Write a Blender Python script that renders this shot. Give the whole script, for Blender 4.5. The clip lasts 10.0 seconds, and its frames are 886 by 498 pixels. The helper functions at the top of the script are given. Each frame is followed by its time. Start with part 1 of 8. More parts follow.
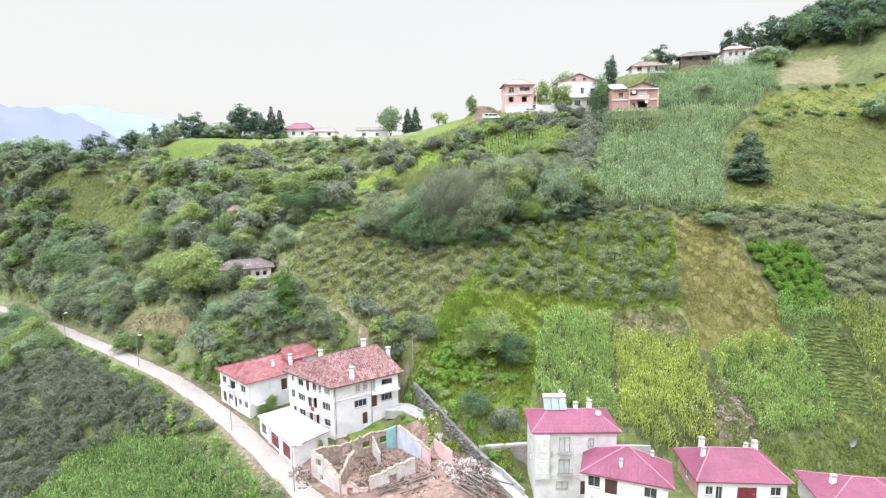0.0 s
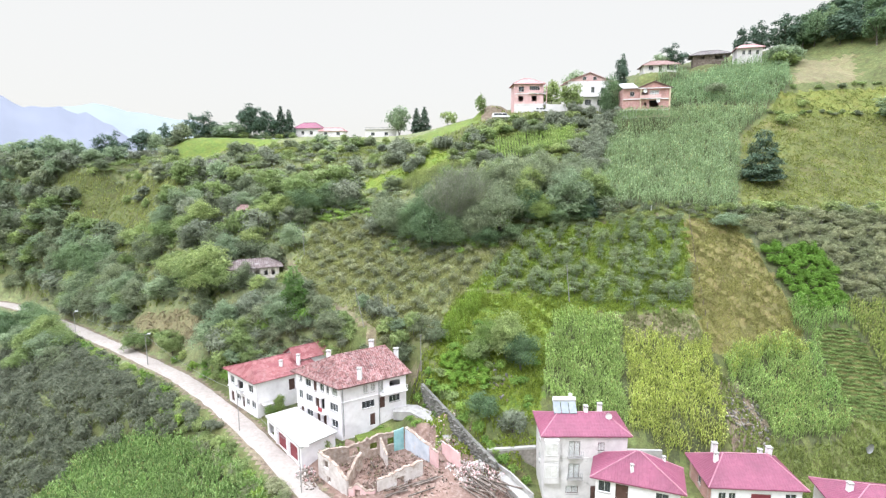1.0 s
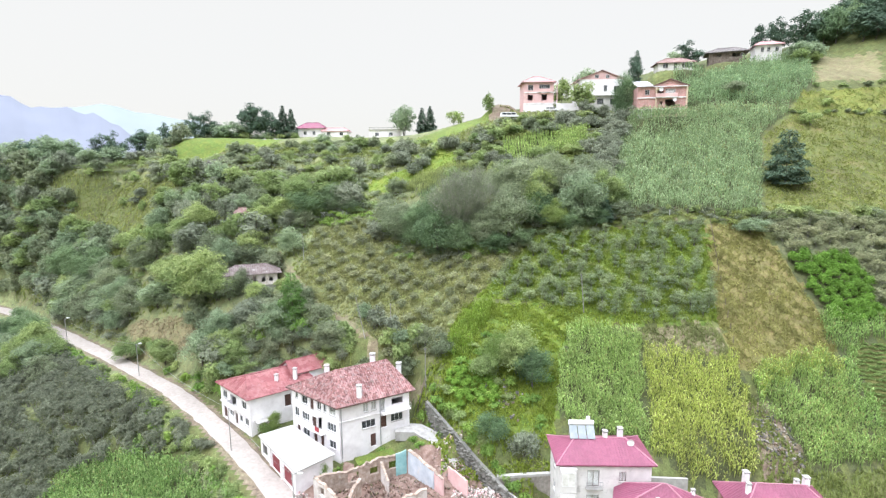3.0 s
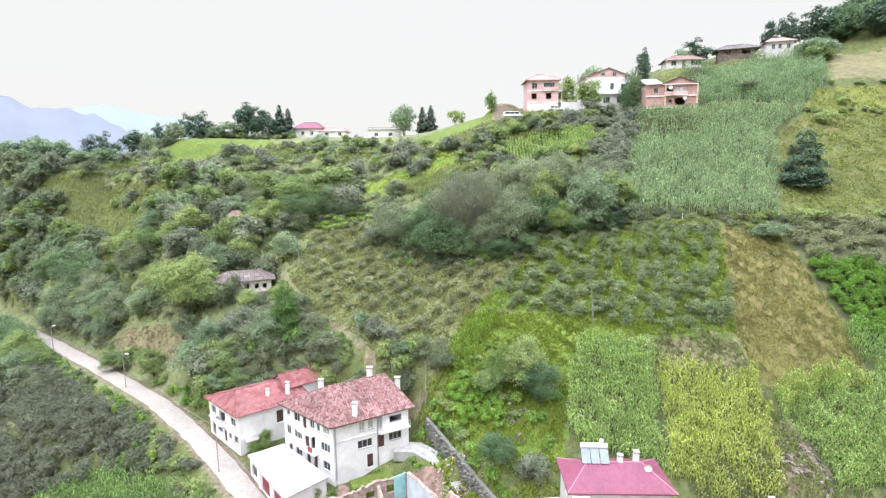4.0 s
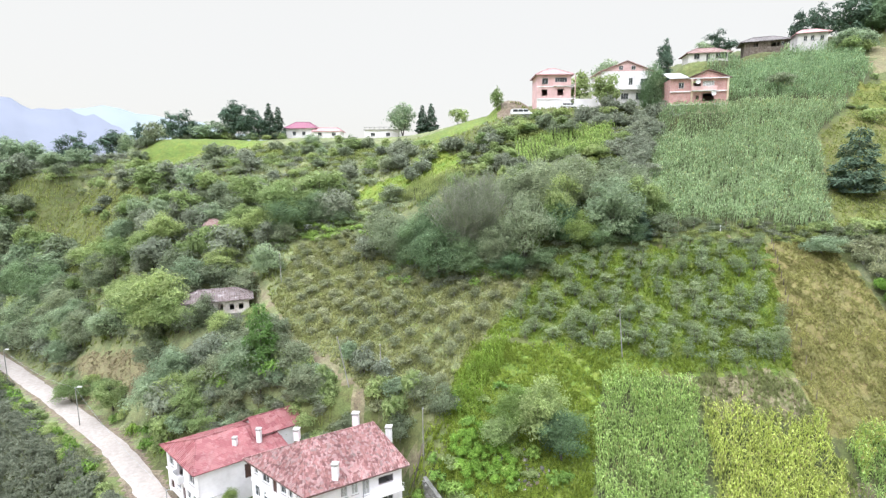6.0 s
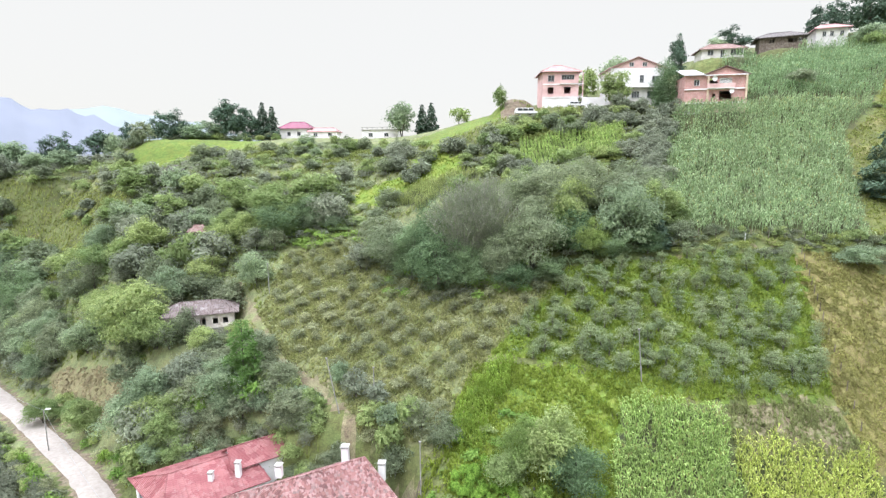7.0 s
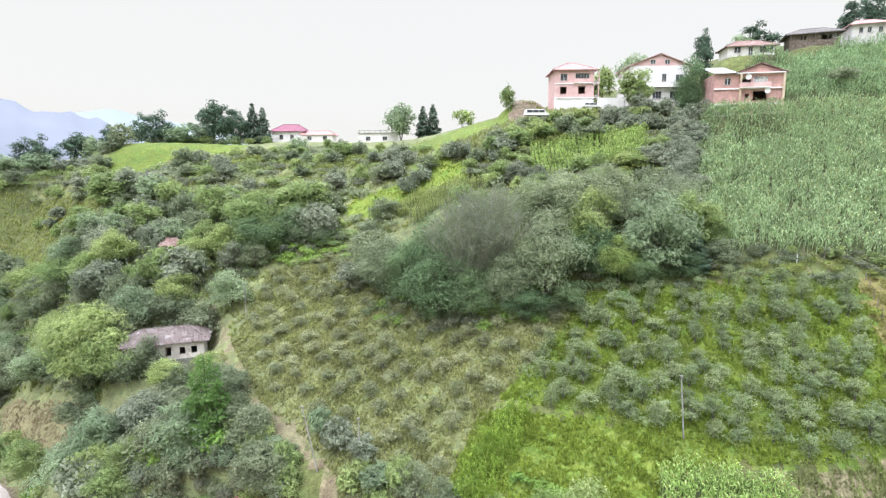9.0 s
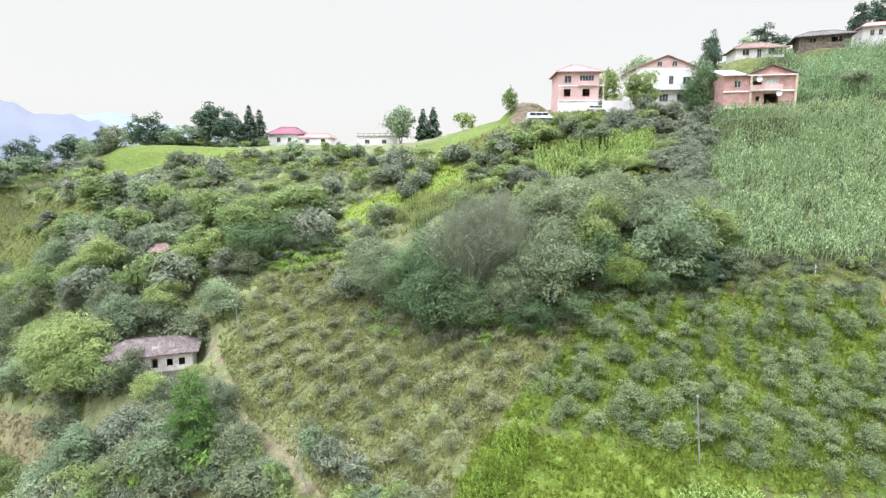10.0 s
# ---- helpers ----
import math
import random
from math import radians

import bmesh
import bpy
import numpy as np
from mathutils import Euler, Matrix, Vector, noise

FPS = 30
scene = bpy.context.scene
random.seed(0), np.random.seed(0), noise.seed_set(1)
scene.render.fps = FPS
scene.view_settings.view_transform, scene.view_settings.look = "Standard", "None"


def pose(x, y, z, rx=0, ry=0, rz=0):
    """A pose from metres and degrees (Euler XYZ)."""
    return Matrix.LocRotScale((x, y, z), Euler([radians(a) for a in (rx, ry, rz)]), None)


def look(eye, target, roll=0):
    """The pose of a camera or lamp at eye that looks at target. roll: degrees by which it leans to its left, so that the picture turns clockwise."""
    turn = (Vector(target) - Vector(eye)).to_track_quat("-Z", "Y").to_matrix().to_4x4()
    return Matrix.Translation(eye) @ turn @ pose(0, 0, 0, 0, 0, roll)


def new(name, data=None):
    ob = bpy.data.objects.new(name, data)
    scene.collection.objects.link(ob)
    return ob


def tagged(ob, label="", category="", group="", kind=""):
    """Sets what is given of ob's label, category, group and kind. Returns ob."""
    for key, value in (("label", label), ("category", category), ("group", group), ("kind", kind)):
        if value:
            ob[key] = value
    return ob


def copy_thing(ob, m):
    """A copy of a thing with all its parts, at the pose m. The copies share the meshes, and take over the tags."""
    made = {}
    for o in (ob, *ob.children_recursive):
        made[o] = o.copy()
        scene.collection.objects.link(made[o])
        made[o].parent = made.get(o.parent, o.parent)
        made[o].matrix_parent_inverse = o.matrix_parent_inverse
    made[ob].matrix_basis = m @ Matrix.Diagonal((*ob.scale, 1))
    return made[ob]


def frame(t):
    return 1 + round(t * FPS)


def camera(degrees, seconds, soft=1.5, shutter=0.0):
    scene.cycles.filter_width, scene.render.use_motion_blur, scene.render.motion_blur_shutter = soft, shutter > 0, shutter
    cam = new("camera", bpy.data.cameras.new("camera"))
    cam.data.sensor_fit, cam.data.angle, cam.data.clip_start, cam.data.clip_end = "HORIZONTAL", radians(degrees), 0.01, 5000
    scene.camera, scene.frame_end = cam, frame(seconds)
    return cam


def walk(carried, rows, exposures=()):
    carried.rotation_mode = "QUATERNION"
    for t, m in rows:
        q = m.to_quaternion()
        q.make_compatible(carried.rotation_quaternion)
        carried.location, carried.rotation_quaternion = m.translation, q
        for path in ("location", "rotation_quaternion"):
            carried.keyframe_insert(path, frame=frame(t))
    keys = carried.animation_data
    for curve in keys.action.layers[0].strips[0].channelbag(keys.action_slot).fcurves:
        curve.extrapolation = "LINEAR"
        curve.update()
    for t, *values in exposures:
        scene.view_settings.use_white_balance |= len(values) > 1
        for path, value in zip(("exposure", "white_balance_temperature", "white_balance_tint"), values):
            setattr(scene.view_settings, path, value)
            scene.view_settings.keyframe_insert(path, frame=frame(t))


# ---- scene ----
cam = camera(80.7, 10.0, 1.3)
PATH = [
    (0, look((0.000, 0.000, 42.273), (-1.194, 38.003, 36.225), -0.60)),
    (0.5, look((-0.036, 0.169, 42.300), (-1.615, 38.150, 36.236), -0.50)),
    (1, look((-0.104, 0.739, 42.284), (-1.913, 38.720, 36.220), -0.50)),
    (1.5, look((-0.228, 1.726, 42.308), (-2.172, 39.713, 36.282), -0.40)),
    (2, look((-0.384, 3.069, 42.386), (-2.444, 41.034, 36.345), -0.40)),
    (2.5, look((-0.463, 4.785, 42.409), (-2.600, 42.753, 36.387), -0.40)),
    (4, look((-0.899, 12.061, 42.766), (-3.170, 50.032, 36.762), -0.50)),
    (4.5, look((-1.116, 15.224, 42.841), (-3.387, 53.180, 36.860), -0.50)),
    (5, look((-1.212, 18.629, 42.997), (-3.541, 56.582, 36.997), -0.50)),
    (5.5, look((-1.435, 22.326, 43.164), (-3.803, 60.285, 37.202), -0.50)),
    (7, look((-1.982, 33.516, 43.802), (-4.427, 71.484, 37.897), -0.50)),
    (7.5, look((-2.168, 37.035, 43.944), (-4.652, 75.025, 38.172), -0.40)),
    (8, look((-2.176, 40.287, 44.202), (-4.775, 78.260, 38.451), -0.40)),
    (8.5, look((-2.246, 43.199, 44.325), (-4.883, 81.185, 38.650), -0.30)),
    (9, look((-2.412, 45.535, 44.534), (-5.069, 83.527, 38.897), -0.30)),
    (9.5, look((-2.590, 47.538, 44.511), (-5.246, 85.543, 38.951), -0.20)),
    (10, look((-2.610, 49.089, 44.692), (-5.286, 87.122, 39.303), -0.10)),
]
walk(cam, PATH)

# ---- world and sun ----
world = bpy.data.worlds.new("sky")
scene.world = world
world.use_nodes = True
wn = world.node_tree.nodes
wl = world.node_tree.links
sky = wn.new("ShaderNodeTexSky")
sky.sky_type, sky.sun_disc = "NISHITA", False
sky.sun_elevation, sky.sun_rotation = radians(52), radians(215)
sky.air_density, sky.dust_density, sky.ozone_density = 1.0, 4.0, 1.0
# a thin bright cloud cover over the blue of the sky
cover = wn.new("ShaderNodeMixRGB")
cover.inputs["Fac"].default_value = 0.92
wl.new(sky.outputs["Color"], cover.inputs["Color1"])
# an overcast sky is about three times as bright overhead as at the horizon
where = wn.new("ShaderNodeTexCoord")
split = wn.new("ShaderNodeSeparateXYZ")
wl.new(where.outputs["Generated"], split.inputs["Vector"])
cloud = wn.new("ShaderNodeValToRGB")
cloud.color_ramp.interpolation = "EASE"
cloud.color_ramp.elements[0].position, cloud.color_ramp.elements[0].color = 0.3, (0.2, 0.189, 0.161, 1)
cloud.color_ramp.elements[1].position, cloud.color_ramp.elements[1].color = 1.0, (1.0, 1.0, 0.985, 1)
wl.new(split.outputs["Z"], cloud.inputs["Fac"])
lift = wn.new("ShaderNodeMixRGB")
lift.blend_type = "MULTIPLY"
lift.inputs["Fac"].default_value = 1.0
lift.inputs["Color2"].default_value = (23.6, 23.7, 24.0, 1)
wl.new(cloud.outputs["Color"], lift.inputs["Color1"])
wl.new(lift.outputs["Color"], cover.inputs["Color2"])
wl.new(cover.outputs["Color"], wn["Background"].inputs["Color"])
wn["Background"].inputs["Strength"].default_value = 0.15
sun_data = bpy.data.lights.new("sun", "SUN")
sun_data.energy, sun_data.angle, sun_data.color = 1.5, radians(20), (1.0, 0.975, 0.94)
sun = new("sun", sun_data)
sun.matrix_world = look((-60, -80, 160), (0, 0, 0))
scene.view_settings.exposure = 0.5
scene.view_settings.use_white_balance = True
scene.view_settings.white_balance_temperature, scene.view_settings.white_balance_tint = 5880, 13


# ---- materials ----
def base_mat(name):
    m = bpy.data.materials.new(name)
    m.use_nodes = True
    return m, m.node_tree.nodes, m.node_tree.links, m.node_tree.nodes["Principled BSDF"]


def ramp_node(n, cols, low=0.3, high=0.7):
    r = n.new("ShaderNodeValToRGB")
    el = r.color_ramp.elements
    while len(el) < len(cols):
        el.new(0.5)
    for k, c in enumerate(cols):
        el[k].position = low + (high - low) * k / max(1, len(cols) - 1)
        el[k].color = (*c, 1)
    return r


def noise_node(n, l, pos, scale, detail=5, rough=0.6):
    t = n.new("ShaderNodeTexNoise")
    t.inputs["Scale"].default_value, t.inputs["Detail"].default_value, t.inputs["Roughness"].default_value = scale, detail, rough
    l.new(pos, t.inputs["Vector"])
    return t.outputs["Fac"]


def scaled(n, l, value, lo, hi, a=0.0, b=1.0):
    m = n.new("ShaderNodeMapRange")
    m.inputs["From Min"].default_value, m.inputs["From Max"].default_value = a, b
    m.inputs["To Min"].default_value, m.inputs["To Max"].default_value = lo, hi
    l.new(value, m.inputs["Value"])
    return m.outputs["Result"]


def tint(n, l, colour, value, hue=None):
    h = n.new("ShaderNodeHueSaturation")
    l.new(colour, h.inputs["Color"])
    l.new(value, h.inputs["Value"])
    if hue is not None:
        l.new(hue, h.inputs["Hue"])
    return h.outputs["Color"]


def surface(name, cols, scale=1.0, rough=0.9, bump=0.3, broad=0.08, spread=0.25, metal=0.0, rnd=0.0, stain=None, stain_scale=0.5, stain_at=0.58, bump_scale=None, grain=0.0):
    """Colour in two scales of noise, wear patches of a second colour, fine relief; rnd: how far single pieces differ."""
    m, n, l, b = base_mat(name)
    pos = n.new("ShaderNodeNewGeometry").outputs["Position"]
    fine = noise_node(n, l, pos, scale)
    r = ramp_node(n, cols)
    l.new(fine, r.inputs["Fac"])
    col = r.outputs["Color"]
    if stain:
        s = noise_node(n, l, pos, stain_scale, 8, 0.7)
        mix = n.new("ShaderNodeMixRGB")
        l.new(scaled(n, l, s, 0, 0.85, stain_at, stain_at + 0.1), mix.inputs["Fac"])
        l.new(col, mix.inputs["Color1"])
        mix.inputs["Color2"].default_value = (*stain, 1)
        col = mix.outputs["Color"]
    col = tint(n, l, col, scaled(n, l, noise_node(n, l, pos, broad, 3), 1 - spread, 1 + spread, 0.3, 0.7))
    if grain:
        # tufts and blades: fine light and dark, and a slow drift between greener and drier
        col = tint(n, l, col, scaled(n, l, noise_node(n, l, pos, 4.2, 5, 0.75), 1 - grain, 1 + grain, 0.36, 0.64), scaled(n, l, noise_node(n, l, pos, 0.45, 4, 0.7), 0.478, 0.522, 0.35, 0.65))
    if rnd:
        col = tint(n, l, col, scaled(n, l, n.new("ShaderNodeObjectInfo").outputs["Random"], 1 - rnd, 1 + rnd))
    l.new(col, b.inputs["Base Color"])
    b.inputs["Roughness"].default_value, b.inputs["Metallic"].default_value = rough, metal
    if bump:
        bn = n.new("ShaderNodeBump")
        bn.inputs["Strength"].default_value, bn.inputs["Distance"].default_value = bump, 0.12
        l.new(noise_node(n, l, pos, bump_scale or scale * 2.5, 6, 0.7), bn.inputs["Height"])
        l.new(bn.outputs["Normal"], b.inputs["Normal"])
    return m


def leaf(name, cols, sheer=0.55, rnd=0.14, hue=0.012, rough=0.75, contrast=0.55, fine=0.33):
    """Foliage: every leaf clump and every plant a little different, light passing through."""
    m, n, l, b = base_mat(name)
    geo = n.new("ShaderNodeNewGeometry")
    mid = cols[1]
    r = ramp_node(n, [[m0 + contrast * (c - m0) for c, m0 in zip(col, mid)] for col in cols], 0.05, 0.95)
    l.new(geo.outputs["Random Per Island"], r.inputs["Fac"])
    info = n.new("ShaderNodeObjectInfo").outputs["Random"]
    col = tint(n, l, r.outputs["Color"], scaled(n, l, info, 1 - rnd, 1 + rnd), scaled(n, l, info, 0.5 + hue, 0.5 - hue))
    col = tint(n, l, col, scaled(n, l, noise_node(n, l, geo.outputs["Position"], 0.35, 3), 0.75, 1.25, 0.3, 0.7))
    col = tint(n, l, col, scaled(n, l, noise_node(n, l, geo.outputs["Position"], 5.5, 3, 0.7), 1 - fine, 1 + fine, 0.34, 0.66))
    l.new(col, b.inputs["Base Color"])
    b.inputs["Roughness"].default_value = rough
    b.inputs["Specular IOR Level"].default_value = 0.15
    tr = n.new("ShaderNodeBsdfTranslucent")
    l.new(col, tr.inputs["Color"])
    mix = n.new("ShaderNodeMixShader")
    mix.inputs["Fac"].default_value = sheer
    l.new(b.outputs["BSDF"], mix.inputs[1])
    l.new(tr.outputs["BSDF"], mix.inputs[2])
    l.new(mix.outputs["Shader"], n["Material Output"].inputs["Surface"])
    return m


GRASS = surface("hill_grass", ((0.062, 0.07, 0.024), (0.1, 0.118, 0.036), (0.15, 0.165, 0.055)), 0.9, 0.95, 0.8, 0.06, 0.3, stain=(0.2, 0.16, 0.08), stain_scale=0.16, stain_at=0.6, grain=0.34)
GRASS_LIME = surface("lush_grass", ((0.0783, 0.1164, 0.014), (0.1147, 0.1608, 0.0227), (0.1555, 0.2019, 0.0368)), 1.2, 0.95, 0.8, 0.09, 0.2, stain=(0.12, 0.17, 0.04), stain_scale=0.3, stain_at=0.6, grain=0.34)
GRASS_HAY = surface("dry_meadow", ((0.118, 0.104, 0.035), (0.158, 0.14, 0.047), (0.2, 0.178, 0.065)), 0.8, 0.95, 0.8, 0.1, 0.15, stain=(0.125, 0.12, 0.042), stain_scale=0.25, stain_at=0.54, grain=0.34)
GRASS_MEADOW = surface("mown_meadow", ((0.068, 0.08, 0.02), (0.102, 0.115, 0.03), (0.14, 0.15, 0.045)), 0.6, 0.95, 0.7, 0.05, 0.25, stain=(0.2, 0.18, 0.07), stain_scale=0.13, stain_at=0.55, grain=0.34)
GRASS_ORCHARD = surface("orchard_grass", ((0.1026, 0.1134, 0.0495), (0.1453, 0.1588, 0.0673), (0.1881, 0.2032, 0.0911)), 0.8, 0.95, 0.8, 0.1, 0.2, stain=(0.16, 0.19, 0.06), stain_scale=0.2, stain_at=0.57, grain=0.34)
GRASS_YELLOW = surface("yellow_meadow", ((0.1, 0.115, 0.018), (0.14, 0.158, 0.028), (0.18, 0.195, 0.042)), 0.6, 0.95, 0.7, 0.07, 0.2, stain=(0.11, 0.11, 0.035), stain_scale=0.2, stain_at=0.56, grain=0.34)
GRASS_VIVID = surface("vivid_meadow", ((0.11, 0.155, 0.018), (0.15, 0.205, 0.028), (0.19, 0.245, 0.042)), 0.6, 0.95, 0.6, 0.07, 0.15, grain=0.34)
STRAW = surface("straw_stubble", ((0.13, 0.118, 0.055), (0.175, 0.158, 0.078), (0.215, 0.195, 0.1)), 0.7, 0.95, 0.6, 0.08, 0.15, stain=(0.22, 0.22, 0.08), stain_scale=0.2, stain_at=0.6, grain=0.34)
SOIL = surface("bare_soil", ((0.102, 0.0765, 0.051), (0.17, 0.136, 0.0935), (0.246, 0.204, 0.145)), 1.4, 0.95, 0.9, 0.15, 0.2, stain=(0.15, 0.17, 0.06), stain_scale=0.35, stain_at=0.56, grain=0.34)
# crop soil coloured extra dark, so the gaps between plants read as shadow
FIELD_FLOOR = surface("field_soil", ((0.05, 0.055, 0.025), (0.075, 0.085, 0.033), (0.1, 0.115, 0.042)), 1.5, 0.95, 0.8, 0.2, 0.2, grain=0.34)
UNDERGROWTH = surface("undergrowth", ((0.1008, 0.1142, 0.0538), (0.1624, 0.1826, 0.0784), (0.224, 0.2464, 0.1064)), 0.8, 0.95, 0.9, 0.07, 0.3, stain=(0.19, 0.17, 0.08), stain_scale=0.18, stain_at=0.58, grain=0.34)
FALLOW = surface("weedy_soil", ((0.13, 0.104, 0.065), (0.182, 0.1625, 0.091), (0.26, 0.221, 0.1365)), 0.9, 0.95, 0.9, 0.15, 0.2, stain=(0.11, 0.125, 0.045), stain_scale=0.3, stain_at=0.5, grain=0.34)
# grass under the hazels, the shade of the bushes put into its darker colour
HAZEL_FLOOR = surface("hazel_floor", ((0.06, 0.066, 0.035), (0.09, 0.1, 0.05), (0.13, 0.14, 0.066)), 0.8, 0.95, 0.9, 0.1, 0.25, grain=0.34)
GRAVEL = surface("road_gravel", ((0.3002, 0.2646, 0.2358), (0.3539, 0.3152, 0.2834), (0.4032, 0.3641, 0.33)), 1.6, 0.95, 0.5, 0.12, 0.12, stain=(0.3, 0.27, 0.23), stain_scale=0.35, stain_at=0.6)
YARD = surface("rubble_ground", ((0.15, 0.092, 0.072), (0.225, 0.15, 0.12), (0.31, 0.235, 0.2)), 1.5, 0.95, 1.0, 0.2, 0.2, stain=(0.2, 0.12, 0.08), stain_scale=0.3, stain_at=0.55)
CONCRETE = surface("concrete", ((0.28, 0.27, 0.255), (0.37, 0.36, 0.34), (0.44, 0.43, 0.405)), 1.2, 0.9, 0.25, 0.25, 0.12, stain=(0.34, 0.33, 0.3), stain_scale=0.5, stain_at=0.6)
BARK = surface("bark", ((0.06, 0.05, 0.04), (0.12, 0.105, 0.09), (0.2, 0.18, 0.16)), 3.0, 0.95, 0.6, 0.4, 0.2)
TWIG = surface("grey_twigs", ((0.14, 0.135, 0.125), (0.22, 0.215, 0.2), (0.32, 0.31, 0.3)), 2.0, 0.95, 0.2, 0.4, 0.2)
L_BROAD = leaf("leaves_green", ((0.1944, 0.2641, 0.1068), (0.3214, 0.3994, 0.1597), (0.461, 0.5286, 0.2428)))
L_LIGHT = leaf("leaves_light", ((0.1618, 0.2283, 0.0879), (0.2629, 0.3419, 0.1378), (0.3854, 0.4661, 0.2188)))
L_GREY = leaf("leaves_hazel", ((0.1516, 0.1845, 0.1172), (0.2512, 0.292, 0.1773), (0.3617, 0.3997, 0.2612)))
L_BUSH = leaf("leaves_bush", ((0.1833, 0.2025, 0.1145), (0.2957, 0.3186, 0.181), (0.424, 0.4436, 0.2686)), 0.45)
L_MIX = leaf("corn_leaves_mixed", ((0.19, 0.26, 0.065), (0.285, 0.36, 0.09), (0.4, 0.45, 0.15)), 0.3, rnd=0.05, contrast=1.15)
L_DARK = leaf("leaves_dark", ((0.178, 0.24, 0.147), (0.289, 0.367, 0.2237), (0.421, 0.497, 0.3119)))
L_DEEP = leaf("leaves_deep", ((0.1169, 0.1771, 0.0944), (0.1926, 0.2763, 0.1429), (0.289, 0.3897, 0.2059)))
L_OLIVE = leaf("leaves_olive", ((0.1941, 0.2316, 0.1421), (0.311, 0.3585, 0.2164), (0.4327, 0.4865, 0.309)))
L_LEMON = leaf("leaves_lemon", ((0.1648, 0.2335, 0.0743), (0.2608, 0.3478, 0.1139), (0.3651, 0.4571, 0.1822)))
L_IVY = leaf("leaves_ivy", ((0.108, 0.1935, 0.054), (0.18, 0.288, 0.0828), (0.27, 0.387, 0.1305)))
L_PALE = leaf("pale_corn_leaves", ((0.28, 0.32, 0.12), (0.39, 0.44, 0.17), (0.5, 0.54, 0.24)))
L_BRIGHT = leaf("bright_corn_leaves", ((0.2024, 0.2944, 0.0506), (0.3036, 0.414, 0.0736), (0.4048, 0.5152, 0.1196)))
L_NEEDLE = leaf("needles", ((0.0562, 0.096, 0.0648), (0.09, 0.14, 0.0922), (0.135, 0.192, 0.126)), 0.12)
L_TWIG = leaf("leaves_sparse", ((0.18, 0.2165, 0.1176), (0.261, 0.3115, 0.1722), (0.342, 0.4066, 0.2352)), 0.5)
L_CORN_MID = leaf("tasselled_corn_leaves", ((0.2045, 0.31, 0.0896), (0.3175, 0.4445, 0.1367), (0.4412, 0.5731, 0.213)), 0.4, rnd=0.05, contrast=1.0, fine=0.28)
L_YOUNG = leaf("leaves_young_hazel", ((0.1797, 0.2313, 0.1259), (0.2789, 0.341, 0.1819), (0.3782, 0.4386, 0.2444)), 0.5)
L_DUSK = leaf("leaves_dull_hazel", ((0.1592, 0.1807, 0.1301), (0.2536, 0.2843, 0.2016), (0.358, 0.3924, 0.2844)), 0.4)
L_CANOPY = leaf("leaves_hazel_canopy", ((0.1393, 0.1577, 0.1102), (0.2201, 0.241, 0.1677), (0.3145, 0.3322, 0.2395)))
TWIG_DARK = surface("dark_twigs", ((0.204, 0.1993, 0.1659), (0.2958, 0.2917, 0.244), (0.3876, 0.383, 0.327)), 2.0, 0.95, 0.2, 0.4, 0.2)
L_BEAN = leaf("bean_leaves", ((0.075, 0.155, 0.022), (0.13, 0.25, 0.036), (0.205, 0.345, 0.06)), 0.3)
L_VALLEY = leaf("valley_corn_leaves", ((0.1518, 0.2484, 0.0736), (0.253, 0.368, 0.115), (0.368, 0.4876, 0.184)), 0.4, contrast=1.15)
L_ROWS = leaf("low_crop_leaves", ((0.13, 0.19, 0.06), (0.2, 0.275, 0.085), (0.28, 0.35, 0.125)), 0.4)
L_VINE = leaf("leaves_vivid", ((0.125, 0.2188, 0.0438), (0.2063, 0.325, 0.0688), (0.3063, 0.4312, 0.1125)), 0.3)
L_CORN = leaf("corn_leaves", ((0.1764, 0.2654, 0.1262), (0.3038, 0.4101, 0.2085), (0.4606, 0.5693, 0.3403)), 0.3, rnd=0.05, contrast=0.85)
L_CORN_RIPE = leaf("ripe_corn_leaves", ((0.2937, 0.3629, 0.0849), (0.4287, 0.5068, 0.1238), (0.552, 0.6256, 0.2001)), 0.4, rnd=0.05, contrast=1.0, fine=0.28)
L_TASSEL = leaf("corn_tassels", ((0.3, 0.3, 0.12), (0.38, 0.37, 0.15), (0.45, 0.44, 0.2)), 0.3, rnd=0.05, fine=0.2)
L_GRASS = leaf("grass_blades", ((0.15, 0.19, 0.055), (0.225, 0.268, 0.0792), (0.31, 0.345, 0.121)), 0.45)
L_LIME = leaf("lush_blades", ((0.1396, 0.1978, 0.0272), (0.1963, 0.2652, 0.039), (0.2616, 0.3328, 0.0636)), 0.45)
L_SEDGE = leaf("olive_blades", contrast=0.4, cols=((0.1906, 0.208, 0.0864), (0.2764, 0.2941, 0.1199), (0.3621, 0.3753, 0.1671)), sheer=0.45)
L_STRAW = leaf("straw_blades", ((0.2, 0.175, 0.1), (0.28, 0.25, 0.15), (0.36, 0.32, 0.2)), 0.4)
L_HAY = leaf("dry_blades", ((0.19, 0.18, 0.062), (0.265, 0.25, 0.086), (0.345, 0.32, 0.12)), 0.4)


# ---- building blocks ----
def part(name, bm, material, parent, label=""):
    """One mesh object under a thing or under a part."""
    me = bpy.data.meshes.new(name)
    if isinstance(bm, bmesh.types.BMesh):
        bm.to_mesh(me)
        bm.free()
    else:
        verts, faces = bm
        me.from_pydata(verts, [], faces)
    for mt in material if isinstance(material, (list, tuple)) else (material,):
        me.materials.append(mt)
    ob = new(name, me)
    if parent is not None:
        ob.parent = parent
    return tagged(ob, label)


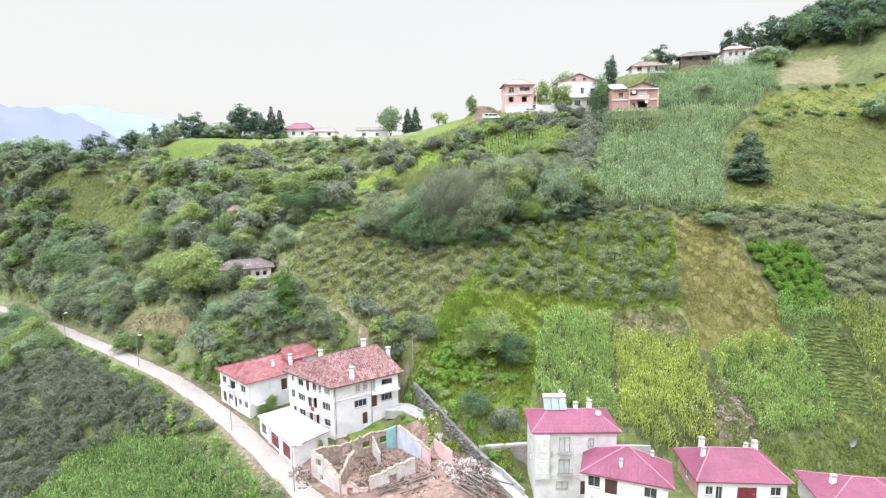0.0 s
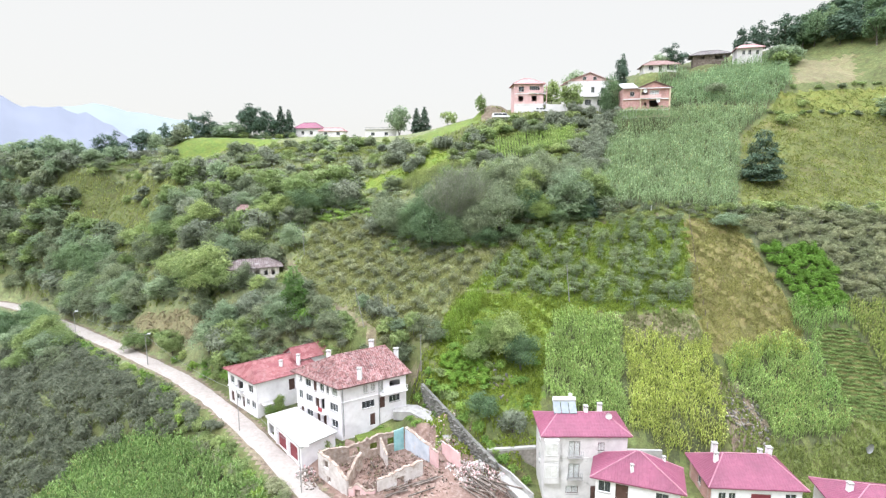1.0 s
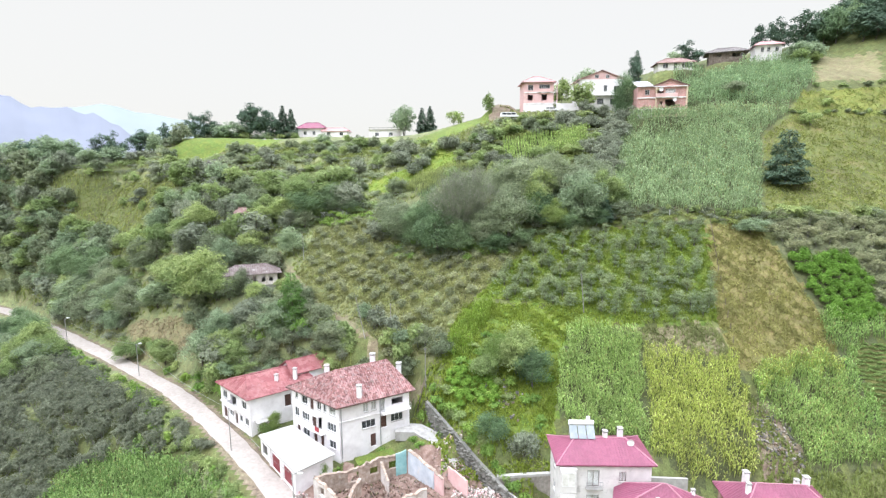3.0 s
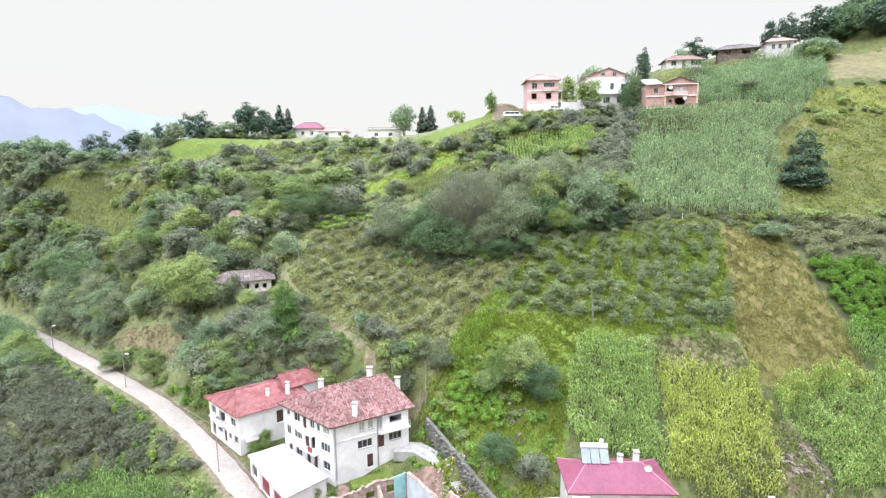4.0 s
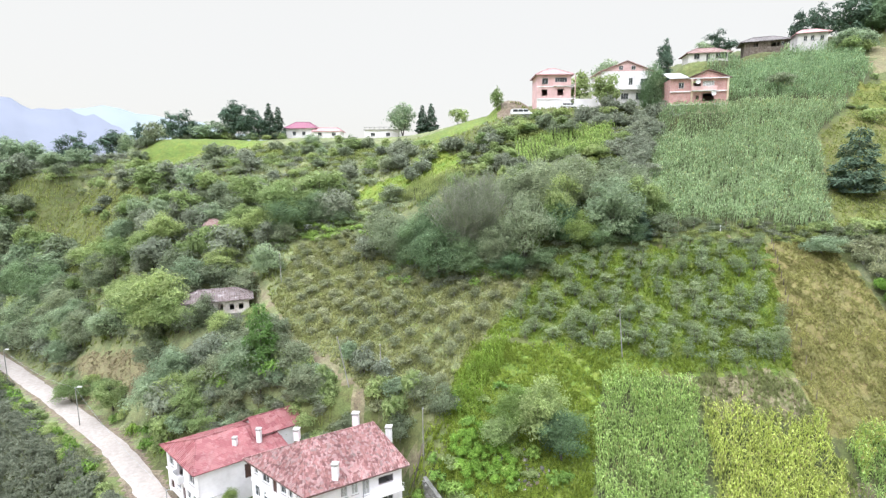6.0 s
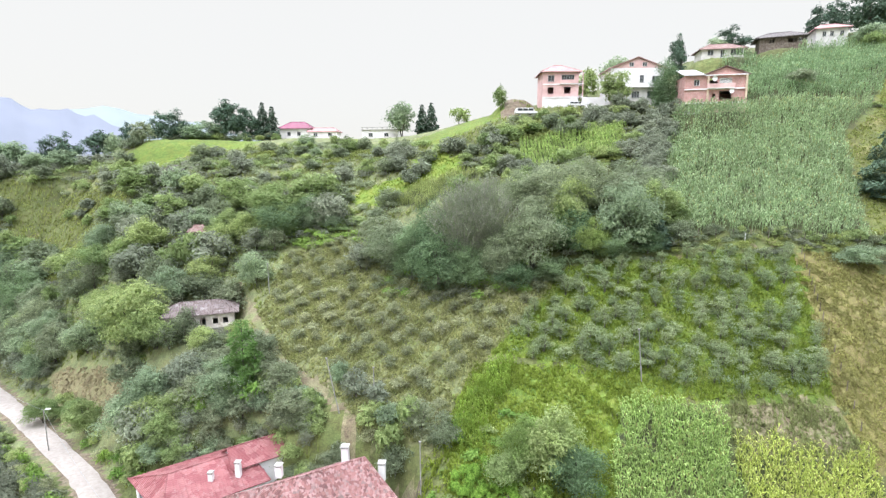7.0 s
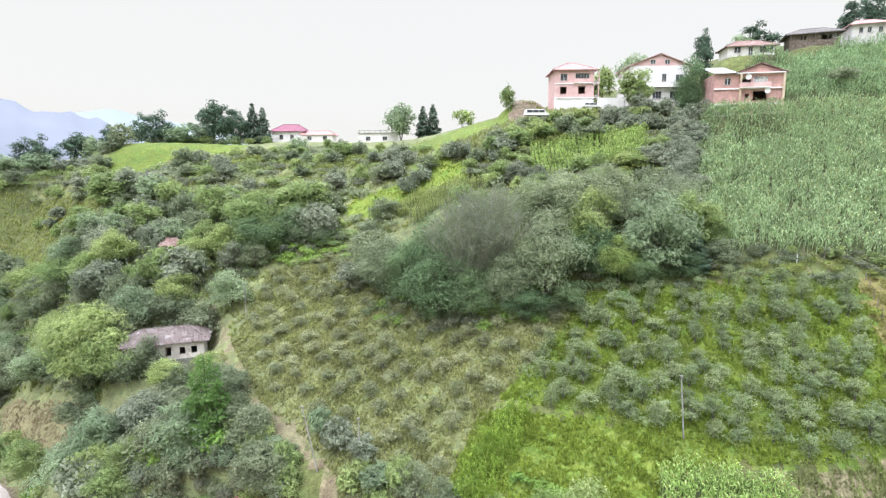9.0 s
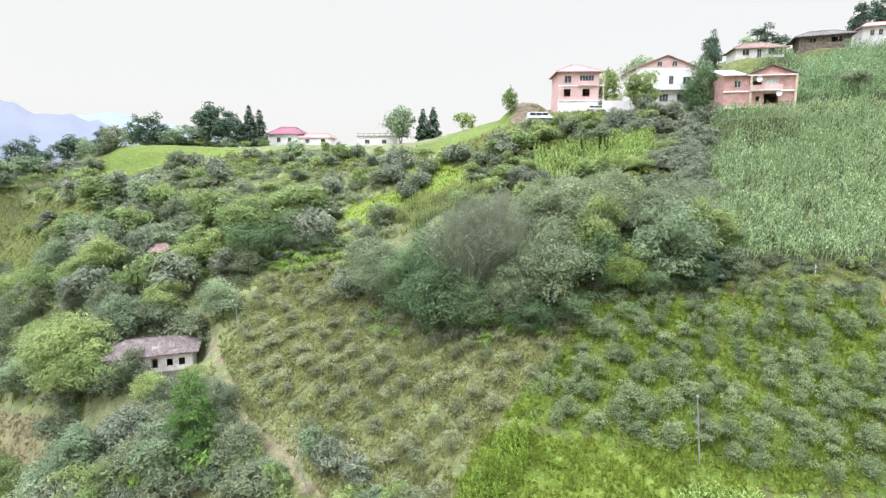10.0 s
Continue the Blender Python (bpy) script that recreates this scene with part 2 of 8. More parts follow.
def thing(name, label, category, m=None, group="", kind=""):
    ob = new(name)
    ob.empty_display_size = 0.3
    if m is not None:
        ob.matrix_basis = m
    return tagged(ob, label, category, group, kind)


def mesh_arrays(name, verts, tris, mats, index=None):
    """A mesh from arrays of corners and triangles."""
    me = bpy.data.meshes.new(name)
    me.vertices.add(len(verts))
    me.vertices.foreach_set("co", np.asarray(verts, np.float32).ravel())
    me.loops.add(len(tris) * 3)
    me.loops.foreach_set("vertex_index", np.asarray(tris, np.int32).ravel())
    me.polygons.add(len(tris))
    me.polygons.foreach_set("loop_start", np.arange(0, len(tris) * 3, 3, dtype=np.int32))
    if index is not None:
        me.polygons.foreach_set("material_index", np.asarray(index, np.int32))
    for mt in mats:
        me.materials.append(mt)
    me.update(calc_edges=True)
    return me


def inside(x, y, poly):
    if isinstance(x, float):
        odd = False
        for k in range(len(poly)):
            (x1, y1), (x2, y2) = poly[k], poly[k - 1]
            odd ^= (y1 > y) != (y2 > y) and x < (x2 - x1) * (y - y1) / ((y2 - y1) or 1e-9) + x1
        return odd
    x, y = np.asarray(x, float), np.asarray(y, float)
    c = np.zeros(x.shape, bool)
    for k in range(len(poly)):
        (x1, y1), (x2, y2) = poly[k], poly[k - 1]
        c ^= ((y1 > y) != (y2 > y)) & (x < (x2 - x1) * (y - y1) / ((y2 - y1) or 1e-9) + x1)
    return c


# ---- materials of the buildings ----
PLASTER = surface("white_plaster", ((0.7049, 0.6777, 0.686), (0.7916, 0.7661, 0.7778), (0.8378, 0.8133, 0.8268)), 0.8, 0.9, 0.15, 0.3, 0.08, stain=(0.6, 0.58, 0.55), stain_scale=0.45, stain_at=0.62)
PLASTER_GREY = surface("grey_plaster", ((0.549, 0.5307, 0.5185), (0.6527, 0.632, 0.6198), (0.732, 0.7113, 0.6978)), 0.8, 0.9, 0.15, 0.3, 0.1, stain=(0.34, 0.33, 0.31), stain_scale=0.5, stain_at=0.6)
PLASTER_PINK = surface("pink_plaster", ((0.58, 0.37, 0.36), (0.66, 0.44, 0.43), (0.7, 0.5, 0.49)), 0.8, 0.9, 0.2, 0.3, 0.1, stain=(0.6, 0.55, 0.5), stain_scale=0.6, stain_at=0.6)
PLASTER_BLUE = surface("blue_plaster", ((0.42, 0.46, 0.52), (0.5, 0.54, 0.6), (0.6, 0.62, 0.66)), 0.9, 0.9, 0.25, 0.3, 0.12, stain=(0.65, 0.6, 0.55), stain_scale=0.7, stain_at=0.6)
PLASTER_TEAL = surface("teal_plaster", ((0.2, 0.4, 0.4), (0.28, 0.5, 0.5), (0.36, 0.55, 0.54)), 0.9, 0.9, 0.2, 0.3, 0.1)
PLASTER_OCHRE = surface("ochre_plaster", ((0.52, 0.4, 0.3), (0.62, 0.5, 0.38), (0.66, 0.56, 0.44)), 0.7, 0.9, 0.2, 0.3, 0.12, stain=(0.42, 0.26, 0.2), stain_scale=0.4, stain_at=0.58)
PLASTER_DIRTY = surface("dirty_plaster", ((0.4655, 0.4048, 0.3744), (0.6072, 0.5566, 0.5262), (0.7084, 0.6679, 0.6477)), 0.9, 0.9, 0.4, 0.3, 0.15, stain=(0.34, 0.27, 0.22), stain_scale=0.6, stain_at=0.54)
BROKEN = surface("broken_masonry", ((0.253, 0.184, 0.1437), (0.3795, 0.299, 0.2415), (0.5175, 0.4485, 0.391)), 1.8, 0.95, 1.0, 0.4, 0.2, stain=(0.5, 0.46, 0.42), stain_scale=0.7, stain_at=0.6, rnd=0.15)
STONE = surface("wall_stone", ((0.0952, 0.093, 0.0806), (0.1456, 0.1422, 0.1254), (0.2072, 0.2016, 0.1848)), 2.0, 0.95, 0.6, 0.4, 0.15, stain=(0.12, 0.15, 0.07), stain_scale=0.6, stain_at=0.6, rnd=0.25)
STONE_PALE = surface("pale_rubble_stone", ((0.24, 0.215, 0.185), (0.33, 0.3, 0.265), (0.42, 0.39, 0.35)), 2.2, 0.95, 0.9, 0.4, 0.15, rnd=0.2)
TIMBER = surface("weathered_timber", ((0.0864, 0.0648, 0.0504), (0.1584, 0.1296, 0.108), (0.2448, 0.2088, 0.18)), 2.0, 0.9, 0.4, 0.5, 0.2, rnd=0.25)
DOOR_BROWN = surface("brown_paint", ((0.06, 0.03, 0.024), (0.085, 0.043, 0.034), (0.11, 0.06, 0.047)), 2.0, 0.6, 0.1, 0.5, 0.1)
DOOR_MAROON = surface("maroon_paint", ((0.16, 0.025, 0.035), (0.2, 0.035, 0.045), (0.24, 0.05, 0.06)), 1.5, 0.6, 0.1, 0.4, 0.1)
FRAME_WHITE = surface("white_frame", ((0.66, 0.66, 0.66), (0.72, 0.72, 0.72), (0.76, 0.76, 0.76)), 2.0, 0.5, 0.0, 0.5, 0.04)
METAL_GREY = surface("grey_metal", ((0.3, 0.31, 0.32), (0.38, 0.39, 0.4), (0.46, 0.47, 0.48)), 2.0, 0.45, 0.05, 0.5, 0.1, 0.6)
POLE_GREY = surface("pole_concrete", ((0.22, 0.212, 0.2), (0.28, 0.27, 0.258), (0.34, 0.33, 0.315)), 2.0, 0.9, 0.1, 0.5, 0.1)
CLOTH_RED = surface("red_cloth", ((0.24, 0.03, 0.04), (0.32, 0.05, 0.06), (0.38, 0.08, 0.09)), 3.0, 0.95, 0.2, 0.5, 0.1)
CURTAIN = surface("pale_curtain", ((0.55, 0.54, 0.5), (0.66, 0.65, 0.62), (0.72, 0.71, 0.69)), 2.0, 0.95, 0.2, 0.5, 0.08)


def glass_mat(name, colour):
    m, n, l, b = base_mat(name)
    b.inputs["Base Color"].default_value = colour
    b.inputs["Roughness"].default_value = 0.06
    b.inputs["Transmission Weight"].default_value = 0.85
    return m


def roof_mat(name, cols, stain, stain_at, course, bump, rough=0.8, rnd=0.0, grime=0.5, metal=0.0):
    """Roofing laid in courses: waves down the slope, patches of worn and replaced pieces."""
    m, n, l, b = base_mat(name)
    pos = n.new("ShaderNodeNewGeometry").outputs["Position"]
    cell = n.new("ShaderNodeTexVoronoi")
    cell.inputs["Scale"].default_value = 1 / course
    l.new(pos, cell.inputs["Vector"])
    sep = n.new("ShaderNodeSeparateColor")
    l.new(cell.outputs["Color"], sep.inputs["Color"])
    r = ramp_node(n, cols, 0.0, 1.0)
    l.new(sep.outputs["Red"], r.inputs["Fac"])
    s = noise_node(n, l, pos, grime, 8, 0.75)
    mix = n.new("ShaderNodeMixRGB")
    l.new(scaled(n, l, s, 0, 0.8, stain_at, stain_at + 0.14), mix.inputs["Fac"])
    l.new(r.outputs["Color"], mix.inputs["Color1"])
    mix.inputs["Color2"].default_value = (*stain, 1)
    col = tint(n, l, mix.outputs["Color"], scaled(n, l, noise_node(n, l, pos, 0.25, 3), 0.85, 1.15, 0.3, 0.7))
    l.new(col, b.inputs["Base Color"])
    b.inputs["Roughness"].default_value, b.inputs["Metallic"].default_value = rough, metal
    w = n.new("ShaderNodeTexWave")
    w.wave_type, w.bands_direction = "BANDS", "Z"
    w.inputs["Scale"].default_value = 3.2
    w.inputs["Distortion"].default_value = 0.6
    l.new(pos, w.inputs["Vector"])
    add = n.new("ShaderNodeMath")
    l.new(w.outputs["Fac"], add.inputs[0])
    l.new(s, add.inputs[1])
    bn = n.new("ShaderNodeBump")
    bn.inputs["Strength"].default_value, bn.inputs["Distance"].default_value = bump, 0.06
    l.new(add.outputs["Value"], bn.inputs["Height"])
    l.new(bn.outputs["Normal"], b.inputs["Normal"])
    return m


def brick_mat():
    m, n, l, b = base_mat("hollow_brick")
    pos = n.new("ShaderNodeNewGeometry").outputs["Position"]
    k = n.new("ShaderNodeTexBrick")
    k.inputs["Color1"].default_value, k.inputs["Color2"].default_value = (0.42, 0.215, 0.2, 1), (0.5, 0.29, 0.27, 1)
    k.inputs["Mortar"].default_value = (0.5, 0.4, 0.35, 1)
    k.inputs["Scale"].default_value, k.inputs["Mortar Size"].default_value = 2.4, 0.02
    turned = n.new("ShaderNodeMapping")
    turned.inputs["Rotation"].default_value = (radians(90), 0, 0)
    l.new(pos, turned.inputs["Vector"])
    l.new(turned.outputs["Vector"], k.inputs["Vector"])
    col = tint(n, l, k.outputs["Color"], scaled(n, l, noise_node(n, l, pos, 0.7, 5), 0.8, 1.25, 0.3, 0.7))
    l.new(col, b.inputs["Base Color"])
    b.inputs["Roughness"].default_value = 0.95
    return m


GLASS = glass_mat("window_glass", (0.26, 0.29, 0.31, 1))
GLASS_CLEAR = glass_mat("clear_window_glass", (0.92, 0.94, 0.94, 1))
BRICK = brick_mat()
TILE_OLD = roof_mat("old_roof_tiles", ((0.17, 0.085, 0.08), (0.26, 0.12, 0.115), (0.34, 0.17, 0.16), (0.43, 0.27, 0.26), (0.25, 0.17, 0.16)), (0.15, 0.12, 0.11), 0.56, 0.32, 1.0, 0.9, grime=1.2)
TIN_RED = roof_mat("worn_red_sheet", ((0.204, 0.051, 0.0553), (0.2635, 0.085, 0.0892), (0.3145, 0.1275, 0.1275)), (0.36, 0.21, 0.205), 0.53, 0.9, 0.8, 0.6, grime=1.1)
METAL_RED = roof_mat("crimson_metal_tiles", ((0.2021, 0.0522, 0.0946), (0.2193, 0.0585, 0.1032), (0.2365, 0.0657, 0.1135)), (0.27, 0.09, 0.14), 0.58, 0.4, 0.4, 0.5, metal=0.0)
METAL_PINK = surface("pale_ridge_metal", ((0.3528, 0.148, 0.2), (0.3948, 0.1776, 0.232), (0.42, 0.2072, 0.256)), 1.0, 0.5, 0.0, 0.3, 0.05)
TILE_PINK = roof_mat("faded_pink_roof", ((0.383, 0.204, 0.204), (0.442, 0.255, 0.246), (0.476, 0.306, 0.297)), (0.4, 0.3, 0.29), 0.56, 0.4, 0.6, 0.8)
TILE_BROWN = roof_mat("brown_roof_tiles", ((0.187, 0.111, 0.0935), (0.255, 0.162, 0.145), (0.306, 0.212, 0.196)), (0.24, 0.21, 0.19), 0.52, 0.35, 0.7, 0.9)
TILE_PATCHED = roof_mat("patched_roof_tiles", ((0.128, 0.0968, 0.09), (0.168, 0.132, 0.126), (0.208, 0.176, 0.171)), (0.46, 0.44, 0.43), 0.55, 0.4, 0.8, 0.9, grime=0.45)
TILE_DARK = roof_mat("dark_roof_tiles", ((0.111, 0.102, 0.102), (0.162, 0.145, 0.14), (0.221, 0.196, 0.187)), (0.12, 0.12, 0.1), 0.55, 0.35, 0.7, 0.9)
TIN_PALE = roof_mat("pale_sheet_roof", ((0.4, 0.4, 0.41), (0.47, 0.47, 0.48), (0.53, 0.53, 0.54)), (0.45, 0.36, 0.32), 0.58, 0.6, 0.4, 0.6)
# air haze painted into the base colours: bluish, then paler for the farther ridge
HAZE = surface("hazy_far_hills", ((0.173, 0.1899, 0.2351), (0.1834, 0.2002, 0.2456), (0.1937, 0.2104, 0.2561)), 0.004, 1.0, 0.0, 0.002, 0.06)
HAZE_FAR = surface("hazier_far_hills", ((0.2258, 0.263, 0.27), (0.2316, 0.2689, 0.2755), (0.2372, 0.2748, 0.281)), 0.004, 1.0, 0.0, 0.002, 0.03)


# ---- lie of the land: a coarse lattice of heights, smoothed, with the road and the house plots levelled into it ----
LAT_X = (-280, -165, -105, -65, -28, 5, 38, 72, 120, 220)
LAT_Y = (-60, 20, 65, 85, 103, 121, 142, 170, 215, 290)
LAT_Z = np.array(((-31.3, -31.7, -32.2, -32.1, -30.5, -27.8, -25.2, -23.5, -22.7, -22.1),
                  (-26.1, -26.3, -27.1, -25, -18.7, -15.8, -16.7, -15.9, -14.5, -12.8),
                  (-20.8, -21.6, -22.7, -17.9, -6.9, -3.8, -8.8, -8.7, -5.9, -3.3),
                  (-14.4, -18.1, -19.3, -11.2, 2.4, 8.4, 5.2, 2.1, 4.7, 6.7),
                  (-4.1, -10.5, -10.8, 3.8, 12.6, 17.2, 20.8, 21.5, 18.8, 17.7),
                  (11, 3.2, 4.1, 17.1, 20, 27.5, 35.2, 33.8, 31.5, 31.7),
                  (38, 22, 17.3, 27.1, 27.5, 44.9, 43.8, 43.2, 46.7, 49.7),
                  (52, 44.7, 42, 47.4, 45.4, 61.6, 60.3, 67.1, 68.5, 70),
                  (44, 39.9, 55.2, 58.9, 53.4, 61.7, 68.3, 80.5, 85.9, 91.5),
                  (20, 23.3, 41.4, 51.9, 54.6, 61.3, 74.2, 88.5, 101.4, 113.7)))
ROAD = np.array(((-260, 150, -4), (-210, 156, -2), (-175, 161, -0.8), (-152, 158, -0.3), (-137.9, 151.5, -0.3), (-104.2, 130.5, -0.3), (-82.8, 116.7, -0.6), (-60.6, 101.6, -0.7), (-45.1, 88.8, -1.2), (-35, 79.3, -1.8), (-26.5, 70.9, -2.5), (-20, 64.4, -3.2), (-10, 54, -4.6), (2, 38, -8), (6, 10, -16), (10, -20, -25), (22, -60, -38), (40, -140, -60)))
# levelled plots: x, y, height, flat radius, fade
PLOTS = ((-20, 84, 0.0, 9, 5), (-36, 91, -0.6, 7, 4), (-27, 78, -2.0, 4, 4), (-14, 70, -1.9, 9, 4), (15.5, 69, -3.4, 7, 4), (20, 60, -4.9, 9, 5), (37, 66, -3.8, 10, 5), (54, 63, -5.3, 10, 5),
         (-2, 69, -1.6, 5, 4), (19, 175, 58.3, 7, 6), (36, 170, 58, 7, 6), (51, 161, 55.2, 8, 5), (-51, 121, 14.9, 5, 4), (64, 186, 71.8, 6, 5), (86, 195, 75.6, 6, 5), (100, 196, 76, 6, 5), (-94, 202, 53.0, 12, 16), (6.5, 78.6, 2.4, 2.0, 3.0), (2.2, 79, 3.4, 2.4, 2.2), (-2.4, 76.2, -0.3, 1.6, 1.6), (-6.2, 81.4, 1.3, 1.6, 1.6), (-7.6, 82.4, 1.1, 2.0, 2.6), (6.5, 74.9, 0.7, 1.5, 1.6), (3.6, 74.6, 0.6, 1.0, 1.4), (9.4, 75.2, 0.7, 1.0, 1.4), (8.5, 178.5, 61.6, 1.5, 6.5))


def spline(t):
    return np.stack(((1 - t) ** 3 / 6, (3 * t ** 3 - 6 * t * t + 4) / 6, (-3 * t ** 3 + 3 * t * t + 3 * t + 1) / 6, t ** 3 / 6))


def road_near(x, y):
    """Distance to the road's middle line and the road's height there."""
    return road_side(x, y)[:2]


def road_side(x, y):
    """The same, and whether a place lies on the valley side of the road."""
    best, level, below = np.full(x.shape, 1e9), np.zeros(x.shape), np.zeros(x.shape, bool)
    for a, b in zip(ROAD[:-1], ROAD[1:]):
        d = b - a
        t = np.clip(((x - a[0]) * d[0] + (y - a[1]) * d[1]) / (d[0] ** 2 + d[1] ** 2), 0, 1)
        dist = np.hypot(x - a[0] - t * d[0], y - a[1] - t * d[1])
        near = dist < best
        best, level = np.where(near, dist, best), np.where(near, a[2] + t * d[2], level)
        below = np.where(near, (x - a[0]) * d[1] - (y - a[1]) * d[0] > 0, below)
    return best, level, below


def heights(x, y):
    """Height of the ground over arrays of x and y."""
    x, y = np.asarray(x, float), np.asarray(y, float)
    u = np.clip(np.interp(x, LAT_X, range(10)), 1, 7.999)
    v = np.clip(np.interp(y, LAT_Y, range(10)), 1, 7.999)
    i, j = u.astype(int), v.astype(int)
    a, b = spline(u - i), spline(v - j)
    z = sum(LAT_Z[j - 1 + n, i - 1 + m] * b[n] * a[m] for n in range(4) for m in range(4))
    # beyond the lattice: the hill climbs on to one side, falls away behind the ridge and into the valley
    over = np.maximum(x - 120, 0)
    z = z + 0.5 * np.minimum(over, 90) - 0.1 * np.maximum(over - 160, 0)
    z = z - 0.25 * np.maximum(-165 - x, 0)
    z = z - 0.42 * np.maximum(y - 215, 0) - 0.38 * np.maximum(20 - y, 0)
    z = np.maximum(z, -70 + 0.02 * z)
    for px, py, pz, flat, fade in PLOTS:
        k = np.clip(1 - (np.hypot(x - px, y - py) - flat) / fade, 0, 1)
        k = k * k * (3 - 2 * k)
        z = z * (1 - k) + pz * k
    dist, level, below = road_side(x, y)
    reach = np.maximum(dist - 2.6, 0)
    z = np.clip(z, level - 0.8 * reach, level + np.interp(x, (-145, -120), (2.6, 1.25)) * reach)
    z = np.where(below & (x < -42), np.minimum(z, level - 0.4 * np.minimum(reach, 25)), z)
    k = np.clip(1 - (dist - 2.6) / 3.0, 0, 1)
    k = k * k * (3 - 2 * k)
    return z * (1 - k) + level * k


# look-up table for single places: half-metre lattice of height and road distance
TAB_X, TAB_Y, TAB_STEP = -230.0, 30.0, 0.5
TAB_GX, TAB_GY = np.meshgrid(TAB_X + TAB_STEP * np.arange(920), TAB_Y + TAB_STEP * np.arange(400))
TAB_Z, TAB_ROAD = heights(TAB_GX, TAB_GY), road_side(TAB_GX, TAB_GY)[0]


def looked_up(table, x, y):
    u, v = (x - TAB_X) / TAB_STEP, (y - TAB_Y) / TAB_STEP
    i, j = int(u), int(v)
    a, b = u - i, v - j
    return float((table[j, i] * (1 - a) + table[j, i + 1] * a) * (1 - b) + (table[j + 1, i] * (1 - a) + table[j + 1, i + 1] * a) * b)


def tabled(x, y):
    return TAB_X < x < TAB_X + 459 and TAB_Y < y < TAB_Y + 199


def height(x, y):
    return looked_up(TAB_Z, x, y) if tabled(x, y) else float(heights(np.array([x]), np.array([y]))[0])


def road_gap(x, y):
    """Distance of a single place from the road's middle line."""
    return looked_up(TAB_ROAD, x, y) if tabled(x, y) else float(road_side(np.array([x]), np.array([y]))[0][0])

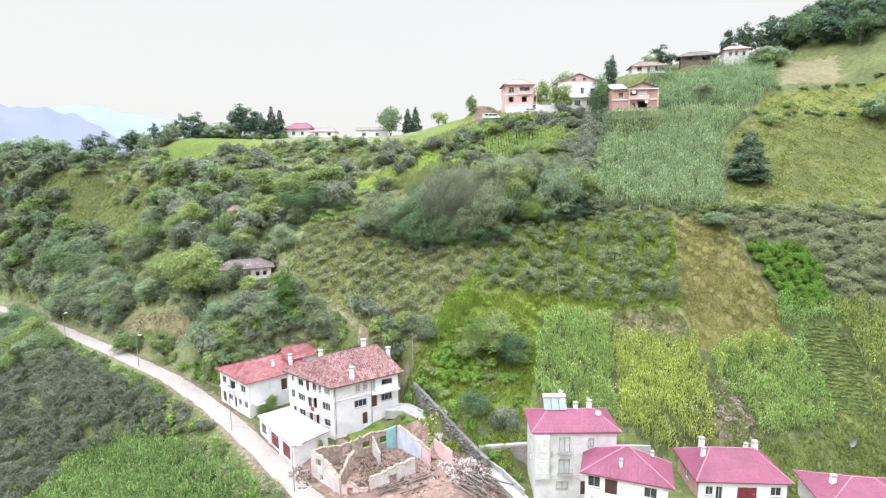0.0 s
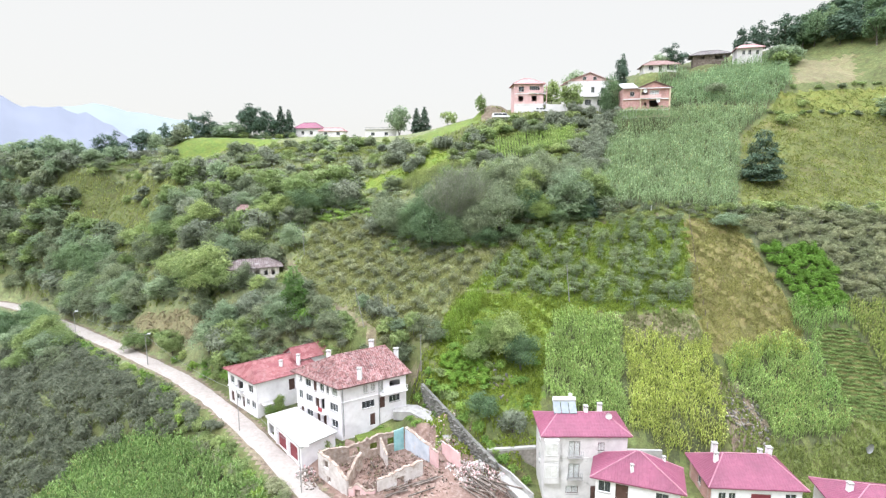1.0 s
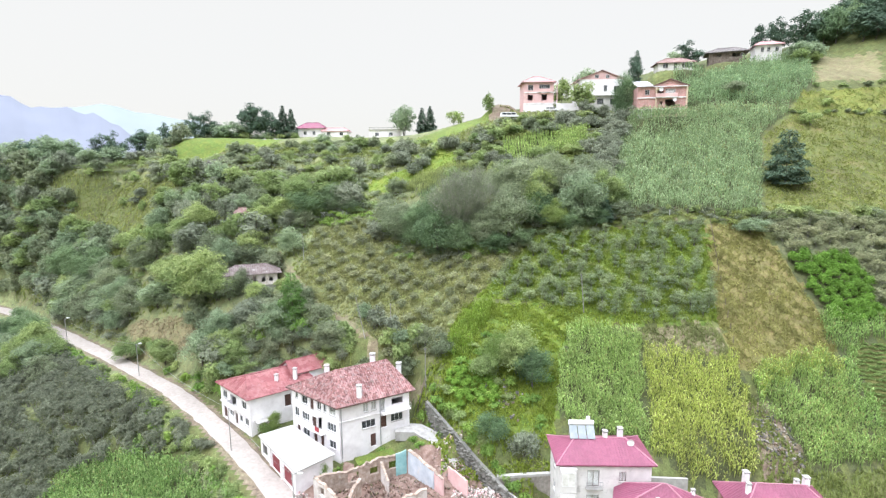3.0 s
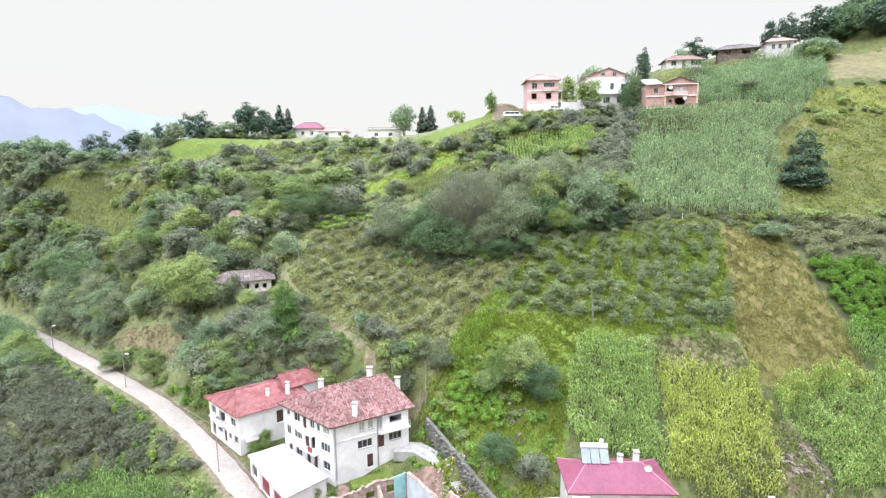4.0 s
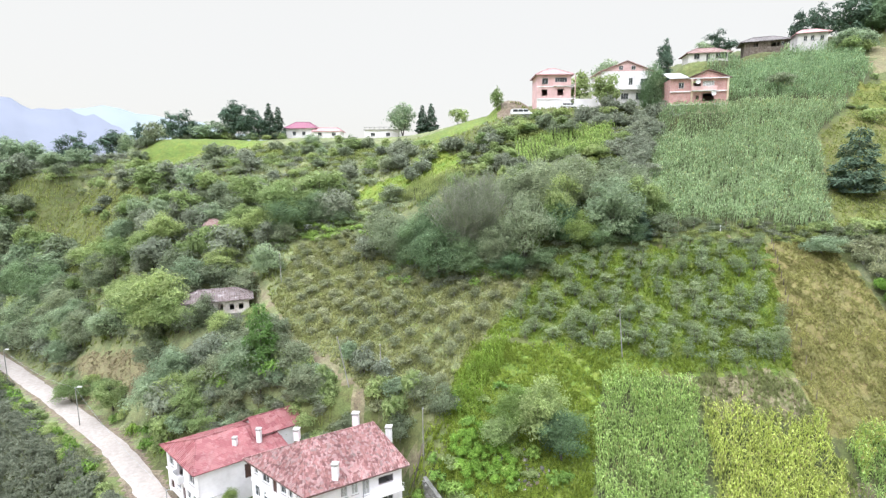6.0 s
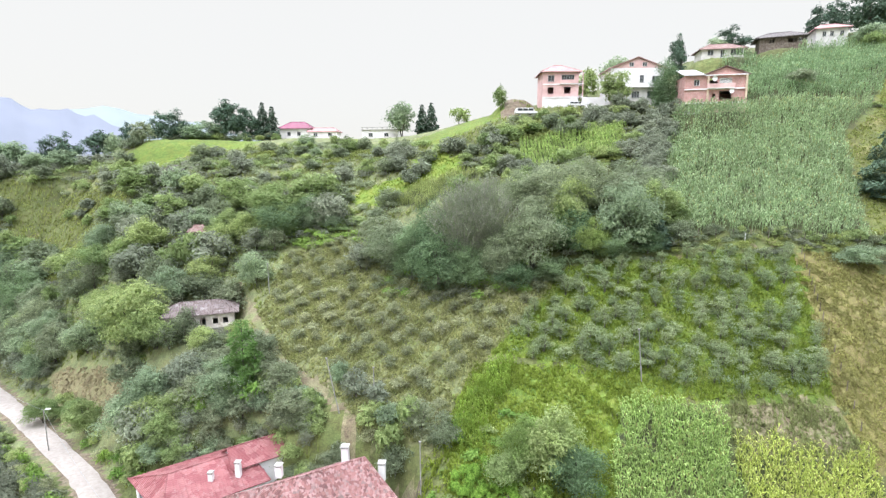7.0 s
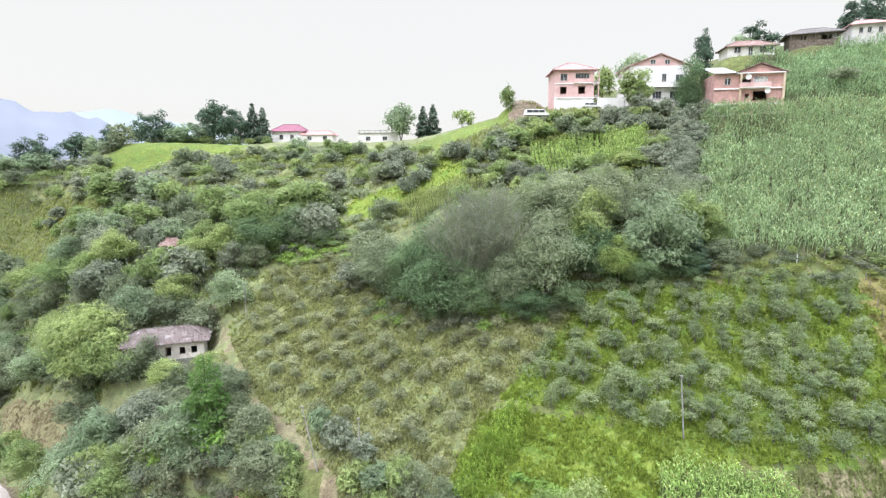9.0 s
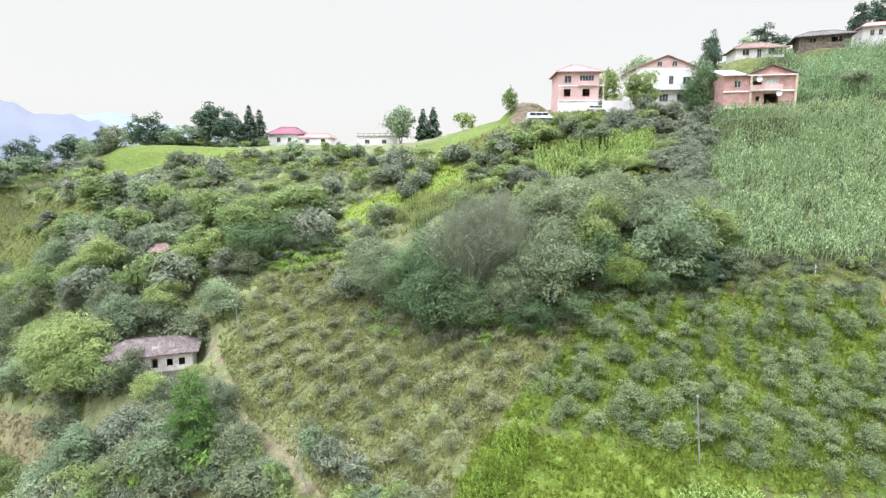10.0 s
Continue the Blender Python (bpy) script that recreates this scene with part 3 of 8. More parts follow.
# ---- fields, as outlines on the plan ----
FIELDS = {
    "corn_high": ((42, 157), (61, 161), (86, 158), (73, 148), (59, 118), (29, 122), (35, 138)),
    "corn_top": ((59, 166), (59, 177), (70, 182), (92, 189), (108, 191), (97, 168), (86, 159), (62, 163)),
    "meadow": ((74, 148), (85, 156), (135, 148), (125, 118), (60, 118)),
    "meadow_top": ((92, 165), (140, 164), (130, 149), (85, 156)),
    "straw": ((114, 195), (126, 186), (116, 168), (99, 169)),
    "hazel_right": ((60, 117), (110, 118), (95, 98), (71, 98), (71, 105), (69, 109), (59, 110)),
    "hay": ((47.5, 116.5), (57.5, 115), (58.8, 105), (60, 98), (60.5, 94), (57.6, 91.8), (48.8, 91), (43, 90), (42.1, 97.1), (44.3, 107.5)),
    "beans": ((58.9, 108), (70.6, 109.4), (70.8, 103.4), (70.8, 98.1), (69.3, 96.6), (61.6, 97.2), (59.3, 102.5)),
    "corn_low": ((44.2, 89.1), (55.6, 92.3), (59.4, 91.2), (57.4, 84), (61.1, 81.7), (57.5, 78.4), (47.2, 77.2), (46.2, 82.4), (43.5, 85.4)),
    "corn_far": ((59.2, 97.7), (69.6, 98.3), (69.4, 94.8), (62.5, 94.6), (61, 88.2), (61.2, 82.2), (57.4, 84), (59.5, 91.3)),
    "low_crop": ((62.6, 94.4), (69.2, 94.6), (70.6, 89), (66, 80.6), (61.2, 81.8), (61, 88.2)),
    "corn_pale": ((69.8, 98.2), (79, 98), (84, 92), (76, 81), (66.5, 80.6), (70.8, 89), (69.6, 94.4)),
    "corn_mid": ((16, 96), (28, 95), (25, 82), (25, 78), (13, 80), (13, 87)),
    "corn_ripe": ((28, 92), (43, 91), (40, 78), (29, 76), (25, 78)),
    "fallow": ((28, 96), (41, 97), (43, 91), (28, 92)),
    "young_orchard": ((13, 118), (47, 116), (42, 97), (28, 97), (15, 101), (0, 105)),
    "hazel_orchard": ((-41, 137), (-29, 139), (-15, 123), (11, 116), (0, 105), (-6, 97), (-8, 93), (-18, 97), (-40, 117)),
    "lush": ((-2, 104), (15, 101), (28, 97), (16, 96), (13, 86), (11, 79), (3, 78), (-5, 83), (-6, 95)),
    "meadow_mid": ((-32.5, 152.8), (-28.8, 155.5), (-19.6, 156.4), (-16.7, 162), (-12.4, 163), (-5.6, 154.5), (-5, 149), (-11.5, 149.3), (-18, 148.6), (-23.3, 146.2)),
    "meadow_slope": ((-25, 179), (-2, 192), (10, 171), (-12, 166)),
    "meadow_ridge": ((-106, 182), (-104, 190), (-104, 212), (-72, 208), (-70, 190), (-75, 187), (-84.3, 181), (-90, 176.1), (-97.8, 175.9)),
    "corn_crest": ((7, 151), (31, 155), (28, 145), (8, 141)),
    "corn_strip": ((-20, 145.8), (-14.5, 149.2), (-4.7, 148.5), (-1.5, 145.3), (-7.6, 142.6), (-13.5, 140.2)),
    "corn_valley": ((-76, 72), (-69, 86), (-58, 88), (-38, 75), (-28, 66), (-34, 56), (-60, 60)),
    "brown_bank": ((-85, 126), (-80, 124.7), (-64.3, 117.3), (-53.3, 111.2), (-53, 108.4), (-57, 107.6), (-66, 111.4), (-80, 119)),
    "clearing": ((-140, 173.7), (-128, 177), (-116, 178.5), (-101, 168.5), (-90.9, 162.5), (-89, 158), (-95, 159.5), (-92.5, 153), (-88, 148), (-92, 146.8), (-98, 147.4), (-108.5, 151.5), (-121.3, 159.5), (-130, 168)),
    "clearing_low": ((-147, 162), (-134.9, 158.6), (-120.5, 153.4), (-114, 147.3), (-132, 153), (-145, 159)),
    "clearing_bright": ((-101.2, 154), (-91.6, 150.6), (-87.8, 146.5), (-95.9, 147.6)),
    "earth_cut": ((3, 168), (13, 171.5), (14, 180), (6, 180)),
    "rubble_strip": ((42, 87), (46, 84), (47, 78), (42, 76), (41, 80)),
    "yard": ((-30, 72), (-20, 78), (-9, 80), (-2, 77), (8, 68), (4, 58), (-18, 60)),
    "wall_path": ((4.0, 69.4), (-0.2, 74.4), (-3.9, 78.8), (-8.3, 85.4), (-10, 84.6), (-5.4, 77.8), (-1.6, 73.2), (2.4, 68.4)),
}
GROUND_OF = {"corn_high": FIELD_FLOOR, "corn_top": FIELD_FLOOR, "meadow": GRASS_MEADOW, "meadow_top": GRASS_YELLOW, "straw": STRAW, "hazel_right": HAZEL_FLOOR, "hay": GRASS_HAY, "beans": FIELD_FLOOR,
             "corn_low": FIELD_FLOOR, "low_crop": GRASS_MEADOW, "corn_pale": FIELD_FLOOR, "wall_path": GRASS_LIME, "corn_far": FIELD_FLOOR, "corn_mid": FIELD_FLOOR, "corn_ripe": FIELD_FLOOR, "fallow": FALLOW, "young_orchard": GRASS_LIME, "hazel_orchard": GRASS_ORCHARD, "lush": GRASS_LIME,
             "meadow_mid": GRASS_VIVID, "meadow_slope": GRASS_LIME, "meadow_ridge": GRASS_LIME, "corn_crest": FIELD_FLOOR, "corn_strip": FIELD_FLOOR, "corn_valley": FIELD_FLOOR, "brown_bank": STRAW, "clearing": GRASS,
             "clearing_low": GRASS_ORCHARD, "clearing_bright": GRASS_LIME, "earth_cut": SOIL, "rubble_strip": SOIL, "yard": YARD}
PATHS = (((-48, 129), (-41, 120), (-32, 109), (-24, 103), (-19, 98), (-16, 93), (-9, 90)), ((29, 121), (48, 117), (60, 117), (110, 118)))


def line_near(x, y, line):
    best = np.full(np.shape(x), 1e9)
    for a, b in zip(line[:-1], line[1:]):
        dx, dy = b[0] - a[0], b[1] - a[1]
        t = np.clip(((x - a[0]) * dx + (y - a[1]) * dy) / (dx * dx + dy * dy), 0, 1)
        best = np.minimum(best, np.hypot(x - a[0] - t * dx, y - a[1] - t * dy))
    return best


def bumps(x, y):
    """Small unevenness of the ground, none on the road."""
    rough = 0.18 * np.sin(x * 1.3 + 2 * np.sin(y * 0.7)) * np.sin(y * 1.1 + np.sin(x * 0.9)) + 0.08 * np.sin(x * 1.9 + y * 1.7)
    return rough * np.clip((road_near(x, y)[0] - 3) / 3, 0, 1)


# ---- ground: one sheet, fine where the camera looks, coarse to the horizon ----
def make_ground():
    xs = np.unique(np.concatenate((np.arange(-170, 150, 1.05), -170 - np.geomspace(1.5, 4000, 44), 150 + np.geomspace(1.5, 4000, 44))))
    ys = np.unique(np.concatenate((np.arange(45, 230, 1.05), 45 - np.geomspace(1.5, 4000, 44), 230 + np.geomspace(1.5, 4000, 44))))
    gx, gy = np.meshgrid(xs, ys)
    gz = heights(gx, gy)
    gz = gz + bumps(gx, gy) * (np.abs(gx) < 175) * (gy < 235)
    nx, ny = len(xs), len(ys)
    ids = np.arange(nx * ny).reshape(ny, nx)
    quads = np.stack((ids[:-1, :-1], ids[:-1, 1:], ids[1:, 1:], ids[1:, :-1]), -1).reshape(-1, 4)
    me = bpy.data.meshes.new("ground")
    me.vertices.add(nx * ny)
    me.vertices.foreach_set("co", np.stack((gx, gy, gz), -1).astype(np.float32).ravel())
    me.loops.add(len(quads) * 4)
    me.loops.foreach_set("vertex_index", quads.astype(np.int32).ravel())
    me.polygons.add(len(quads))
    me.polygons.foreach_set("loop_start", np.arange(0, len(quads) * 4, 4, dtype=np.int32))
    cx, cy = (gx[:-1, :-1] + gx[1:, 1:]) / 2, (gy[:-1, :-1] + gy[1:, 1:]) / 2
    wx, wy = cx + 0.5 * np.sin(cy * 1.9 + cx), cy + 0.5 * np.sin(cx * 2.3 - cy)
    mats = [GRASS, UNDERGROWTH, SOIL, FALLOW]
    index = np.zeros(cx.shape, np.int32)
    index[(wx < -8) & (wy > 100)] = 1
    for name, poly in FIELDS.items():
        if GROUND_OF[name] not in mats:
            mats.append(GROUND_OF[name])
        index[inside(wx, wy, poly)] = mats.index(GROUND_OF[name])
    for line in PATHS:
        index[line_near(wx, wy, line) < (0.75 if line is PATHS[0] else 0.1)] = 3
    dist, _ = road_near(cx, cy)
    index[dist < 2.5] = 2
    me.polygons.foreach_set("material_index", index.ravel())
    me.polygons.foreach_set("use_smooth", np.ones(len(quads), bool))
    for mt in mats:
        me.materials.append(mt)
    me.update(calc_edges=True)
    return tagged(new("ground", me), "steep green hillside of meadows, orchards and small fields", "ground", kind="structure")


def make_road():
    bm = bmesh.new()
    pts = []
    for a, b in zip(ROAD[:-1], ROAD[1:]):
        steps = max(2, int(math.hypot(*(b - a)[:2]) / 2))
        pts += [a + (b - a) * k / steps for k in range(steps)]
    pts = np.array(pts)
    for _ in range(8):
        pts[1:-1] = (pts[:-2] + 2 * pts[1:-1] + pts[2:]) / 4
    rows = []
    rng = random.Random(4)
    for k, p in enumerate(pts):
        d = pts[min(k + 1, len(pts) - 1)] - pts[max(k - 1, 0)]
        s = Vector((-d[1], d[0], 0)).normalized()
        row = []
        for off in (-1.95, -1.35, -0.7, 0, 0.7, 1.35, 1.95):
            o = off + (rng.uniform(-0.25, 0.25) if abs(off) > 1.9 else 0)
            q = Vector((p[0], p[1], 0)) + s * o
            q.z = height(q.x, q.y) + 0.06 + (0.05 if off == 0 else 0.02 * rng.random() if abs(off) > 1 else -0.02) - (0.12 if abs(off) > 1.9 else 0)
            row.append(bm.verts.new(q))
        rows.append(row)
    for a, b in zip(rows[:-1], rows[1:]):
        for k in range(6):
            bm.faces.new((a[k], a[k + 1], b[k + 1], b[k])).smooth = True
    ob = part("road", bm, GRAVEL, None)
    return tagged(ob, "pale unpaved gravel road along the hillside", "road", kind="structure")


ground = make_ground()
road = make_road()


# ---- plants ----
def limb(bm, a, b, r0, r1, sides=6, start=None):
    """A tapered round bar from a to b; it may grow from the end ring of another. Returns its end ring."""
    a, b = Vector(a), Vector(b)
    q = (b - a).to_track_quat("Z", "Y").to_matrix()
    ring = lambda c, r: [bm.verts.new(c + q @ Vector((r * math.cos(k * math.tau / sides), r * math.sin(k * math.tau / sides), 0))) for k in range(sides)]
    one, two = start or ring(a, r0), ring(b, r1)
    for k in range(sides):
        bm.faces.new((one[k], one[(k + 1) % sides], two[(k + 1) % sides], two[k])).smooth = True
    return two


def leaves(rng, lobes, count, size, hang=0.0, low=-0.5, floor=0.05):
    """Leaf clumps over rounded lobes (x, y, z, radius, height radius): thousands of small tilted triangles."""
    lobes = np.array(lobes, float)
    pick = rng.choice(len(lobes), count, p=lobes[:, 3] ** 2 / np.sum(lobes[:, 3] ** 2))
    u = rng.normal(size=(count, 3))
    u /= np.linalg.norm(u, axis=1)[:, None]
    u[:, 2] = np.where(u[:, 2] < low, -u[:, 2], u[:, 2])
    f = 1 - 0.5 * rng.random(count) ** 2 + 0.2 * rng.normal(size=count)
    p = lobes[pick, :3] + u * f[:, None] * lobes[pick][:, [3, 3, 4]]
    n = u + rng.normal(scale=0.4, size=(count, 3))
    n[:, 2] += 0.35
    n /= np.linalg.norm(n, axis=1)[:, None]
    t = np.cross(n, rng.normal(size=(count, 3)))
    t /= np.linalg.norm(t, axis=1)[:, None] + 1e-9
    b = np.cross(n, t)
    s = size * (0.6 + 0.8 * rng.random(count))[:, None]
    v = np.stack((p + t * s * 1.25, p - t * s * 0.6 + b * s * 0.42, p - t * s * 0.6 - b * s * 0.42), 1)
    v[:, 0, 2] -= hang * s[:, 0]
    v[:, :, 2] = np.maximum(v[:, :, 2], floor)
    return v.reshape(-1, 3), np.arange(count * 3).reshape(-1, 3)


def crown_lobes(rng, h, w, start, count, lean=0.0, squash=0.85):
    out = []
    for k in range(int(count * 1.6)):
        a, r = rng.random() * math.tau, math.sqrt(rng.random()) * w * 0.34
        z = start + (h - start) * (0.16 + 0.64 * rng.random())
        fall = 1 - 0.55 * abs((z - start) / (h - start) - 0.42)
        rad = w * (0.145 + 0.125 * rng.random()) * fall
        out.append((math.cos(a) * r * fall * 1.25 + lean * z, math.sin(a) * r * fall * 1.25, z, rad, rad * squash))
    out.append((lean * h * 0.8, 0, h * 0.86, w * 0.17, h - h * 0.86))
    return out


def tree_mesh(seed, h, w, start, lobes, count, size, mat_leaf, stems=1, mat_bark=None, hang=0.1, spread=0.25):
    rng = np.random.default_rng(seed)
    bm = bmesh.new()
    root = limb(bm, (0, 0, -0.5), (0, 0, -0.2), h * 0.026, h * 0.022)
    for s in range(stems):
        a = rng.random() * math.tau
        base = (0, 0, -0.2)
        top = (math.cos(a) * w * spread * rng.random(), math.sin(a) * w * spread * rng.random(), h * (0.7 + 0.15 * rng.random()))
        r = h * 0.022 / stems ** 0.5
        mid = tuple(0.45 * q + 0.55 * p for p, q in zip(base, top))
        ring = limb(bm, base, mid, r, r * 0.65, 6, root)
        limb(bm, mid, top, r * 0.65, r * 0.2, 6, ring)
        for k in range(4 if stems == 1 else 2):
            f, a2 = 0.3 + 0.5 * rng.random(), rng.random() * math.tau
            p = [m + (t - m) * f for m, t in zip(mid, top)]
            limb(bm, p, (p[0] + math.cos(a2) * w * 0.3, p[1] + math.sin(a2) * w * 0.3, p[2] + h * 0.14), r * 0.4, r * 0.1, 6, ring)
    cl = crown_lobes(rng, h, w, start, lobes)
    v, f = leaves(rng, cl, count, size, hang)
    trunk_me = bpy.data.meshes.new("trunk")
    bm.to_mesh(trunk_me)
    bm.free()
    trunk_me.materials.append(mat_bark or BARK)
    return trunk_me, mesh_arrays("crown", v, f, [mat_leaf])


def conifer_mesh(seed, h, w, count, size, mat_leaf, bow=0.8):
    rng = np.random.default_rng(seed)
    bm = bmesh.new()
    limb(bm, (0, 0, -0.4), (0, 0, h * 0.95), h * 0.02, 0.03)
    z = h * 0.04 + (h * 0.96) * (1 - np.sqrt(1 - rng.random(count) * 0.995))
    tier = 0.7 * np.abs((z / h * 9) % 1 - 0.3)
    r = w / 2 * (1 - z / h) ** bow * np.minimum(1, 0.62 + 2.2 * z / h) * (0.55 + 0.45 * rng.random(count) ** 0.5) * (1.05 - 0.25 * tier)
    bough = np.floor(rng.random(count) * 13) + np.floor(z / h * 11) * 0.37
    r = r * (0.86 + 0.28 * np.sin(bough * 5.3 + 1.7))
    a = bough * math.tau / 13 + rng.normal(scale=0.17, size=count)
    p = np.stack((np.cos(a) * r, np.sin(a) * r, z + 0.1 - 0.18 * r), 1)
    out = np.stack((np.cos(a), np.sin(a), -0.35 + 0.3 * rng.normal(size=count)), 1)
    side = np.cross(out, np.array((0, 0, 1.0))) + rng.normal(scale=0.35, size=(count, 3))
    s = size * (0.6 + 0.8 * rng.random(count))[:, None]
    v = np.stack((p + out * s, p - out * s * 0.4 + side * s * 0.45, p - out * s * 0.4 - side * s * 0.45), 1)
    v[:, :, 2] = np.maximum(v[:, :, 2], 0.05)
    trunk_me = bpy.data.meshes.new("trunk")
    bm.to_mesh(trunk_me)
    bm.free()
    trunk_me.materials.append(BARK)
    return trunk_me, mesh_arrays("crown", v.reshape(-1, 3), np.arange(count * 3).reshape(-1, 3), [mat_leaf])


def twiggy_mesh(seed, h, w, stems, count, size):
    """A half-bare tree: a fan of thin grey branches with few leaves."""
    rng = np.random.default_rng(seed)
    bm = bmesh.new()
    tips = []
    for s in range(stems):
        a, o = rng.random() * math.tau, rng.random() ** 0.6
        base = (math.cos(a) * 0.5 * o, math.sin(a) * 0.5 * o, -0.3)
        top = Vector((math.cos(a) * w * 0.48 * o, math.sin(a) * w * 0.48 * o, h * (1 - 0.4 * o * o) * (0.85 + 0.2 * rng.random())))
        mid = Vector(base).lerp(top, 0.5) + Vector((0, 0, h * 0.08))
        limb(bm, base, mid, 0.085, 0.055, 4)
        limb(bm, mid, top, 0.055, 0.02, 4)
        for k in range(7):
            p = mid.lerp(top, 0.1 + 0.12 * k) if k > 1 else Vector(base).lerp(mid, 0.6 + 0.2 * k)
            d = Vector((rng.normal(), rng.normal(), 0.9 + 0.4 * rng.random())).normalized()
            q = p + d * h * (0.1 + 0.1 * rng.random())
            limb(bm, p, q, 0.032, 0.014, 3)
            tips.append((p, q))
    at = np.array([list(p.lerp(q, rng.random())) for p, q in (tips[i] for i in rng.integers(0, len(tips), count))]) + rng.normal(scale=0.3, size=(count, 3))
    n = rng.normal(size=(count, 3))
    t = rng.normal(size=(count, 3))
    n, t = n / np.linalg.norm(n, axis=1)[:, None], t / np.linalg.norm(t, axis=1)[:, None]
    s = size * (0.6 + 0.8 * rng.random(count))[:, None]
    v = np.stack((at + t * s, at - t * s * 0.5 + n * s * 0.5, at - t * s * 0.5 - n * s * 0.5), 1)
    veil, _ = leaves(rng, [(0, 0, h * 0.42, w * 0.46, h * 0.52), (w * 0.16, 0, h * 0.5, w * 0.3, h * 0.42), (-w * 0.14, w * 0.1, h * 0.46, w * 0.3, h * 0.44)], count // 2, size, 0.0, -0.6)
    v = np.concatenate((v.reshape(-1, 3), veil))
    v[:, 2] = np.maximum(v[:, 2], 0.05)
    trunk_me = bpy.data.meshes.new("trunk")
    bm.to_mesh(trunk_me)
    bm.free()
    trunk_me.materials.append(TWIG_DARK)
    return trunk_me, mesh_arrays("crown", v, np.arange(len(v)).reshape(-1, 3), [L_TWIG])


# kind: builder, natural height and width, name, category, label
KINDS = {
    "broad": (lambda s: tree_mesh(s, 9, 7.5, 0.8, 19, 6400, 0.225, L_BROAD), 9, 7.5, "broadleaf_tree", "tree", "broadleaf tree in full green leaf on the slope"),
    "light": (lambda s: tree_mesh(s, 8, 7, 0.5, 17, 5600, 0.22, L_LIGHT), 8, 7, "broadleaf_tree", "tree", "young broadleaf tree with light yellow-green leaves"),
    "dark": (lambda s: tree_mesh(s, 10, 9, 0.5, 20, 7000, 0.245, L_DARK, 2), 10, 9, "broadleaf_tree", "tree", "dense dark green broadleaf tree with low branches"),
    "grey": (lambda s: tree_mesh(s, 6, 6, 0.2, 19, 3000, 0.22, L_GREY, 5), 6, 6, "shrub", "shrub", "overgrown grey-green hazel shrub with many stems"),
    "dusk": (lambda s: tree_mesh(s, 5, 5.5, 0.2, 18, 2700, 0.215, L_DUSK, 5), 5, 5.5, "shrub", "shrub", "dull grey-brown hazel shrub with thinning leaves"),
    "hazel": (lambda s: tree_mesh(s, 3, 3.3, 0.1, 13, 1100, 0.155, L_BUSH, 5, TWIG, 0.0, 0.4), 3, 3.3, "hazel_bush", "bush", "rounded hazelnut bush with grey-green leaves"),
    "sapling": (lambda s: tree_mesh(s, 3.4, 2.2, 0.3, 18, 1150, 0.095, L_YOUNG, 3, BARK, 0.05, 0.25), 3.4, 2.2, "young_fruit_tree", "tree", "young thin-stemmed hazel tree standing in bright grass"),
    "column": (lambda s: conifer_mesh(s, 11, 6.4, 9500, 0.2, L_IVY, 0.5), 11, 6.4, "tall_tree", "tree", "tall narrow tree overgrown with bright green ivy"),
    "fir": (lambda s: conifer_mesh(s, 12, 11, 14000, 0.26, L_NEEDLE, 0.55), 12, 11, "fir_tree", "tree", "broad dark green fir tree with layered boughs"),
    "spruce": (lambda s: conifer_mesh(s, 12, 6.5, 3600, 0.38, L_NEEDLE), 12, 6.5, "spruce_tree", "tree", "slender dark spruce standing on the ridge"),
    "pine": (lambda s: tree_mesh(s, 12, 8, 0.6, 16, 2400, 0.4, L_NEEDLE), 12, 8, "ridge_tree", "tree", "dark tree outlined against the pale sky"),
    "far": (lambda s: tree_mesh(s, 12, 9, 0.5, 17, 2300, 0.42, L_DEEP), 12, 9, "broadleaf_tree", "tree", "tall dark tree of the hilltop wood"),
    "deep": (lambda s: tree_mesh(s, 10, 9, 0.2, 22, 11000, 0.19, L_DEEP, 2), 10, 9, "broadleaf_tree", "tree", "dense deep green broadleaf tree with branches to the ground"),
    "olive": (lambda s: tree_mesh(s, 10, 9, 0.3, 24, 11000, 0.19, L_OLIVE, 2), 10, 9, "broadleaf_tree", "tree", "rounded broadleaf tree with dull olive leaves"),
    "lemon": (lambda s: tree_mesh(s, 8, 7, 0.2, 20, 8000, 0.185, L_LEMON), 8, 7, "broadleaf_tree", "tree", "broadleaf tree with bright yellow-green leaves"),
    "twiggy": (lambda s: twiggy_mesh(s, 14, 13, 150, 21000, 0.1), 14, 13, "half_bare_tree", "tree", "large half-bare tree of fine grey branches"),
    "weeds": (lambda s: tree_mesh(s, 1.2, 2.2, 0.05, 7, 260, 0.2, L_VINE, 2, TWIG), 1.2, 2.2, "weed_clump", "plant", "low clump of vivid green weeds"),
    "low": (lambda s: tree_mesh(s, 2.2, 3.4, 0.1, 8, 560, 0.24, L_BROAD, 4, TWIG), 2.2, 3.4, "low_shrub", "shrub", "low rounded green shrub on the grassy slope"),
}
# the same kinds seen from afar: fewer and larger clumps
for k, (h0, w0, start, lobes, count, size, mt, stems) in {"grey": (6, 6, 0.2, 15, 1300, 0.36, L_GREY, 4), "dusk": (5, 5.5, 0.2, 15, 1200, 0.34, L_DUSK, 4), "dark": (10, 9, 0.6, 17, 2100, 0.46, L_DARK, 2), "broad": (9, 7.5, 1.0, 15, 1800, 0.43, L_BROAD, 1), "light": (8, 7, 0.7, 14, 1700, 0.41, L_LIGHT, 1)}.items():
    KINDS[k + "_far"] = (lambda s, q=(h0, w0, start, lobes, count, size, mt, stems): tree_mesh(s, *q),) + KINDS[k][1:]
MADE = {}
VARIANTS = {"twiggy": 2, "fir": 1, "column": 2}


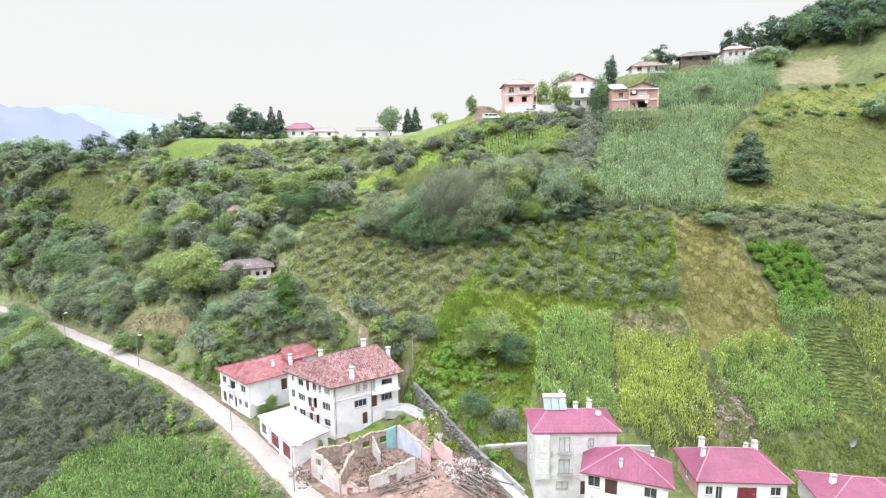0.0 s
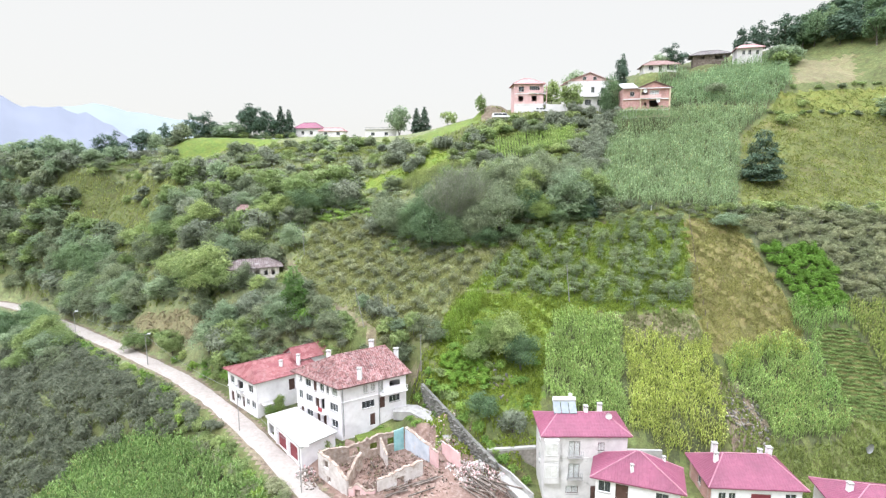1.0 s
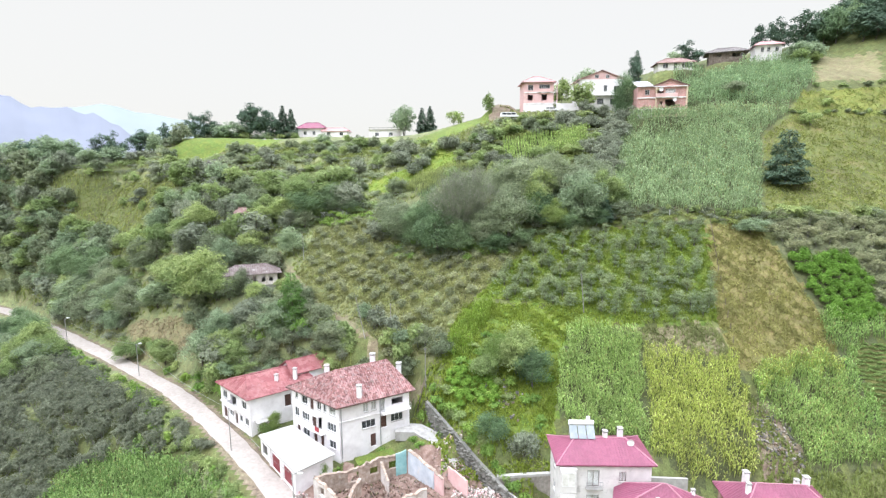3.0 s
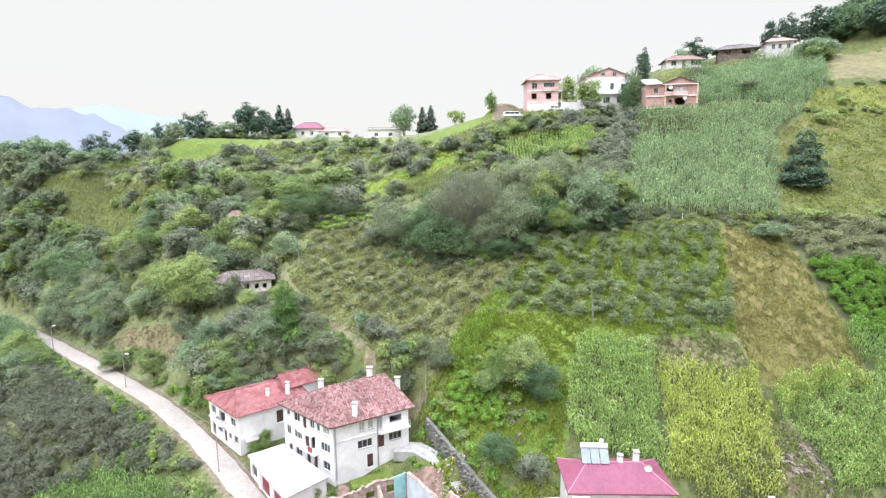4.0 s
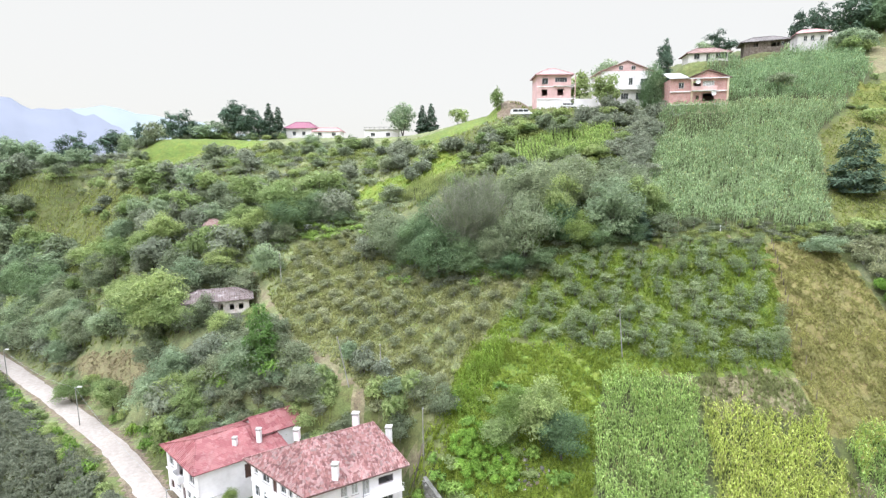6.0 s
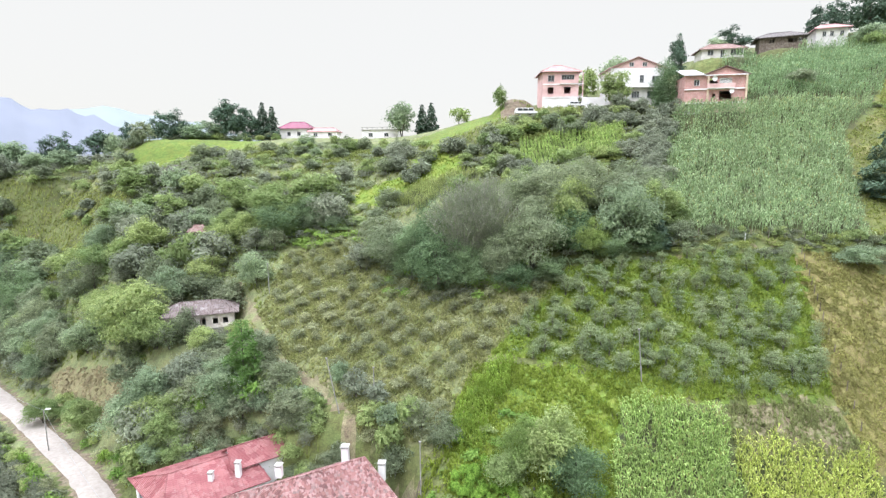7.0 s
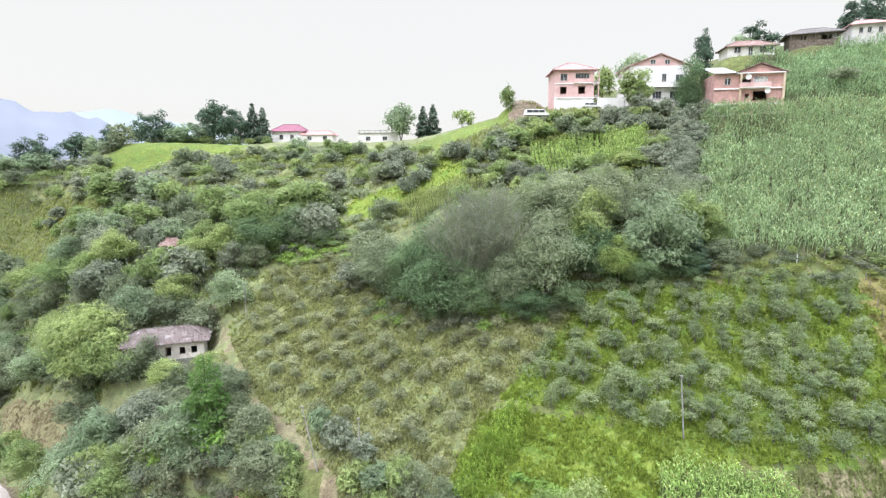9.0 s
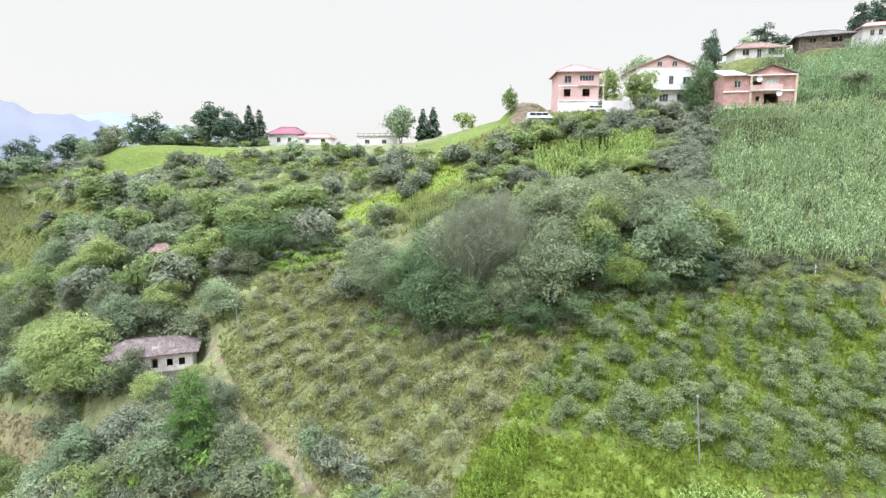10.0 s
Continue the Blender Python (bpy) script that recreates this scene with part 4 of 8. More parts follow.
def plant(kind, x, y, h=None, w=None, rng=random, group="", z=None, sink=0.1):
    """Sets one plant of a kind, h metres high and w wide, on the ground."""
    kind = kind + "_far" if y > 148 and kind + "_far" in KINDS else kind
    build, h0, w0, name, category, label = KINDS[kind]
    h = h or h0
    w = w or w0 * h / h0
    key = (kind, rng.randrange(VARIANTS.get(kind, 4)))
    s = Vector((w / w0, w / w0, h / h0))
    at = Matrix.Translation((x, y, (height(x, y) if z is None else z) - sink)) @ Matrix.Rotation(rng.random() * math.tau, 4, "Z")
    if key not in MADE:
        root = thing(name, label, category, at @ Matrix.Diagonal((*s, 1)), group)
        stem_me, crown_me = build(17 * key[1] + len(kind))
        for me in (stem_me, crown_me):
            new(me.name.split(".")[0], me).parent = root
        MADE[key] = root, s
        return root
    root, s0 = MADE[key]
    ob = copy_thing(root, at @ Matrix.Diagonal((s.x / s0.x, s.y / s0.y, s.z / s0.z, 1)))
    if group:
        tagged(ob, group=group)
    elif "group" in ob:
        del ob["group"]
    return ob


def spots(poly, gap, rng, jitter=0.35, turn=0.0, skip=()):
    """Places in rows gap apart over an outline, each a little off."""
    xs, ys = [p[0] for p in poly], [p[1] for p in poly]
    mx, my, r = (min(xs) + max(xs)) / 2, (min(ys) + max(ys)) / 2, max(max(xs) - min(xs), max(ys) - min(ys))
    gx, gy = gap if isinstance(gap, tuple) else (gap, gap)
    c, s = math.cos(radians(turn)), math.sin(radians(turn))
    out = []
    for i in range(int(-r / gx), int(r / gx) + 1):
        for j in range(int(-r / gy), int(r / gy) + 1):
            a, b = (i + jitter * rng.uniform(-1, 1)) * gx, (j + jitter * rng.uniform(-1, 1)) * gy
            x, y = mx + a * c - b * s, my + a * s + b * c
            if inside(x, y, poly) and not any(inside(x, y, q) for q in skip):
                out.append((x, y))
    return out


rng = random.Random(11)
# hazelnut orchard in rows, and the younger one beside it
for x, y in spots(FIELDS["hazel_orchard"], (3.0, 3.3), rng, 0.24, 33):
    if line_near(np.array([x]), np.array([y]), PATHS[0])[0] > 1.8:
        plant("hazel", x, y, rng.uniform(1.5, 2.4), rng.uniform(1.8, 2.8), rng, "hazel bushes of the orchard")
for x, y in spots(FIELDS["young_orchard"], (2.75, 1.9), rng, 0.28, -25):
    if x > 3 and rng.random() < 0.92:
        plant("sapling", x, y, rng.uniform(2.0, 3.5), rng.uniform(1.8, 3.0), rng, "young trees of the upper orchard")
# hazel slope to one side
for x, y in spots(FIELDS["hazel_right"], (2.5, 2.2), rng, 0.22, 12):
    plant("hazel", x, y, rng.uniform(2.2, 3.3), rng.uniform(2.6, 3.8), rng, "hazel bushes beside the bean field")
# dense hazels below the road
BELOW = ((-125, 118), (-104, 126), (-84, 112), (-62, 97), (-47, 86), (-39, 78), (-56, 86), (-70, 86), (-80, 66), (-120, 80))
lobes, stems = [], bmesh.new()
for x, y in spots(BELOW, 2.4, rng, 0.4, 20):
    (d,), (level,) = road_near(np.array([x]), np.array([y]))
    if d > 2.9:
        z, h = height(x, y), rng.uniform(2.6, 4.0)
        if d < 14:
            h = min(h, level - z + 1.0)
        if h > 1.2:
            for k in range(4):
                a, r = rng.random() * math.tau, rng.uniform(0.3, 1.1)
                rad = rng.uniform(0.75, 1.3)
                lobes.append((x + r * math.cos(a), y + r * math.sin(a), z + h * rng.uniform(0.35, 0.8), rad, min(rad, h * 0.45)))
                limb(stems, (x, y, z - 0.2), lobes[-1][:3], 0.06, 0.03, 4)
canopy = thing("hazel_bushes", "dense grey-green hazel bushes below the road", "bushes", kind="stuff")
part("stems", stems, TWIG, canopy)
v, f = leaves(np.random.default_rng(77), lobes, 160000, 0.26, 0.1, -0.5, -99)
new("foliage", mesh_arrays("foliage", v, f, [L_CANOPY])).parent = canopy

# woodland and scrub of the left-hand slope
OPEN = [FIELDS[k] for k in ("meadow_mid", "meadow_slope", "meadow_ridge", "brown_bank", "clearing", "clearing_low", "clearing_bright", "hazel_orchard", "corn_crest", "corn_strip")]
OPEN += [((-85, 126), (-80, 125.5), (-64.3, 118), (-52.5, 111.6), (-52.5, 106), (-57, 104), (-66, 108), (-82, 118)), ((-56, 127), (-43, 127), (-40, 110), (-58, 112)), ((-48, 104), (-24, 104), (-26, 84), (-50, 86))]
WOOD = ((-190, 186), (-140, 153), (-104, 131), (-83, 117), (-58, 102), (-34, 96), (-22, 96), (-34, 110), (-46, 128), (-42, 140), (-28, 141), (-34, 152), (-60, 160), (-100, 170), (-140, 178), (-175, 190))
for x, y in spots(WOOD, 5.4, rng, 0.45, 15, OPEN):
    if math.hypot((x + 103) / 16, (y - 142) / 7) < 1 and rng.random() < 0.6:
        continue
    if road_gap(x, y) < 5.5 or line_near(np.array([x]), np.array([y]), PATHS[0])[0] < 2.5:
        continue
    kind = rng.choices(("grey", "dusk", "broad", "light", "dark"), (4, 2.6, 2, 1.2, 1.8))[0]
    if -9 < y - 141.0 < 2.5 and abs(x - -61.3 - 0.33 * (y - 141.0)) < 4:
        kind = "low"
    h = rng.uniform(4.0, 7.2) * (1.15 if kind != "grey" else 1)
    plant(kind, x, y, h, h * rng.uniform(0.9, 1.25), rng, "woodland of the slope")
SCRUB = ((-160, 178), (-138, 172), (-100, 166), (-60, 156), (-36, 148), (-24, 139), (-14, 142), (-32, 152), (-14, 168), (-26, 180), (-52, 196), (-64, 186), (-92, 176), (-112, 194), (-140, 196))
for x, y in spots(SCRUB, 6.3, rng, 0.45, 5, OPEN):
    if min(math.hypot(x - a, y - b) for a, b in ((-84, 170), (-75.7, 159.5), (-79, 169), (-88, 171))) < 4:
        continue
    kind = rng.choices(("grey", "dusk", "low", "dark", "light"), (4, 2.5, 3, 1, 1))[0]
    h = rng.uniform(2.6, 4.8) * (0.7 if kind == "low" else 1)
    plant(kind, x, y, h, h * rng.uniform(1.1, 1.5), rng, "scrub below the ridge")
for x, y in spots(FIELDS["clearing"], 5.6, rng, 0.5, 0):
    if rng.random() < 0.6:
        plant(rng.choice(("dusk", "low", "grey")), x, y, rng.uniform(1.8, 3.4), rng.uniform(2.6, 4.6), rng, "shrubs scattered over the clearing")
# shrubs between the big trees and the crest
CREST = ((-12, 143), (-3, 156), (6, 168), (30, 160), (42, 158), (35, 139), (28, 124), (8, 132))
HAZEL_BAND = ((20, 162), (30, 163), (46, 158.5), (42, 148), (36, 138), (30, 131), (25, 131), (27, 139), (32, 144), (33, 155), (22, 157))
for x, y in spots(CREST, 3.8, rng, 0.45, 0, [HAZEL_BAND, FIELDS["corn_crest"], FIELDS["meadow_mid"], FIELDS["corn_strip"], ((0, 161), (30, 158), (30, 174), (0, 174))]):
    kind = rng.choices(("grey", "dusk", "low", "light", "broad"), (2, 1, 2, 3.4, 2.6))[0]
    h = rng.uniform(2.4, 4.6)
    plant(kind, x, y, h, h * rng.uniform(1.0, 1.5), rng, "shrubs under the crest")
def brambles(name, label, polys, gap, tall, count, size, mats, seed, skip):
    """Low growth that closes the floor of a wood or thicket: beyond counting."""
    rnd, nrg = random.Random(seed), np.random.default_rng(seed)
    sets = [[] for _ in mats]
    for poly in polys:
        for x, y in spots(poly, gap, rnd, 0.5, 10, skip):
            one = (np.array([x]), np.array([y]))
            if road_gap(x, y) > 4.2 and line_near(*one, PATHS[0])[0] > 2.0:
                patch = math.sin(x * 0.21 + 1.7 * math.sin(y * 0.13)) + math.sin(y * 0.19 + x * 0.07) + rnd.uniform(-0.9, 0.9)
                r = gap * rnd.uniform(0.5, 0.85)
                sets[min(len(mats) - 1, max(0, int((patch + 2) / 4 * len(mats))))].append((x, y, height(x, y) + tall * rnd.uniform(0.2, 0.6), r, tall * rnd.uniform(0.5, 1.0)))
    root, total = thing(name, label, "undergrowth", kind="stuff"), sum(len(q) for q in sets)
    for mt, q in zip(mats, sets):
        if q:
            v, f = leaves(nrg, q, int(count * len(q) / total), size, 0.1, -0.2, -99)
            new("foliage", mesh_arrays("foliage", v, f, [mt])).parent = root


brambles("undergrowth", "tangled brambles and saplings closing the floor of the woodland", (WOOD,), 2.3, 1.3, 110000, 0.27, (L_DUSK, L_CANOPY, L_BROAD, L_GREY, L_LIGHT), 41, OPEN)
brambles("undergrowth", "low bramble and bracken between the shrubs of the upper slope", (SCRUB, CREST), 2.6, 1.0, 90000, 0.31, (L_GRASS, L_GREY, L_LIGHT, L_CANOPY, L_OLIVE), 42, OPEN)
brambles("undergrowth", "rank bramble thicket above the farmhouses", (((-53, 98), (-52, 107), (-42, 112), (-33, 108), (-22, 97), (-14, 92), (-27, 93), (-40, 99)),), 1.9, 1.5, 42000, 0.2, (L_GREY, L_CANOPY, L_BROAD, L_OLIVE), 43, ())
brambles("undergrowth", "green weeds along the upper edge of the orchard", (((-47, 136), (-28, 138.5), (-18, 126), (-14, 123), (-12, 129), (-22, 140), (-34, 147), (-48, 144)),), 2.0, 1.0, 22000, 0.22, (L_VINE, L_LIGHT, L_GREY, L_CANOPY), 45, ())
brambles("undergrowth", "rough herbs on the terrace edge below the high corn", (((27, 118), (48, 115.6), (62, 115.6), (84, 117), (84, 119.5), (60, 119), (29, 122.6)),), 1.5, 0.7, 20000, 0.17, (L_CANOPY, L_GRASS, L_GREY), 46, ())
brambles("undergrowth", "tall herbs between the young trees", (FIELDS["young_orchard"],), 2.4, 0.6, 22000, 0.13, (L_LIME, L_YOUNG, L_GRASS, L_YOUNG), 47, ())
brambles("undergrowth", "tall olive herbs between the hazel rows", (FIELDS["hazel_orchard"],), 2.2, 0.4, 15000, 0.13, (L_SEDGE, L_GRASS, L_SEDGE), 48, ())
brambles("undergrowth", "dark weeds at the foot of the big trees", (((-20, 121), (-9, 115.5), (4, 114), (14, 116), (28, 116.5), (31, 121), (14, 124), (-18, 130)),), 1.9, 1.3, 26000, 0.2, (L_DEEP, L_CANOPY, L_VINE, L_OLIVE), 44, ())
# a hedge along the ridge under the tall trees
for k in range(26):
    x = -118 + 2.0 * k + rng.uniform(-0.6, 0.6)
    plant(rng.choice(("low", "grey_far", "dark_far")), x, 207.5 + rng.uniform(-1.5, 1.5), rng.uniform(2.0, 3.6), rng.uniform(3.0, 5.0), rng, "hedge on the ridge")
THICKET = ((-54, 108), (-48, 114), (-40, 116), (-31, 106), (-20, 97), (-23, 94), (-31, 100), (-41, 102), (-48, 98), (-55, 100))
# single plants: kind, x, y, height, width
for kind, x, y, h, w in (
        ("fir", 70, 130, 13.0, 10.8), ("dark", 55, 114, 3.2, 6.5), ("dark", 115, 150, 7.5, 10), ("low", 87, 151, 3.4, 5), ("low", 95, 158, 2.2, 3.5),
        ("twiggy", -4.2, 121.4, 15.5, 14.5), ("twiggy", 0.2, 122.6, 14.5, 12), ("olive", -17.3, 125.9, 9.8, 9), ("deep", -13, 122.5, 9.5, 8), ("deep", -8.3, 118.6, 10, 10), ("deep", -3.5, 117.6, 7.5, 7.5), ("deep", -9.5, 124, 12, 10), ("olive", 1.5, 118.4, 8, 7), ("olive", 7.2, 118.4, 12.5, 10.5), ("deep", 4, 116.2, 4.5, 7), ("deep", 9.5, 116, 4, 6),
        ("deep", 13.6, 120.4, 8.5, 7), ("lemon", 16.9, 118.6, 7.2, 5.6), ("dark", 22.5, 119.6, 11.5, 10), ("deep", 20.5, 117.8, 5, 6), ("deep", 25.5, 118.2, 5, 5.5), ("spruce", 27.2, 119, 5.8, 5.5), ("broad", 27.5, 122.5, 9, 8), ("broad", 14.2, 123.5, 11, 8), ("olive", 10.6, 127.5, 12, 11), ("lemon", 12.8, 122, 9, 5), ("olive", 17.5, 129, 10.5, 10), ("olive", 25.5, 127, 10, 10), ("grey", -20, 131, 8, 9), ("dusk", -23.5, 128.5, 5, 6), ("grey", 31, 119.5, 4, 5), ("olive", 6, 131.5, 9, 9), ("light", 31.2, 123, 4.5, 5),
        ("deep", 9, 86.5, 6.8, 6.4), ("broad", 6.6, 88.5, 9, 6.5), ("lemon", 3.4, 90, 6.5, 5), ("light", 1.6, 88, 4.5, 5), ("deep", 2.2, 77.2, 4.6, 4.8), ("dusk", 6.8, 76.8, 4.2, 4.4), ("grey", -9, 95, 4.5, 4.5), ("grey", -12, 93, 4, 4.5), ("grey", -6, 93, 4.5, 4),
        ("deep", -112, 127, 10, 9), ("broad", -106, 122.5, 9, 8), ("deep", -118, 131.5, 9.5, 9), ("broad", -99.5, 118.2, 7.5, 7), ("deep", -122, 127, 11, 10), ("dark", -101, 116, 8, 9), ("broad", -107, 119, 8, 8), ("dark", -113, 122, 8, 9), ("light", -106, 114, 6, 7), ("grey", -96, 112, 6, 7), ("column", -36, 104.5, 12.5, 7), ("broad", -60.5, 117.5, 13, 11), ("broad", -65, 120, 11, 10), ("deep", -121.5, 153.5, 11, 11), ("deep", -114.5, 150.5, 12, 11), ("deep", -108, 147, 10, 10), ("grey", -101, 143, 7, 8), ("olive", -97, 138, 8, 8), ("broad", -50, 103, 6, 6), ("light", -67, 111, 6, 6.5), ("grey", -43, 104, 5.5, 7), ("grey", -30, 103, 5.5, 6), ("grey", -27, 99, 5, 6),
        ("broad", -46, 146, 10, 12), ("light", -38, 149, 9.5, 11), ("deep", -44, 142, 8, 11), ("deep", -37.5, 144.5, 7.5, 9), ("dusk", -16.9, 151.6, 3.6, 5), ("dusk", -14.6, 153.4, 4, 5), ("grey", -13.4, 157, 3.8, 5), ("dusk", -20.9, 159.2, 3.6, 5.5), ("grey", -24, 160.2, 3.4, 5), ("dusk", -8.6, 158.8, 4, 4.5), ("dusk", -6.2, 157.2, 4, 4.5), ("grey", -23, 160.5, 3.6, 5), ("low", -10.5, 160.5, 2.4, 4.5), ("dusk", -18.4, 164, 3.2, 4.5), ("grey", -54, 128, 6, 7), ("grey", -57, 116, 5, 5), ("light", -43, 98, 3.5, 5), ("weeds", -36, 98, 2.2, 6), ("weeds", -29, 97, 2.2, 5),
        ("pine", -119.3, 206, 10, 5.5), ("pine", -109.7, 208, 9.6, 6.5), ("pine", -102.4, 208, 9.2, 8), ("dark", -93.8, 208, 6, 13), ("pine", -86.5, 209, 11.8, 9), ("pine", -82.5, 209.5, 10.5, 7), ("pine", -78.7, 210, 8.8, 7),
        ("spruce", -74, 210, 11, 6), ("spruce", -70.8, 210, 9.6, 5.6), ("dark", -151.2, 186, 11.3, 14), ("dark", -145, 184, 9, 11), ("dark", -160.7, 186, 9.8, 12), ("dark", -143.3, 188, 9.4, 10), ("pine", -136.4, 194, 10.6, 8.5), ("pine", -131.4, 194, 11.2, 8),
        ("pine", -123.7, 198, 10.9, 10), ("dark", -119.3, 198, 9, 7), ("grey", -104, 190, 6.5, 7.5), ("dark", -126, 186, 6, 9), ("dark", -134, 184, 6, 8),
        ("dark", -27.4, 214, 12, 9.5), ("spruce", -20.3, 214, 10.5, 6), ("spruce", -17.2, 214.4, 10.5, 6), ("low", -7.3, 200, 5.2, 6.5), ("light", 4.4, 175, 6.5, 4),
        ("deep", 43.1, 165, 14, 7.5), ("pine", 48.4, 173, 15, 4.5), ("broad", 31.6, 166, 8.5, 7.5), ("dark", 35.9, 184, 10.5, 8), ("low", 14, 163, 2.4, 4), ("low", 20, 162.5, 2.6, 5), ("low", 31, 160, 2.6, 5), ("broad", 28, 182, 9, 7),
        ("pine", 76, 205, 9.5, 9), ("dark", 70, 204, 7, 7), ("pine", 99.8, 205, 13, 6.5), ("pine", 107, 207, 12.5, 8), ("pine", 115.7, 207, 14, 11), ("dark", 104.5, 189, 6.2, 9), ("dark", 109, 190, 6.5, 9), ("grey", 74, 166, 4.0, 7), ("low", 103, 186, 5, 7), ("low", 107, 188, 5, 7),
        ("broad", -56.5, 115.8, 8.5, 7.5), ("grey", -51.2, 116.2, 6.4, 4.4), ("light", -70, 113.5, 4.5, 5), ("light", -79, 116, 5, 6), ("dark", -160, 184, 9, 11), ("dark", -168, 186, 9, 12), ("pine", -154, 182, 9, 8), ("dark", -176, 190, 10, 12), ("grey", -53.5, 114.6, 4.6, 5.5), ("grey", -60, 113, 5, 6), ("grey", -48.5, 127, 7, 8), ("dark", -44, 128.5, 7, 7)):
    if y > 203 and x < -60:
        h, w = h * 1.25, w * 1.15
    plant(kind, x, y, h, w, rng)
# rank weeds and garden plants in the lush corner above the stone wall
for x, y in spots(((-6, 95), (-1, 103), (2, 97), (12, 90), (12, 80), (4, 79), (-5, 84)), 2.1, rng, 0.5, 0):
    if rng.random() < 0.6:
        plant(rng.choice(("weeds", "weeds", "weeds", "low")), x, y, rng.uniform(0.6, 1.6), rng.uniform(1.6, 3.2), rng, "weeds above the stone wall")
for x, y in spots(((-40, 101), (-27, 97), (-24, 93), (-30, 97), (-44, 97)), 2.4, rng, 0.4, 0):
    plant(rng.choice(("weeds", "low", "grey")), x, y, rng.uniform(1.2, 2.4), rng.uniform(2.4, 4), rng, "bushes behind the farmhouses")
for x, y in ((-22.5, 75.2), (-23.3, 75.8), (-20.2, 76.2), (-16.5, 78.6), (-15.4, 79.4), (-14.5, 80.2), (-33.6, 85.4), (-34.2, 86.4), (-8.6, 85.6), (-7.2, 84.6), (-5.4, 82.4), (5.2, 72.2), (6.6, 71.4), (8.2, 70.2)):
    plant("weeds", x, y, rng.uniform(0.8, 1.8), rng.uniform(1.2, 2.0), rng, "weeds about the yard")
for x, y, h, w in ((-33.2, 85.9, 3.6, 2.4), (-34.6, 84.8, 2.6, 2.2), (-22.6, 75.6, 3.0, 2.0)):
    plant("lemon", x, y, h, w, rng)
for x, y in spots(((-17.5, 77.6), (-10, 82), (-8, 79.5), (-13.5, 77)), 1.5, rng, 0.4, 0):
    plant("weeds", x, y, rng.uniform(0.6, 1.3), rng.uniform(1.0, 1.8), rng, "weeds about the yard")
# growth along the top of the stone wall
for k in range(22):
    t = (k + rng.random()) / 22
    plant(rng.choice(("weeds", "low", "weeds")), 4.9 - 12 * t, 71.2 + 15.8 * t + rng.uniform(-0.2, 0.7), rng.uniform(0.7, 1.7), rng.uniform(1.2, 2.4), rng, "weeds above the stone wall")
# bushes crowding the road's edges
for (x0, y0), (x1, y1), side, n in (((-62, 97.6), (-24, 64.4), -1, 52), ((-112, 131), (-62, 97.6), -1, 46), ((-80, 119.5), (-48, 96), 1, 14)):
    dx, dy = (x1 - x0) / math.hypot(x1 - x0, y1 - y0), (y1 - y0) / math.hypot(x1 - x0, y1 - y0)
    for k in range(n):
        t, off = (k + rng.random()) / n, rng.uniform(0, 2.2)
        x, y = x0 + (x1 - x0) * t + side * -dy * off, y0 + (y1 - y0) * t + side * dx * off
        d = road_gap(x, y)
        if d > 3.1:
            plant(rng.choice(("low", "hazel", "weeds", "low")), x, y, rng.uniform(1.2, 2.6), rng.uniform(2.0, 3.4), rng, "bushes beside the road")
for line, gap, tall in ((((85, 156.5), (140, 149.5)), 2.4, 1.1), (((92, 166), (145, 165)), 3.0, 1.2), (((29, 121.4), (60, 118)), 1.9, 1.4), (((60, 118), (112, 119)), 2.2, 2.2)):
    (x0, y0), (x1, y1) = line
    for k in range(int(math.hypot(x1 - x0, y1 - y0) / gap)):
        t = rng.random()
        t = t + 0.05 * math.sin(t * 40)
        plant(rng.choice(("low", "low", "grey")), x0 + (x1 - x0) * t, y0 + (y1 - y0) * t + rng.uniform(-0.6, 0.6), tall * rng.uniform(0.6, 1.4), tall * rng.uniform(1.2, 2.4), rng, "shrubs along the terrace edges")
for x, y in spots(HAZEL_BAND, 2.3, rng, 0.4, 0, [FIELDS["corn_high"], FIELDS["corn_crest"]]):
    plant("dusk", x, y, rng.uniform(2.4, 3.8), rng.uniform(3.2, 4.6), rng, "grey shrubs beside the high corn")
for x, y in spots(((-52, 97), (-46, 100), (-37, 101.5), (-28, 97), (-21, 93.5), (-14, 92), (-16, 96), (-23, 100), (-33, 104), (-43, 106), (-53, 103)), 2.7, rng, 0.4, 10):
    if line_near(np.array([x]), np.array([y]), PATHS[0])[0] > 1.8:
        plant(rng.choices(("grey", "low", "weeds", "light"), (5, 2, 2, 1))[0], x, y, rng.uniform(1.8, 3.6), rng.uniform(2.8, 4.2), rng, "bushes crowding behind the farmhouses")
for x, y in spots(((-49, 97.5), (-42, 98.2), (-36, 100.4), (-27, 101), (-20, 95), (-12, 91.5), (-8, 94), (-13, 99), (-24, 105), (-38, 106), (-50, 103)), 2.7, rng, 0.4, 0):
    if math.hypot(x + 31.2, y - 96.2) > 5.2 and line_near(np.array([x]), np.array([y]), PATHS[0])[0] > 1.5:
        plant(rng.choice(("grey_far", "dusk_far", "dark_far", "low")), x, y, rng.uniform(2.6, 4.6), rng.uniform(3.2, 4.6), rng, "bushes crowding behind the farmhouses")
